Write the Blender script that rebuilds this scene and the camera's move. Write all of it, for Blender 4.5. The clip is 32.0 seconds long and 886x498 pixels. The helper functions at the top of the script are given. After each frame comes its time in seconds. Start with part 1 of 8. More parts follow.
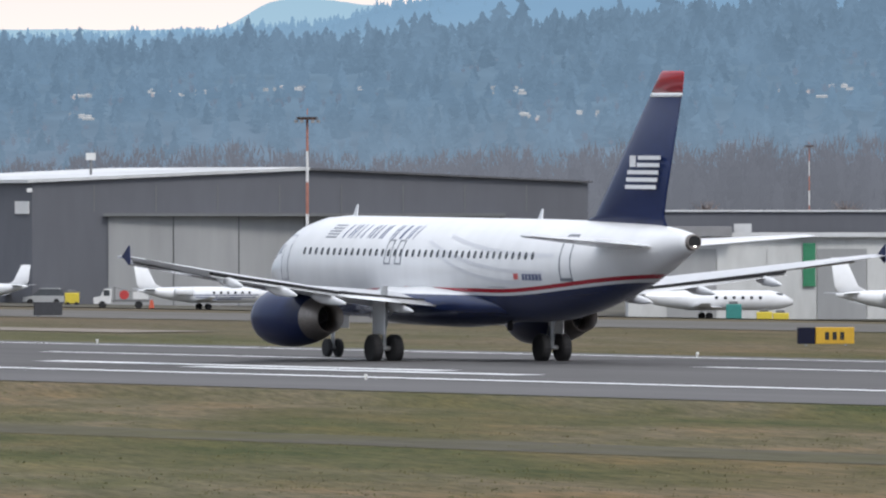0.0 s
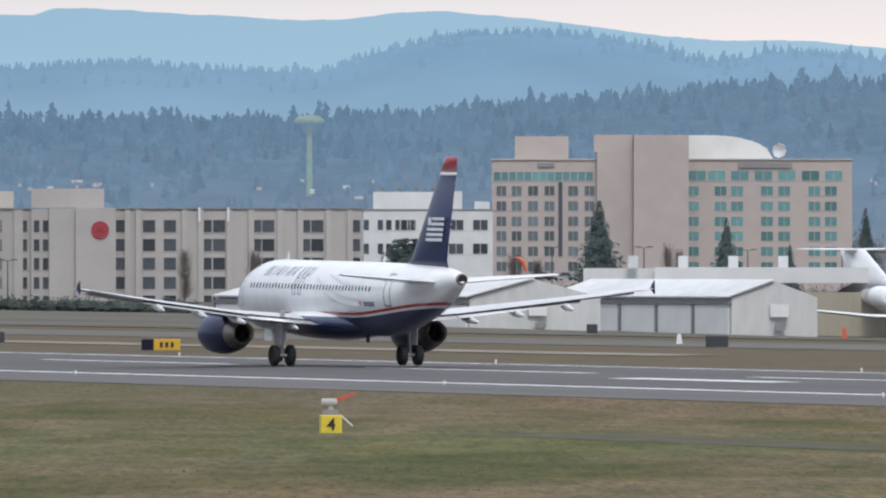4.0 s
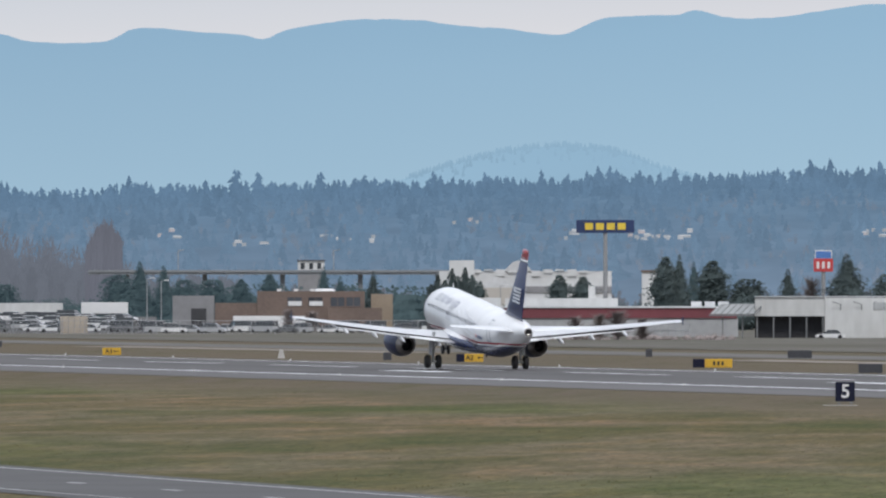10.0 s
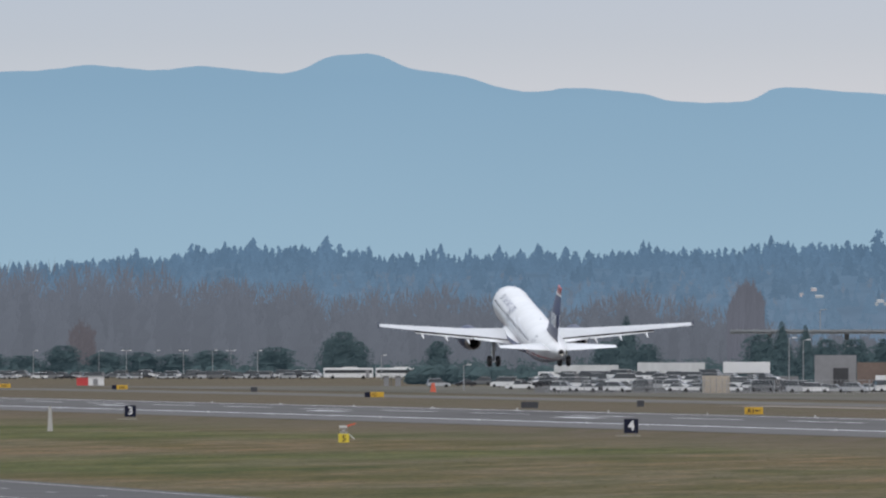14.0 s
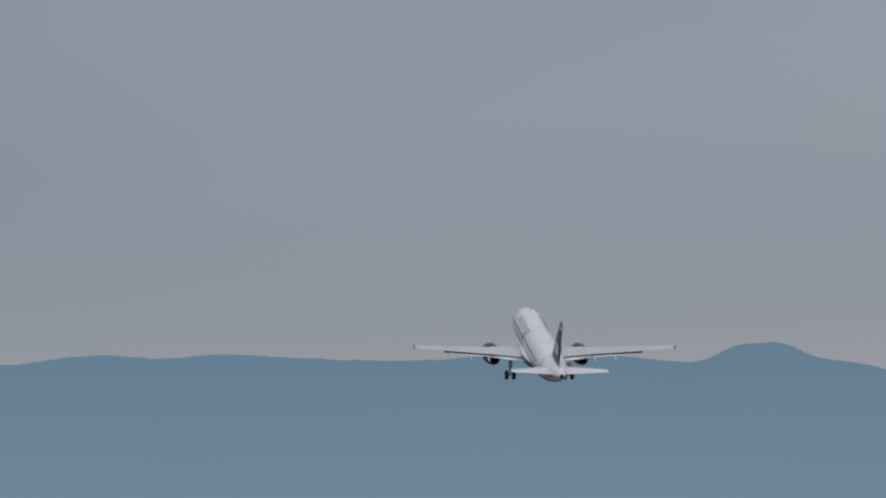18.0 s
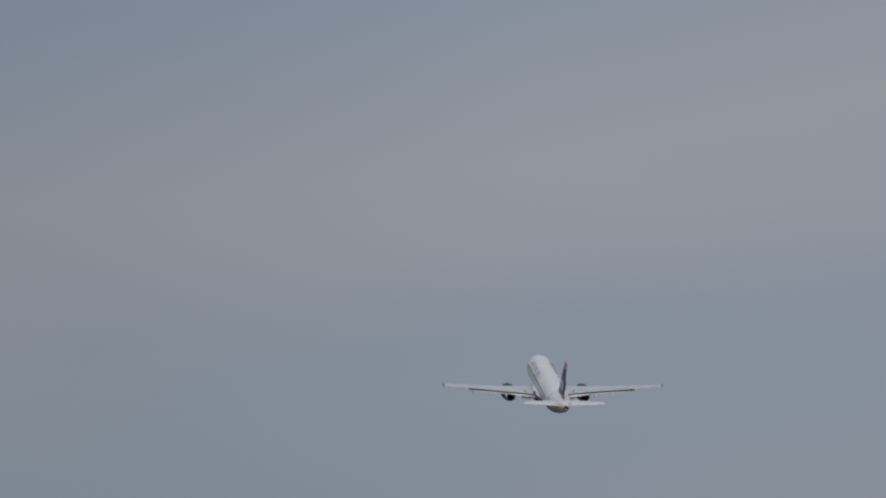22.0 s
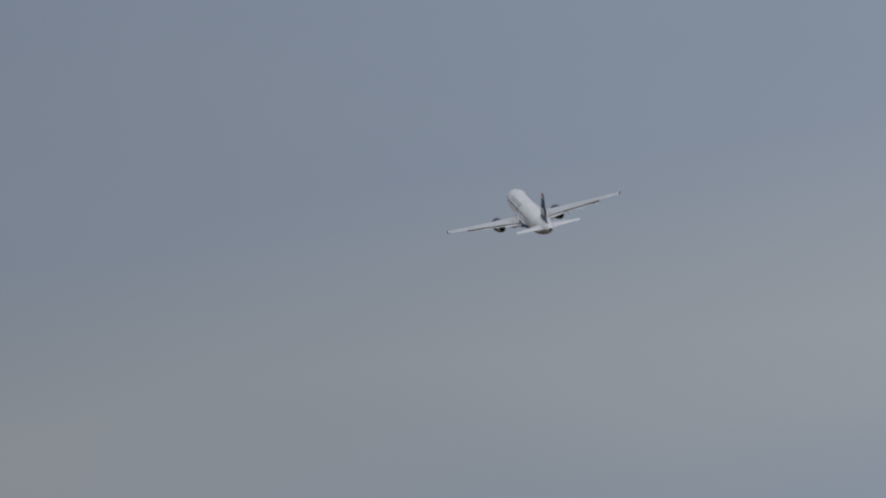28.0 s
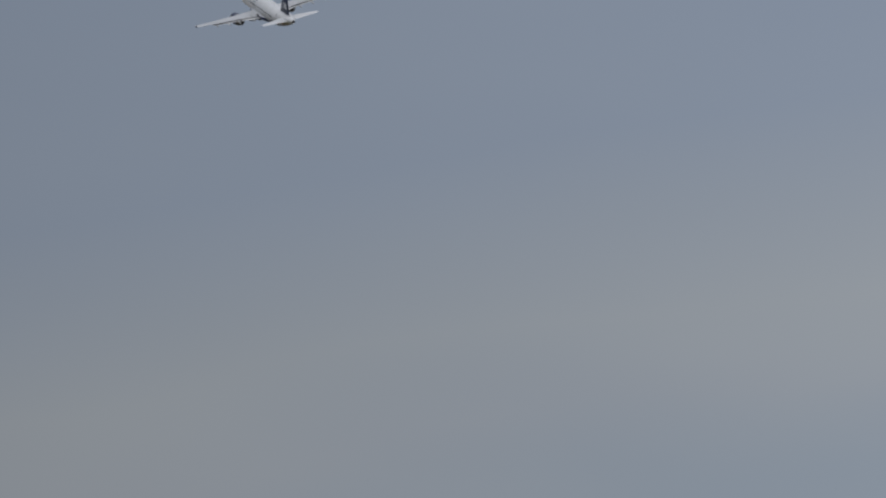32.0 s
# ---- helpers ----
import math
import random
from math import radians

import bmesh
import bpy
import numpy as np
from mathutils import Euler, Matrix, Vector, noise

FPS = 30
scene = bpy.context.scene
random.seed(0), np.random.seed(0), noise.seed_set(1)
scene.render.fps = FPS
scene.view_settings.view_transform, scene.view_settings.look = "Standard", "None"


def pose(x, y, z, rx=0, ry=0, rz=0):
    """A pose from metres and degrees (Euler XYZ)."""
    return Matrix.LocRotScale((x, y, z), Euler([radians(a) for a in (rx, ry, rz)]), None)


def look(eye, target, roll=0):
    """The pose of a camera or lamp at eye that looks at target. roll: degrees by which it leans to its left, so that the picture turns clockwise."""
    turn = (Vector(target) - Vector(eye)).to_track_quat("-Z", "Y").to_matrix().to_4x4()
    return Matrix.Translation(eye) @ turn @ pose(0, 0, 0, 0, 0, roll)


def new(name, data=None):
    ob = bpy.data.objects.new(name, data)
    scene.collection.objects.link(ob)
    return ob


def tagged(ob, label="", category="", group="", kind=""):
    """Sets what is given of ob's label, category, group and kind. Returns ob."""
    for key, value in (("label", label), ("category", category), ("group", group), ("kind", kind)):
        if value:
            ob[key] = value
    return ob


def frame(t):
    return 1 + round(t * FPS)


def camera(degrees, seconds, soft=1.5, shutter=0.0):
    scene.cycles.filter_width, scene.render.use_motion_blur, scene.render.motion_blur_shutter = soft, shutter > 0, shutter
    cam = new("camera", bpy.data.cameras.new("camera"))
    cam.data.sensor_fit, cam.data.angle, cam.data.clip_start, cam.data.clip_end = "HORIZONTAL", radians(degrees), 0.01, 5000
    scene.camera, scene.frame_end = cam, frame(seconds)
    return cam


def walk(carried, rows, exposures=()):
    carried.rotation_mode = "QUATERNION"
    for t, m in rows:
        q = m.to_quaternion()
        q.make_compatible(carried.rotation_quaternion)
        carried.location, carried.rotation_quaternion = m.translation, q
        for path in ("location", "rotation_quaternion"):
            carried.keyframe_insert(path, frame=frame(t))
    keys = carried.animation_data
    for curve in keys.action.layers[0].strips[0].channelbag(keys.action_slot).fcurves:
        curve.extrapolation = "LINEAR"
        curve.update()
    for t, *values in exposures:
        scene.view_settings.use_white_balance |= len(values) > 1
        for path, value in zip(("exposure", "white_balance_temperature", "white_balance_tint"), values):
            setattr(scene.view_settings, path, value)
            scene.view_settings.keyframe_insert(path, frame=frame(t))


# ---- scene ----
# One place: a runway along +x, the viewer 240 m to its left on a 6.6 m bank; bearings are degrees to the right of the runway's line.
EYE = (0.0, 0.0, 6.57)
cam = camera(3.759, 32.0, soft=2.2)
# seconds, bearing, elevation of the line of sight
SIGHT = (
    (0, 26.1861, -0.1921), (0.5, 25.0157, -0.1561), (1, 23.9510, -0.1225), (1.5, 23.0181, -0.0986),
    (2, 22.0876, -0.0674), (2.5, 21.2986, -0.0482), (3, 20.5947, -0.0266), (3.5, 19.8213, -0.0026),
    (5.5, 16.6342, 0.0789), (6, 15.9903, 0.1005), (6.5, 15.4063, 0.1125), (7, 14.9027, 0.1197),
    (7.5, 14.3607, 0.1329), (8, 13.8019, 0.1472), (8.5, 13.2444, 0.1616), (9, 12.8331, 0.1724),
    (9.5, 12.4410, 0.1801), (10, 12.0561, 0.1940), (10.5, 11.6388, 0.2060), (11, 11.2515, 0.2283),
    (11.5, 10.8486, 0.2631), (12, 10.5104, 0.3170), (12.5, 10.1555, 0.3386), (13, 9.8581, 0.3650),
    (13.5, 9.5943, 0.3842), (14, 9.3317, 0.4465), (14.5, 9.0739, 0.5137), (15, 8.8281, 0.6264),
    (15.5, 8.5811, 0.7943), (17.5, 7.8329, 1.4634), (18, 7.6051, 1.6720), (18.5, 7.3844, 1.8615),
    (19, 7.1590, 2.1037), (19.5, 6.9787, 2.3794), (20, 6.8393, 2.6505), (20.5, 6.7009, 2.8063),
    (21, 6.5473, 2.9602), (21.5, 6.3958, 3.0872), (22, 6.2517, 3.1895), (22.5, 6.1132, 3.3078),
    (23, 6.0010, 3.3951), (23.5, 5.8835, 3.4506), (24, 5.7806, 3.5495), (24.5, 5.6552, 3.6032),
    (25, 5.5231, 3.6301), (25.5, 5.3982, 3.6364), (27.5, 4.7412, 3.8349), (28, 4.6737, 3.8508),
    (29, 4.4760, 3.8143), (30, 4.3016, 3.7807), (31, 4.1899, 3.7263), (32, 4.1098, 3.6695)
)
EXPOSURES = (
    (0, .22), (3, .19), (6, .14), (9, .12), (13, -.05), (15, -.22), (15.5, -.35), (17.5, -.87), (19, -1.06), (23, -1.13), (27.5, -1.10), (30, -1.05), (32, -1.05)
)
walk(cam, [(t, pose(*EYE, 90 + e, 0, -90 - b)) for t, b, e in SIGHT], EXPOSURES)


def spot(bearing, dist, z=0.0):
    """The place at that bearing and distance from the viewer."""
    a = radians(bearing)
    return Vector((dist * math.cos(a), -dist * math.sin(a), z))


# ---- light ----
def make_world():
    w = bpy.data.worlds.new("overcast_sky")
    scene.world = w
    w.use_nodes = True
    nt = w.node_tree
    nt.nodes.clear()
    N, L = nt.nodes.new, nt.links.new
    out, bg = N("ShaderNodeOutputWorld"), N("ShaderNodeBackground")
    sky = N("ShaderNodeTexSky")
    sky.sky_type, sky.sun_disc = "NISHITA", False
    sky.sun_elevation, sky.sun_rotation = radians(24), radians(150)
    tc = N("ShaderNodeTexCoord")
    sep = N("ShaderNodeSeparateXYZ")
    L(tc.outputs["Generated"], sep.inputs[0])
    # layered cloud: broad soft banks, stretched along the horizon
    mp = N("ShaderNodeMapping")
    mp.inputs["Scale"].default_value = (10, 10, 30)
    L(tc.outputs["Generated"], mp.inputs[0])
    n1 = N("ShaderNodeTexNoise")
    n1.inputs["Scale"].default_value, n1.inputs["Detail"].default_value, n1.inputs["Roughness"].default_value = 1.6, 2.5, 0.45
    L(mp.outputs[0], n1.inputs["Vector"])
    r1 = N("ShaderNodeValToRGB")
    r1.color_ramp.elements[0].position, r1.color_ramp.elements[1].position = 0.36, 0.66
    r1.color_ramp.elements[0].color, r1.color_ramp.elements[1].color = (0.490, 0.566, 0.700, 1), (0.526, 0.598, 0.720, 1)
    L(n1.outputs["Fac"], r1.inputs[0])
    # a pale, faintly warm bank lies aslant between bluer layers
    slant, wave, tenth, bank = N("ShaderNodeMath"), N("ShaderNodeMath"), N("ShaderNodeMapRange"), N("ShaderNodeValToRGB")
    slant.operation = wave.operation = "MULTIPLY_ADD"
    slant.inputs[1].default_value, wave.inputs[1].default_value = 0.15, 0.012
    L(sep.outputs["Y"], slant.inputs[0]), L(sep.outputs["Z"], slant.inputs[2])
    L(n1.outputs["Fac"], wave.inputs[0]), L(slant.outputs[0], wave.inputs[2])
    tenth.inputs[1].default_value, tenth.inputs[2].default_value = 0.012, 0.112
    L(wave.outputs[0], tenth.inputs[0]), L(tenth.outputs[0], bank.inputs[0])
    e = bank.color_ramp.elements
    e[0].position, e[0].color = 0.0, (1, 1, 1, 1)
    e[1].position, e[1].color = 1.0, (1, 1, 1, 1)
    for p, c in ((0.05, (1.02, 1.0, 0.99)), (0.17, (0.92, 0.972, 0.995)), (0.26, (0.945, 0.98, 0.995)), (0.33, (1.08, 1.05, 1.01)), (0.40, (1.12, 1.08, 1.015)), (0.47, (1.0, 1.0, 1.0)), (0.55, (0.86, 0.905, 0.985)), (0.72, (0.86, 0.905, 0.985))):
        k = e.new(p)
        k.color = (*c, 1)
    banked = N("ShaderNodeMix")
    banked.data_type, banked.blend_type = "RGBA", "MULTIPLY"
    banked.inputs["Factor"].default_value = 1.0
    L(r1.outputs[0], banked.inputs["A"]), L(bank.outputs[0], banked.inputs["B"])
    # brighter and warmer low in the south, towards the veiled sun
    hr = N("ShaderNodeValToRGB")
    e = hr.color_ramp.elements
    e[0].position, e[0].color = 0.0, (0.84, 0.775, 0.77, 1)
    e[1].position, e[1].color = 1.0, (0.0, 0.0, 0.0, 1)
    for p, c in ((0.012, (0.69, 0.70, 0.75, 1)), (0.022, (0.50, 0.56, 0.65, 1)), (0.033, (0.398, 0.49, 0.628, 1))):
        x = e.new(p)
        x.color = c
    e[-1].position, e[-1].color = 0.06, (0.435, 0.52, 0.650, 1)
    L(sep.outputs["Z"], hr.inputs[0])
    south = N("ShaderNodeMapRange")
    south.inputs[1].default_value, south.inputs[2].default_value = -0.10, -0.46
    south.inputs[3].default_value, south.inputs[4].default_value = 0.0, 1.0
    L(sep.outputs["Y"], south.inputs[0])
    low = N("ShaderNodeMapRange")
    low.inputs[1].default_value, low.inputs[2].default_value = 0.022, 0.045
    low.inputs[3].default_value, low.inputs[4].default_value = 1.0, 0.0
    L(sep.outputs["Z"], low.inputs[0])
    # the cloud thickens to the north
    north = N("ShaderNodeMapRange")
    north.inputs[1].default_value, north.inputs[2].default_value = -0.03, -0.115
    north.inputs[3].default_value, north.inputs[4].default_value = 0.76, 1.0
    L(sep.outputs["Y"], north.inputs[0])
    thick = N("ShaderNodeMix")
    thick.data_type, thick.blend_type = "RGBA", "MULTIPLY"
    thick.inputs["Factor"].default_value = 1.0
    L(banked.outputs["Result"], thick.inputs["A"]), L(north.outputs[0], thick.inputs["B"])
    m1 = N("ShaderNodeMix")
    m1.data_type = "RGBA"
    L(low.outputs[0], m1.inputs["Factor"]), L(thick.outputs["Result"], m1.inputs["A"]), L(hr.outputs[0], m1.inputs["B"])
    warm = N("ShaderNodeMix")
    warm.data_type, warm.blend_type = "RGBA", "MULTIPLY"
    warm.inputs["B"].default_value = (1.35, 1.17, 1.075, 1)
    L(south.outputs[0], warm.inputs["Factor"]), L(m1.outputs["Result"], warm.inputs["A"])
    # the overcast dome brightens towards the zenith
    up = N("ShaderNodeMapRange")
    up.inputs[1].default_value, up.inputs[2].default_value = 0.06, 0.8
    up.inputs[3].default_value, up.inputs[4].default_value = 0.0, 1.0
    L(sep.outputs["Z"], up.inputs[0])
    dome = N("ShaderNodeMix")
    dome.data_type = "RGBA"
    dome.inputs["B"].default_value = (1.06, 1.13, 1.27, 1)
    L(up.outputs[0], dome.inputs["Factor"]), L(warm.outputs["Result"], dome.inputs["A"])
    veil = N("ShaderNodeMix")
    veil.data_type, veil.blend_type = "RGBA", "ADD"
    veil.inputs["Factor"].default_value = 0.01
    L(dome.outputs["Result"], veil.inputs["A"]), L(sky.outputs[0], veil.inputs["B"])
    L(veil.outputs["Result"], bg.inputs["Color"])
    bg.inputs["Strength"].default_value = 0.95
    L(bg.outputs[0], out.inputs[0])
    sun = bpy.data.lights.new("sun", "SUN")
    sun.energy, sun.angle, sun.color = 1.6, radians(16), (1.0, 0.96, 0.91)
    so = new("sun", sun)
    so.matrix_world = look((0, 0, 0), (0.62, -0.10, -0.72))


make_world()

# ---- materials ----
MATS = {}


def mat(name, color, rough=0.7, metal=0.0, var=0.12, scale=1.0, bump=0.0, second=None, stretch=(1, 1, 1), coat=0.0, emit=None, obj_random=0.0, haze=None, haze_low=None, span=(0.0, 100.0), spec=0.5, near=None, island=0.0):
    """A node material: colour varied at two scales, grain as bump; second: the stain's colour."""
    if name in MATS:
        return MATS[name]
    m = bpy.data.materials.new(name)
    m.use_nodes = True
    nt = m.node_tree
    N, L = nt.nodes.new, nt.links.new
    b = nt.nodes["Principled BSDF"]
    b.inputs["Roughness"].default_value, b.inputs["Metallic"].default_value = rough, metal
    b.inputs["Coat Weight"].default_value, b.inputs["Specular IOR Level"].default_value = coat, spec
    tc, mp = N("ShaderNodeTexCoord"), N("ShaderNodeMapping")
    mp.inputs["Scale"].default_value = tuple(scale * s for s in stretch)
    L(tc.outputs["Object"], mp.inputs[0])
    n1, n2 = N("ShaderNodeTexNoise"), N("ShaderNodeTexNoise")
    n1.inputs["Scale"].default_value, n1.inputs["Detail"].default_value = 0.25, 3
    n2.inputs["Scale"].default_value, n2.inputs["Detail"].default_value = 3.0, 4
    L(mp.outputs[0], n1.inputs["Vector"]), L(mp.outputs[0], n2.inputs["Vector"])
    r = N("ShaderNodeValToRGB")
    c2 = second or tuple(c * (1 - 1.6 * var) for c in color)
    r.color_ramp.elements[0].position, r.color_ramp.elements[1].position = 0.34, 0.66
    r.color_ramp.elements[0].color, r.color_ramp.elements[1].color = (*c2, 1), (*color, 1)
    L(n1.outputs["Fac"], r.inputs[0])
    g = N("ShaderNodeMapRange")
    g.inputs[1].default_value, g.inputs[2].default_value = 0.25, 0.75
    g.inputs[3].default_value, g.inputs[4].default_value = 1 - var, 1 + var
    L(n2.outputs["Fac"], g.inputs[0])
    mul = N("ShaderNodeMix")
    mul.data_type, mul.blend_type = "RGBA", "MULTIPLY"
    mul.inputs["Factor"].default_value = 1.0
    L(r.outputs[0], mul.inputs["A"]), L(g.outputs[0], mul.inputs["B"])
    last = mul.outputs["Result"]
    if obj_random:
        oi, hs = N("ShaderNodeObjectInfo"), N("ShaderNodeMapRange")
        hs.inputs[3].default_value, hs.inputs[4].default_value = 1 - obj_random, 1 + obj_random
        L(oi.outputs["Random"], hs.inputs[0])
        m2 = N("ShaderNodeMix")
        m2.data_type, m2.blend_type = "RGBA", "MULTIPLY"
        m2.inputs["Factor"].default_value = 1.0
        L(last, m2.inputs["A"]), L(hs.outputs[0], m2.inputs["B"])
        last = m2.outputs["Result"]
    L(last, b.inputs["Base Color"])
    if bump:
        bp = N("ShaderNodeBump")
        bp.inputs["Strength"].default_value, bp.inputs["Distance"].default_value = bump, 0.05
        L(n2.outputs["Fac"], bp.inputs["Height"]), L(bp.outputs[0], b.inputs["Normal"])
    if emit:
        b.inputs["Emission Color"].default_value, b.inputs["Emission Strength"].default_value = (*emit[0], 1), emit[1]
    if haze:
        # painted haze: emission laid over the base colour of far things, a little uneven
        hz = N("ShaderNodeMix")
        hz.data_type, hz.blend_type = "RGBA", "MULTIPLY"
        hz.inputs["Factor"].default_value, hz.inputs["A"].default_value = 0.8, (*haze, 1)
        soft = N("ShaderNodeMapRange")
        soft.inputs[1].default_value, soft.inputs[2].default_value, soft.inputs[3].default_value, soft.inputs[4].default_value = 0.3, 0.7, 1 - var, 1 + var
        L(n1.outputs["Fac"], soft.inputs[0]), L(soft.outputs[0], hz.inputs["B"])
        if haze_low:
            # the painted haze blends into haze_low, mostly paler, towards the valley floor
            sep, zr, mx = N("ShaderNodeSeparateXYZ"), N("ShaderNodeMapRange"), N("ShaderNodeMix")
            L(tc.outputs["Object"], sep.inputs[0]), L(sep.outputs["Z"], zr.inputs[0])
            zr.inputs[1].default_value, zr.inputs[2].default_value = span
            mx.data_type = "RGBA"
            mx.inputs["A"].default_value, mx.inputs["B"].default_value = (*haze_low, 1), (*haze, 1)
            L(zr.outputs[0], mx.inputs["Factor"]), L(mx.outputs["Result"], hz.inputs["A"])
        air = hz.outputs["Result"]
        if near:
            # the painted haze is tinted, mostly brighter and warmer, towards one end
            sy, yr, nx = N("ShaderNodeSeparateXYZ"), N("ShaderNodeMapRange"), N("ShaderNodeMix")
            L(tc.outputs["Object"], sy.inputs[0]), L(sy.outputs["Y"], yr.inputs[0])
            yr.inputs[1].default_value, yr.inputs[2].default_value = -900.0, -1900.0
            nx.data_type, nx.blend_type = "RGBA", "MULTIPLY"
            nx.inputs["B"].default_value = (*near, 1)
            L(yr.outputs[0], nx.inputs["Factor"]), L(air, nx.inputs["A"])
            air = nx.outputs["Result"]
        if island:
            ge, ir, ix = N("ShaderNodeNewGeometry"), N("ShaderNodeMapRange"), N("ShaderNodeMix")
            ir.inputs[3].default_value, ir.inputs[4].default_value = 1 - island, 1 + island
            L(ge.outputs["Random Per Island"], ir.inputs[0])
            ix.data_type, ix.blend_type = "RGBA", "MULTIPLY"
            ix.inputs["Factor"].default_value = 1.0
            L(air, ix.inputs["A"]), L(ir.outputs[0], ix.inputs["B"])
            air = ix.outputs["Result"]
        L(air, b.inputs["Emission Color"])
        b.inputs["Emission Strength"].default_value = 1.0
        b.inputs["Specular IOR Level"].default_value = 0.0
    MATS[name] = m
    return m


# ---- mesh helpers ----
def mesh_of(name, bm, material, smooth=False):
    bmesh.ops.recalc_face_normals(bm, faces=bm.faces)
    me = bpy.data.meshes.new(name)
    bm.to_mesh(me)
    bm.free()
    for m in (material if isinstance(material, (list, tuple)) else [material]):
        me.materials.append(m)
    if smooth:
        for p in me.polygons:
            p.use_smooth = True
    return me


def part(name, bm, material, parent, label="", smooth=False, at=None):
    """One mesh object under a thing or part; bm may be a bmesh or a ready mesh."""
    me = bm if isinstance(bm, bpy.types.Mesh) else mesh_of(name, bm, material, smooth)
    ob = new(name, me)
    ob.parent = parent
    if at is not None:
        ob.matrix_basis = at
    if label:
        ob["label"] = label
    return ob


def thing(name, m, label, category, group="", kind=""):
    ob = new(name)
    ob.empty_display_size = 0.5
    ob.matrix_basis = m
    return tagged(ob, label, category, group, kind)


def solo(name, bm, material, label, category, m=None, kind="", group="", smooth=False):
    ob = new(name, mesh_of(name, bm, material, smooth))
    if m is not None:
        ob.matrix_basis = m
    return tagged(ob, label, category, group, kind)


def box(bm, x0, y0, z0, x1, y1, z1, bevel=0.0):
    v = [bm.verts.new(p) for p in ((x0, y0, z0), (x1, y0, z0), (x1, y1, z0), (x0, y1, z0), (x0, y0, z1), (x1, y0, z1), (x1, y1, z1), (x0, y1, z1))]
    fs = [bm.faces.new([v[i] for i in q]) for q in ((0, 3, 2, 1), (4, 5, 6, 7), (0, 1, 5, 4), (1, 2, 6, 5), (2, 3, 7, 6), (3, 0, 4, 7))]
    if bevel:
        bmesh.ops.bevel(bm, geom=list({e for f in fs for e in f.edges}), offset=bevel, segments=2, affect="EDGES", profile=0.5)
    return bm


def boxes(*args, bevel=0.0):
    bm = bmesh.new()
    for a in args:
        box(bm, *a, bevel=bevel)
    return bm


def tube(bm, p0, p1, r0, r1=None, n=8, caps=True):
    p0, p1 = Vector(p0), Vector(p1)
    r1 = r0 if r1 is None else r1
    q = (p1 - p0).to_track_quat("Z", "Y").to_matrix()
    rings = []
    for p, r in ((p0, r0), (p1, r1)):
        rings.append([bm.verts.new(p + q @ Vector((r * math.cos(2 * math.pi * i / n), r * math.sin(2 * math.pi * i / n), 0))) for i in range(n)])
    for i in range(n):
        bm.faces.new((rings[0][i], rings[0][(i + 1) % n], rings[1][(i + 1) % n], rings[1][i]))
    if caps:
        bm.faces.new(rings[0][::-1]), bm.faces.new(rings[1])
    return bm


def tubes(*args, n=8):
    bm = bmesh.new()
    for a in args:
        tube(bm, *a, n=n)
    return bm


def loft(bm, rings, closed=True, cap0=True, cap1=True):
    vs = [[bm.verts.new(p) for p in r] for r in rings]
    n = len(vs[0])
    for a, b in zip(vs, vs[1:]):
        for i in range(n if closed else n - 1):
            j = (i + 1) % n
            bm.faces.new((a[i], a[j], b[j], b[i]))
    if closed and cap0:
        bm.faces.new(vs[0][::-1])
    if closed and cap1:
        bm.faces.new(vs[-1])
    return bm


def prism(pts, depth, axis="y"):
    """An outline in (x, z) pushed out along y from 0 to depth (axis 'x': outline in (y, z) along x)."""
    bm = bmesh.new()
    f = (lambda a, b, d: (a, d, b)) if axis == "y" else (lambda a, b, d: (d, a, b))
    loft(bm, [[f(a, b, 0) for a, b in pts], [f(a, b, depth) for a, b in pts]])
    return bm


# ---- ground ----
def ground_z(x, y):
    """Height of the ground: the runway's crown, a shallow swale beside it, falling gently to the hangars' apron."""
    d = -y
    if d < 60:
        return -0.37 + (60 - d) / 60 * 4.6 if d > 8 else 3.63
    if d < 206:
        return -0.37 + 0.32 * max(0.0, (d - 202.5) / 3.5)
    if d < 240:
        return -0.05 + 0.25 * (d - 206) / 34
    if d < 274:
        return 0.2 - 0.25 * (d - 240) / 34
    if d < 286:
        return -0.05 - 0.2 * (d - 274) / 12
    if d < 320:
        return -0.25 + 0.2 * (d - 286) / 34
    turn = min(1.2, max(0.0, (math.degrees(math.atan2(d, max(x, 1.0))) - 15.5) / 9))
    s = min(1.0, max(0.0, (d - 345) / 190))
    return -0.05 - 4.6 * turn * s * s * (3 - 2 * s)


def rows_of(a, b, step):
    n = max(1, round((b - a) / step))
    return [a + (b - a) * i / n for i in range(n + 1)]


def grid_sheet(xs, ys, lift=0.0):
    bm = bmesh.new()
    v = [[bm.verts.new((x, y, ground_z(x, y) + lift)) for y in ys] for x in xs]
    for i in range(len(xs) - 1):
        for j in range(len(ys) - 1):
            bm.faces.new((v[i][j], v[i + 1][j], v[i + 1][j + 1], v[i][j + 1]))
    return bm


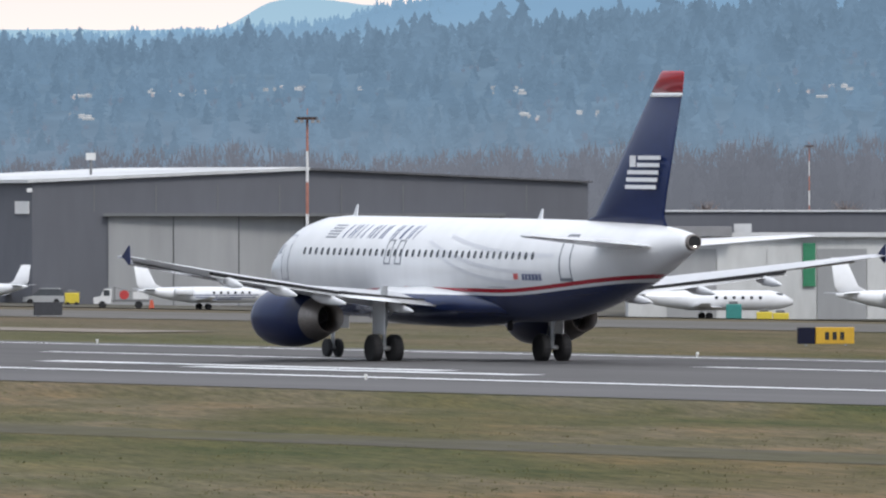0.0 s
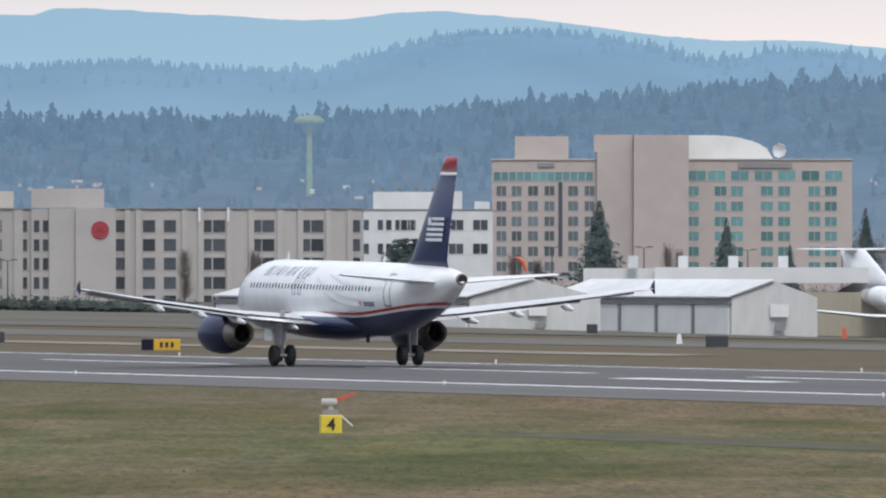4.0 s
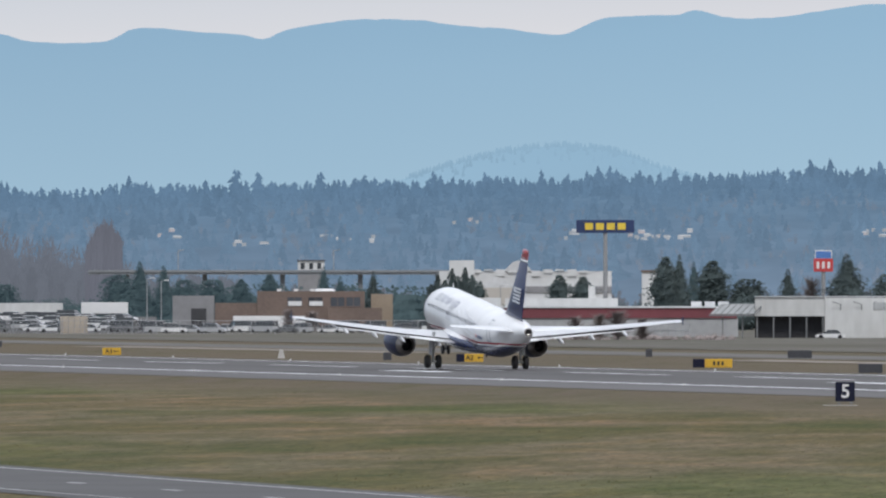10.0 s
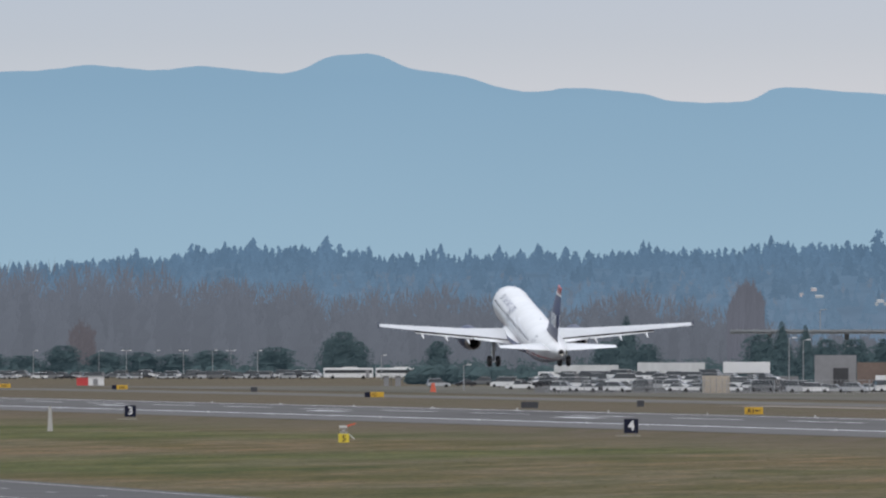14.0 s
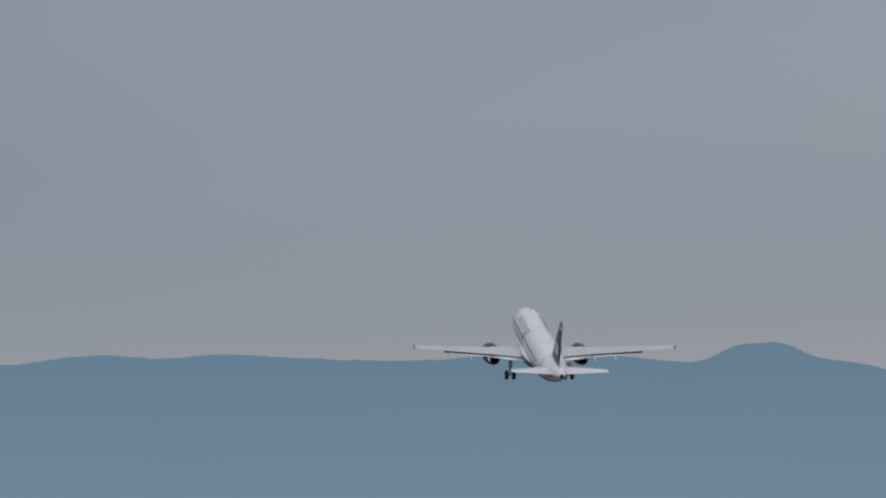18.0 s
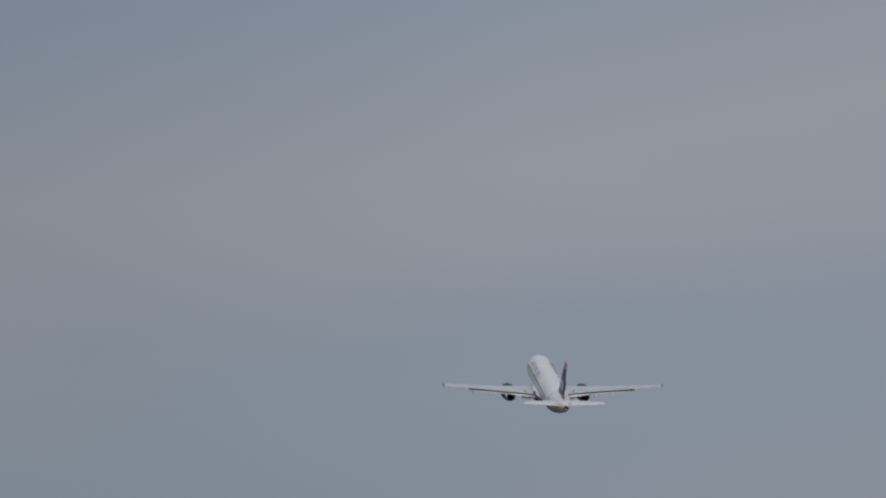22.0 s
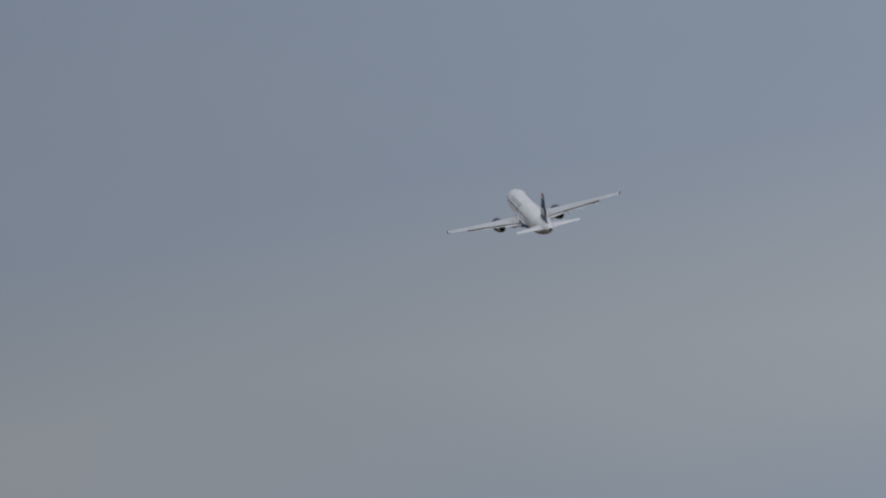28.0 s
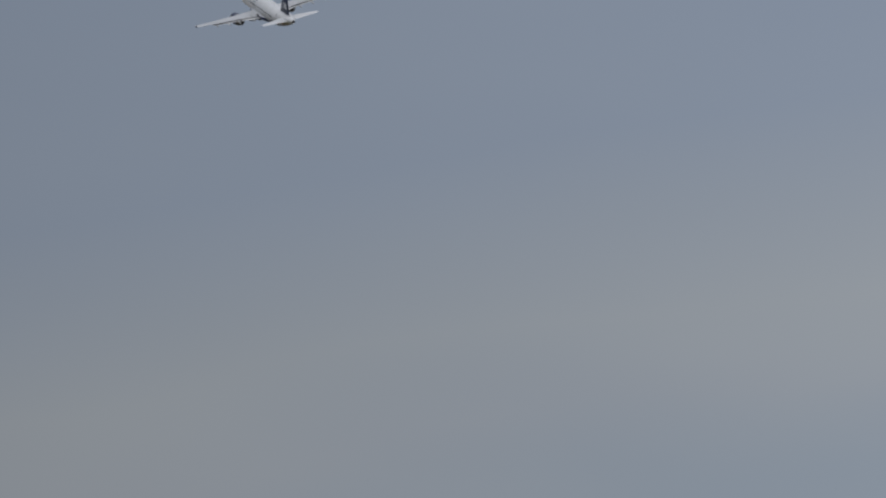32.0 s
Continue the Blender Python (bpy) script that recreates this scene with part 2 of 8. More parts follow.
def ground_material():
    """Winter turf: straw and green in long mown bands, darker tufts."""
    m = bpy.data.materials.new("winter_turf")
    m.use_nodes = True
    nt = m.node_tree
    N, L = nt.nodes.new, nt.links.new
    b = nt.nodes["Principled BSDF"]
    b.inputs["Roughness"].default_value = 1.0
    b.inputs["Specular IOR Level"].default_value = 0.1
    tc = N("ShaderNodeTexCoord")

    def noise_at(sc, stretch, det, rough=0.55):
        tn, mp, n = N("ShaderNodeMapping"), N("ShaderNodeMapping"), N("ShaderNodeTexNoise")
        tn.inputs["Rotation"].default_value = (0, 0, radians(18))
        mp.inputs["Scale"].default_value = stretch
        n.inputs["Scale"].default_value, n.inputs["Detail"].default_value, n.inputs["Roughness"].default_value = sc, det, rough
        L(tc.outputs["Object"], tn.inputs[0]), L(tn.outputs[0], mp.inputs[0]), L(mp.outputs[0], n.inputs["Vector"])
        return n.outputs["Fac"]

    def ramp(fac, stops):
        r = N("ShaderNodeValToRGB")
        e = r.color_ramp.elements
        e[0].position, e[0].color = stops[0][0], (*stops[0][1], 1)
        e[1].position, e[1].color = stops[-1][0], (*stops[-1][1], 1)
        for p, c in stops[1:-1]:
            k = e.new(p)
            k.color = (*c, 1)
        L(fac, r.inputs[0])
        return r.outputs[0]

    band = noise_at(0.05, (0.22, 1.0, 1.0), 4, 0.6)
    base = ramp(band, ((0.34, (0.060, 0.066, 0.026)), (0.45, (0.084, 0.077, 0.039)), (0.54, (0.120, 0.100, 0.067)), (0.66, (0.080, 0.074, 0.036))))
    clump = ramp(noise_at(1.1, (0.12, 1.0, 1.0), 4, 0.65), ((0.34, (0.86, 0.88, 0.82)), (0.50, (1.0, 1.0, 1.0)), (0.66, (1.12, 1.09, 1.06))))
    patch = noise_at(0.22, (0.25, 1.0, 1.0), 5, 0.65)
    pm = ramp(patch, ((0.34, (0.72, 0.79, 0.62)), (0.50, (1.0, 1.0, 1.0)), (0.66, (1.28, 1.12, 1.04))))
    tuft = noise_at(3.6, (0.10, 1.0, 1.0), 4, 0.7)
    tm = ramp(tuft, ((0.32, (0.60, 0.64, 0.54)), (0.50, (1.0, 1.0, 1.0)), (0.70, (1.38, 1.30, 1.20))))
    field = ramp(noise_at(0.016, (0.30, 1.0, 1.0), 3, 0.55), ((0.38, (0.80, 0.98, 0.68)), (0.47, (0.98, 1.0, 0.97)), (0.60, (1.16, 1.04, 1.0))))
    a = base
    for o in (pm, clump, tm, field):
        x = N("ShaderNodeMix")
        x.data_type, x.blend_type = "RGBA", "MULTIPLY"
        x.inputs["Factor"].default_value = 1.0
        L(a, x.inputs["A"]), L(o, x.inputs["B"])
        a = x.outputs["Result"]
    # a browner, trampled verge beside the runway farther along
    sep, vy, vx, both, edge = N("ShaderNodeSeparateXYZ"), N("ShaderNodeMapRange"), N("ShaderNodeMapRange"), N("ShaderNodeMath"), N("ShaderNodeMath")
    L(tc.outputs["Object"], sep.inputs[0]), L(sep.outputs["Y"], vy.inputs[0]), L(sep.outputs["X"], vx.inputs[0])
    vy.inputs[1].default_value, vy.inputs[2].default_value = -172.0, -204.0
    vx.inputs[1].default_value, vx.inputs[2].default_value = 480.0, 800.0
    both.operation, edge.operation = "MULTIPLY", "MULTIPLY"
    L(vy.outputs[0], both.inputs[0]), L(vx.outputs[0], both.inputs[1])
    L(both.outputs[0], edge.inputs[0]), L(ramp(patch, ((0.30, (0.5, 0.5, 0.5)), (0.6, (1, 1, 1)))), edge.inputs[1])
    vb = N("ShaderNodeMix")
    vb.data_type = "RGBA"
    vb.inputs["B"].default_value = (0.104, 0.084, 0.060, 1)
    L(edge.outputs[0], vb.inputs["Factor"]), L(a, vb.inputs["A"])
    a = vb.outputs["Result"]
    L(a, b.inputs["Base Color"])
    bp = N("ShaderNodeBump")
    bp.inputs["Strength"].default_value, bp.inputs["Distance"].default_value = 0.6, 0.15
    L(tuft, bp.inputs["Height"]), L(bp.outputs[0], b.inputs["Normal"])
    return m


TURF = ground_material()
ASPHALT = mat("runway_asphalt", (0.098, 0.094, 0.094), 0.9, var=0.10, scale=0.5, bump=0.2, spec=0.25, second=(0.074, 0.071, 0.071), stretch=(0.06, 1, 1))
SHOULDER = mat("shoulder_asphalt", (0.116, 0.112, 0.112), 0.9, var=0.10, scale=0.4, spec=0.25, second=(0.094, 0.091, 0.091), stretch=(0.05, 1, 1))
TAXI = mat("taxiway_asphalt", (0.118, 0.112, 0.104), 0.9, var=0.12, scale=0.3, spec=0.2, second=(0.096, 0.091, 0.080), stretch=(0.08, 1, 1))
APRON = mat("apron_concrete", (0.116, 0.108, 0.094), 0.9, var=0.18, scale=0.14, spec=0.1, second=(0.084, 0.079, 0.060), stretch=(.25, 1, 1))
PAINT = mat("runway_paint", (0.78, 0.79, 0.80), 0.6, var=0.12, scale=0.8, second=(0.60, 0.61, 0.62), stretch=(0.3, 1, 1))
DIRT = mat("bare_pinkish_gravel", (0.22, 0.185, 0.155), 0.95, var=0.2, scale=0.4, second=(0.14, 0.12, 0.09))


def setting(name, bm, material, label):
    return solo(name, bm, material, label, name.split("_")[0], kind="structure")


YS = [-y for y in range(320, 560, 16)]
YS_ALL = [5200, 1500, 300, 60, 0, -8, -30, -60, -120, -185, -202.5, -206, -223, -240, -257, -274, -286, -303, *YS, -570, -600, -700, -900, -1200, -2600, -5200]
setting("ground", grid_sheet([-5200, -1500, -300, 0, 200, *rows_of(300, 2400, 70), 3000, 3600, 4300, 5200], YS_ALL), TURF, "winter turf, straw brown and dull green")
XR = rows_of(-300, 2600, 145)
setting("runway", grid_sheet(XR, [-219, -223, -240, -257, -262], 0.03), ASPHALT, "grey asphalt runway with tyre marks")
setting("road_shoulder_near", grid_sheet(XR, [-207.5, -219], 0.025), SHOULDER, "paler asphalt shoulder of the runway")
setting("road_shoulder_far", grid_sheet(XR, [-262, -266], 0.025), SHOULDER, "narrow paler asphalt shoulder of the runway")
setting("road_taxiway", grid_sheet(XR, [-326, -348], 0.03), TAXI, "grey taxiway beyond the runway")
setting("pavement_apron", grid_sheet(rows_of(300, 2750, 35), [-368, *YS[4:-1], -570, -600, -700, -900], 0.06), APRON, "worn grey concrete apron before the hangars")
setting("road_service", grid_sheet(rows_of(150, 490, 34), [-168.6, -175.6], 0.012), mat("old_service_asphalt", (0.088, 0.082, 0.070), 0.95, var=0.25, scale=0.5, spec=0.05, second=(0.088, 0.082, 0.046), stretch=(.3, 1, 1)), "narrow dark service track through the turf")
setting("road_perimeter", grid_sheet(rows_of(300, 900, 100), [-83.5, -97], 0.03), mat("perimeter_asphalt", (0.092, 0.091, 0.092), 0.9, var=0.1, scale=0.4, spec=.2, second=(0.078, 0.076, 0.077)), "asphalt perimeter road with white lines")


def stripes(name, rects, label, material=None):
    bm = bmesh.new()
    for x0, x1, y0, y1 in rects:
        xs = rows_of(x0, x1, 100)
        cols = [[bm.verts.new((x, y, ground_z(x, y) + 0.045)) for y in (y0, y1)] for x in xs]
        for a, b in zip(cols, cols[1:]):
            bm.faces.new((a[0], b[0], b[1], a[1]))
    return setting(name, bm, material or PAINT, label)


stripes("trim_edge_line_near", [(-200, 2500, -220.5, -219.5)], "white painted runway edge line")
stripes("trim_edge_line_far", [(-200, 2500, -260.7, -259.7)], "white painted runway edge line")
# centre line: 36.6 m dashes, 24.4 m gaps
stripes("trim_centre_line", [(368 + 61 * i, 368 + 61 * i + 36.6, -240.5, -239.6) for i in range(-3, 30)], "white dashed runway centre line")
stripes("trim_touchdown_marks", [(x, x + 45.7, y0, y0 + 2.6) for x in (2050,) for y0 in (-251, -247.5, -232, -228.5)]
        + [(465, 502, -229.6, -228.2), (453, 483, -227.2, -225.8)]
        + [(x, x + 24, y0, y0 + 1.8) for x in (626, 778, 932, 1092, 1325, 1488, 1664, 1860) for y0 in (-234.4,)], "white painted touchdown bars")
stripes("trim_perimeter_lines", [(300, 900, -85.1, -84.9), (300, 900, -95.5, -95.25)] + [(302 + 18.3 * i, 305 + 18.3 * i, -90.35, -90.05) for i in range(32)], "worn white road lines and dashes", mat("worn_road_paint", (0.50, 0.50, 0.50), .7, var=.2, scale=.8, second=(.30, .30, .30), stretch=(.3, 1, 1)))
stripes("ground_dirt", [(640, 760, -302, -296), (830, 1010, -306, -300), (1190, 1330, -318, -311), (1500, 1700, -322, -314)], "bare pinkish gravel strip", DIRT)


# ---- far hills: one backdrop ----
def between(profile, b):
    """Elevation at a bearing: a smooth curve through the profile's points."""
    ps = sorted(profile)
    if b <= ps[0][0]:
        return ps[0][1]
    for i in range(len(ps) - 1):
        (b0, e0), (b1, e1) = ps[i], ps[i + 1]
        if b <= b1:
            s, w = (b - b0) / (b1 - b0), b1 - b0
            lo, hi = ps[max(0, i - 1)], ps[min(len(ps) - 1, i + 2)]
            m0 = w * (e1 - lo[1]) / (b1 - lo[0])
            m1 = w * (hi[1] - e0) / (hi[0] - b0)
            cap = 3 * abs(e1 - e0) + .004
            m0, m1 = max(-cap, min(cap, m0)), max(-cap, min(cap, m1))
            return (2 * s ** 3 - 3 * s * s + 1) * e0 + (s ** 3 - 2 * s * s + s) * m0 + (3 * s * s - 2 * s ** 3) * e1 + (s ** 3 - s * s) * m1
    return ps[-1][1]


def ridge(name, profile, dist, foot, material, label, rough=0.0, step=0.03, b0=-14.0, b1=44.0, depth=120):
    bm = bmesh.new()
    rows = []
    n = int((b1 - b0) / step)
    for i in range(n + 1):
        b = b0 + i * step
        e = between(profile, b) + rough * (0.7 * noise.noise((b * 3.1, dist * 0.01, 0)) + 0.5 * noise.noise((b * 9.7, dist * 0.01, 4)) + 0.35 * noise.noise((b * 31, dist * 0.01, 8)))
        z = EYE[2] + dist * math.tan(radians(e))
        col = []
        for k in range(6):
            s = k / 5
            col.append(bm.verts.new(spot(b, dist - foot * (1 - s) + depth * 0.0, -2 + (z + 2) * math.sin(s * math.pi / 2) ** 0.9)))
        col.append(bm.verts.new(spot(b, dist + depth, z * 0.7)))
        rows.append(col)
    for a, c in zip(rows, rows[1:]):
        for k in range(6):
            bm.faces.new((a[k], c[k], c[k + 1], a[k + 1]))
    ob = solo(name, bm, material, label, "hills", kind="structure", smooth=True)
    return ob


MOUNT = [(44, 0.8), (28, 0.8), (25.9, 0.84), (25.5, 0.87), (25.2, 0.74), (22.2, 0.74), (21.8, 0.82), (21.5, 0.79), (20.6, 0.9), (20.1, 0.91), (18.97, 1.03), (18.5, 0.99), (17.85, 1.019), (17.59, 1.031),
         (17.35, 1.038), (17.25, 1.014), (16.99, 1.024), (16.75, 1.053), (16.51, 1.11), (16.34, 1.146), (16.03, 1.172), (15.74, 1.151), (15.66, 1.147), (15.42, 1.128), (15.28, 1.13), (15.02, 1.152), (14.8, 1.174), (14.7, 1.13),
         (14.58, 1.169), (14.46, 1.205), (14.32, 1.2), (14.18, 1.174), (13.98, 1.21), (13.92, 1.232), (13.77, 1.22), (13.53, 1.184), (13.29, 1.172), (13.13, 1.206), (13.05, 1.187), (12.74, 1.175), (12.57, 1.105), (12.45, 1.108),
         (12.33, 1.127), (12.09, 1.148), (11.95, 1.168), (11.66, 1.165), (11.37, 1.117), (11.3, 1.086), (11.21, 1.101), (10.97, 1.117), (10.75, 1.134), (10.63, 1.079), (10.34, 1.067), (10.18, 1.103), (9.87, 1.13), (9.74, 1.116),
         (9.59, 1.132), (9.42, 1.18), (9.2, 1.208), (9.07, 1.265), (8.97, 1.276), (8.85, 1.265), (8.72, 1.205), (8.63, 1.192), (8.31, 1.22), (8.1, 1.204), (7.84, 1.226), (7.6, 1.2), (7.31, 1.2), (6.91, 1.213),
         (6.62, 1.224), (6.43, 1.209), (6.14, 1.219), (5.78, 1.18), (5.57, 1.173), (5.3, 1.13), (2, 1), (-14, 0.8)]
HILLS = [(44, 0.9), (28, 1.0), (26.7, 0.94), (26.0, 0.84), (25.6, 0.75), (24.05, 0.70), (23.9, 0.79), (23.76, 0.87), (23.3, 0.83), (23.14, 0.85), (22.8, 0.83), (22.4, 0.76), (21.9, 0.70), (21.4, 0.76), (20.43, 0.85),
         (20.14, 0.81), (19.75, 0.90), (19.2, 0.93), (18.75, 0.86), (18.45, 0.77), (17.6, 0.80), (17.1, 0.78), (16.65, 0.83), (15.95, 0.81), (15.3, 0.80), (15.1, 0.74), (14.75, 0.64), (14.2, 0.50), (13.6, 0.3), (-14, 0.3)]
FOREST = [(44, 0.72), (28, 0.75), (26.9, 0.69), (26.2, 0.66), (25.4, 0.63), (24.3, 0.615), (23.6, 0.65), (22.8, 0.69), (20.9, 0.70), (20.0, 0.66), (19.4, 0.60), (18.5, 0.54), (17.6, 0.53), (16.4, 0.53), (14.7, 0.47), (13.8, 0.47), (12.2, 0.43), (10.9, 0.40), (9.4, 0.365), (8.9, 0.375), (8.5, 0.40), (8.3, 0.385), (8.1, 0.345), (7.6, 0.33), (6.7, 0.31), (3, 0.30), (-14, 0.30)]
SNOW = ((15.939, 1.129, 1.3), (15.953, 1.072, 2.0), (15.996, 1.057, 1.0), (15.976, 1.060, 1.8), (15.897, 1.134, 1.2), (14.442, 1.163, 0.9))
# distance haze is painted in: these near-black bases get their colour from emission
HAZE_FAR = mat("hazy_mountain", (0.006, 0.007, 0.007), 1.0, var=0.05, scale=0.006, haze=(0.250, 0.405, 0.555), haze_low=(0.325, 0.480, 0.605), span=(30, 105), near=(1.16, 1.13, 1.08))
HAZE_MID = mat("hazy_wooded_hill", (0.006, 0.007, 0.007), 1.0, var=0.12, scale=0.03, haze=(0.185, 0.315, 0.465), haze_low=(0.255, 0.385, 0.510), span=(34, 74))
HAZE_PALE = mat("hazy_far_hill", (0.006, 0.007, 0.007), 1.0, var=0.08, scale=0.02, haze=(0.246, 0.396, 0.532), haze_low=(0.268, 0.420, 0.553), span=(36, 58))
HAZE_END_TINT = (1.24, 1.12, 1.04)
HAZE_NEAR = mat("hazy_forest_slope", (0.006, 0.007, 0.007), 1.0, var=0.12, scale=0.2, haze=(0.114, 0.194, 0.294), haze_low=(0.146, 0.210, 0.298), span=(8, 40), near=HAZE_END_TINT)
HAZE_TREE = mat("hazy_conifer", (0.006, 0.007, 0.007), 1.0, var=0.15, scale=0.22, haze=(0.106, 0.184, 0.284), haze_low=(0.134, 0.204, 0.290), span=(8, 40), near=HAZE_END_TINT, island=0.055)
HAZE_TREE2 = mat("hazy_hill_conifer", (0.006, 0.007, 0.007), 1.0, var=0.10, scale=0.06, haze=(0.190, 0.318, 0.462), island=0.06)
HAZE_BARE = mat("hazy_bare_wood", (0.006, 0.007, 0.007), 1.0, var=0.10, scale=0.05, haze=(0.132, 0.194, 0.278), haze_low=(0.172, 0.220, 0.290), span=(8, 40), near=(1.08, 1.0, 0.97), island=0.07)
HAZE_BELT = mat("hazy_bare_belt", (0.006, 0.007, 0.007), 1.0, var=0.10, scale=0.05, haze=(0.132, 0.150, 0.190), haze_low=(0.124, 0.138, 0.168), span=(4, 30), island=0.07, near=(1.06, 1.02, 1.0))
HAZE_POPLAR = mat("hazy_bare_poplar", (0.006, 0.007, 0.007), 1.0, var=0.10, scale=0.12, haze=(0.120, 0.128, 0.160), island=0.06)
# house walls glow faintly, the haze before them put in as emission
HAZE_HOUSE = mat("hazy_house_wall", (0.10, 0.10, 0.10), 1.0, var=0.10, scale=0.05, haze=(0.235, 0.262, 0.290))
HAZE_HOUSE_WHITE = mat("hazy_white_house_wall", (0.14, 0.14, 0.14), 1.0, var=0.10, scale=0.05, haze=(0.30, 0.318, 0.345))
HILLS_PALE = [(44, 0.2), (14.0, 0.40), (13.25, 0.47), (13.0, 0.53), (12.82, 0.60), (12.6, 0.63), (12.39, 0.62), (12.15, 0.57), (11.85, 0.48), (11, 0.3), (-14, 0.3)]
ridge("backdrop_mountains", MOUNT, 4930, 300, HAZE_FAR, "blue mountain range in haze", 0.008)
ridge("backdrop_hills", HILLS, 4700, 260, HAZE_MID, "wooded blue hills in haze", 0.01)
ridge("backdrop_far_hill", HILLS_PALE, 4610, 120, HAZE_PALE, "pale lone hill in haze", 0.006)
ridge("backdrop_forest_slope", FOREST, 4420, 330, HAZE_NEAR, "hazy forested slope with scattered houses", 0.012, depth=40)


def far_conifer(verts, faces, p, h, r, rng, n=4, boughs=24):
    """A small far conifer: a thin ragged core hung with many separate drooping boughs."""
    i = len(verts)
    lean = rng.uniform(-.04, .04) * h
    rows = ((0.0, .55), (.22, .66), (.50, .42), (.78, .17))
    for k, (s, q) in enumerate(rows):
        for j in range(n):
            a = 2 * math.pi * j / n + k
            w = r * q * rng.uniform(.7, 1.2)
            verts.append((p[0] + w * math.cos(a) + lean * s, p[1] + w * math.sin(a), p[2] + h * (s + rng.uniform(-.03, .03))))
    verts.append((p[0] + lean, p[1], p[2] + h))
    m = len(rows) - 1
    for k in range(m):
        for j in range(n):
            a, b = i + k * n + j, i + k * n + (j + 1) % n
            faces.append((a, b, b + n, a + n))
    faces.extend((i + m * n + j, i + m * n + (j + 1) % n, i + (m + 1) * n) for j in range(n))
    for k in range(boughs):
        s = .93 * (k + rng.random()) / boughs
        a = rng.random() * 6.283
        c, d = math.cos(a), math.sin(a)
        env = r * (1.05 - s) ** .85 * rng.uniform(.7, 1.3) + .02 * h
        w, z = env * rng.uniform(.35, .6), p[2] + h * s
        x, y = p[0] + lean * s, p[1]
        j = len(verts)
        verts.extend(((x + .2 * env * c - w * d, y + .2 * env * d + w * c, z - .02 * h), (x + .2 * env * c + w * d, y + .2 * env * d - w * c, z + rng.uniform(-.03, .03) * h), (x + env * c, y + env * d, z + rng.uniform(-.05, .02) * h), (x + .3 * env * c, y + .3 * env * d, z + rng.uniform(.07, .15) * h)))
        faces.extend(((j, j + 2, j + 3), (j + 1, j + 3, j + 2)))


def puff(verts, faces, p, h, r, rng, n=6):
    """A small far broadleaf or bare crown: a lumpy closed form on a short stem."""
    i = len(verts)
    for k, (s, q) in enumerate(((0.0, 0.25), (0.25, 0.75), (0.55, 1.0), (0.82, 0.72), (0.94, 0.42))):
        for j in range(n):
            a = 2 * math.pi * j / n + k
            w = r * q * rng.uniform(0.75, 1.2)
            verts.append((p[0] + w * math.cos(a), p[1] + w * math.sin(a), p[2] + h * (s + rng.uniform(-.04, .04))))
    verts.append((p[0], p[1], p[2] + h))
    for k in range(4):
        for j in range(n):
            a, b = i + k * n + j, i + k * n + (j + 1) % n
            faces.append((a, b, b + n, a + n))
    faces.extend((i + 4 * n + j, i + 4 * n + (j + 1) % n, i + 5 * n) for j in range(n))


def stuff(name, verts, faces, material, label, category):
    me = bpy.data.meshes.new(name)
    me.from_pydata(verts, [], faces)
    me.update()
    me.materials.append(material)
    return tagged(new(name, me), label, category, kind="stuff")


def slope_point(profile, b, s, dist, foot):
    z = EYE[2] + dist * math.tan(radians(between(profile, b)))
    return spot(b, dist - foot * (1 - s) - 4, -2 + (z + 2) * math.sin(s * math.pi / 2) ** 0.9)


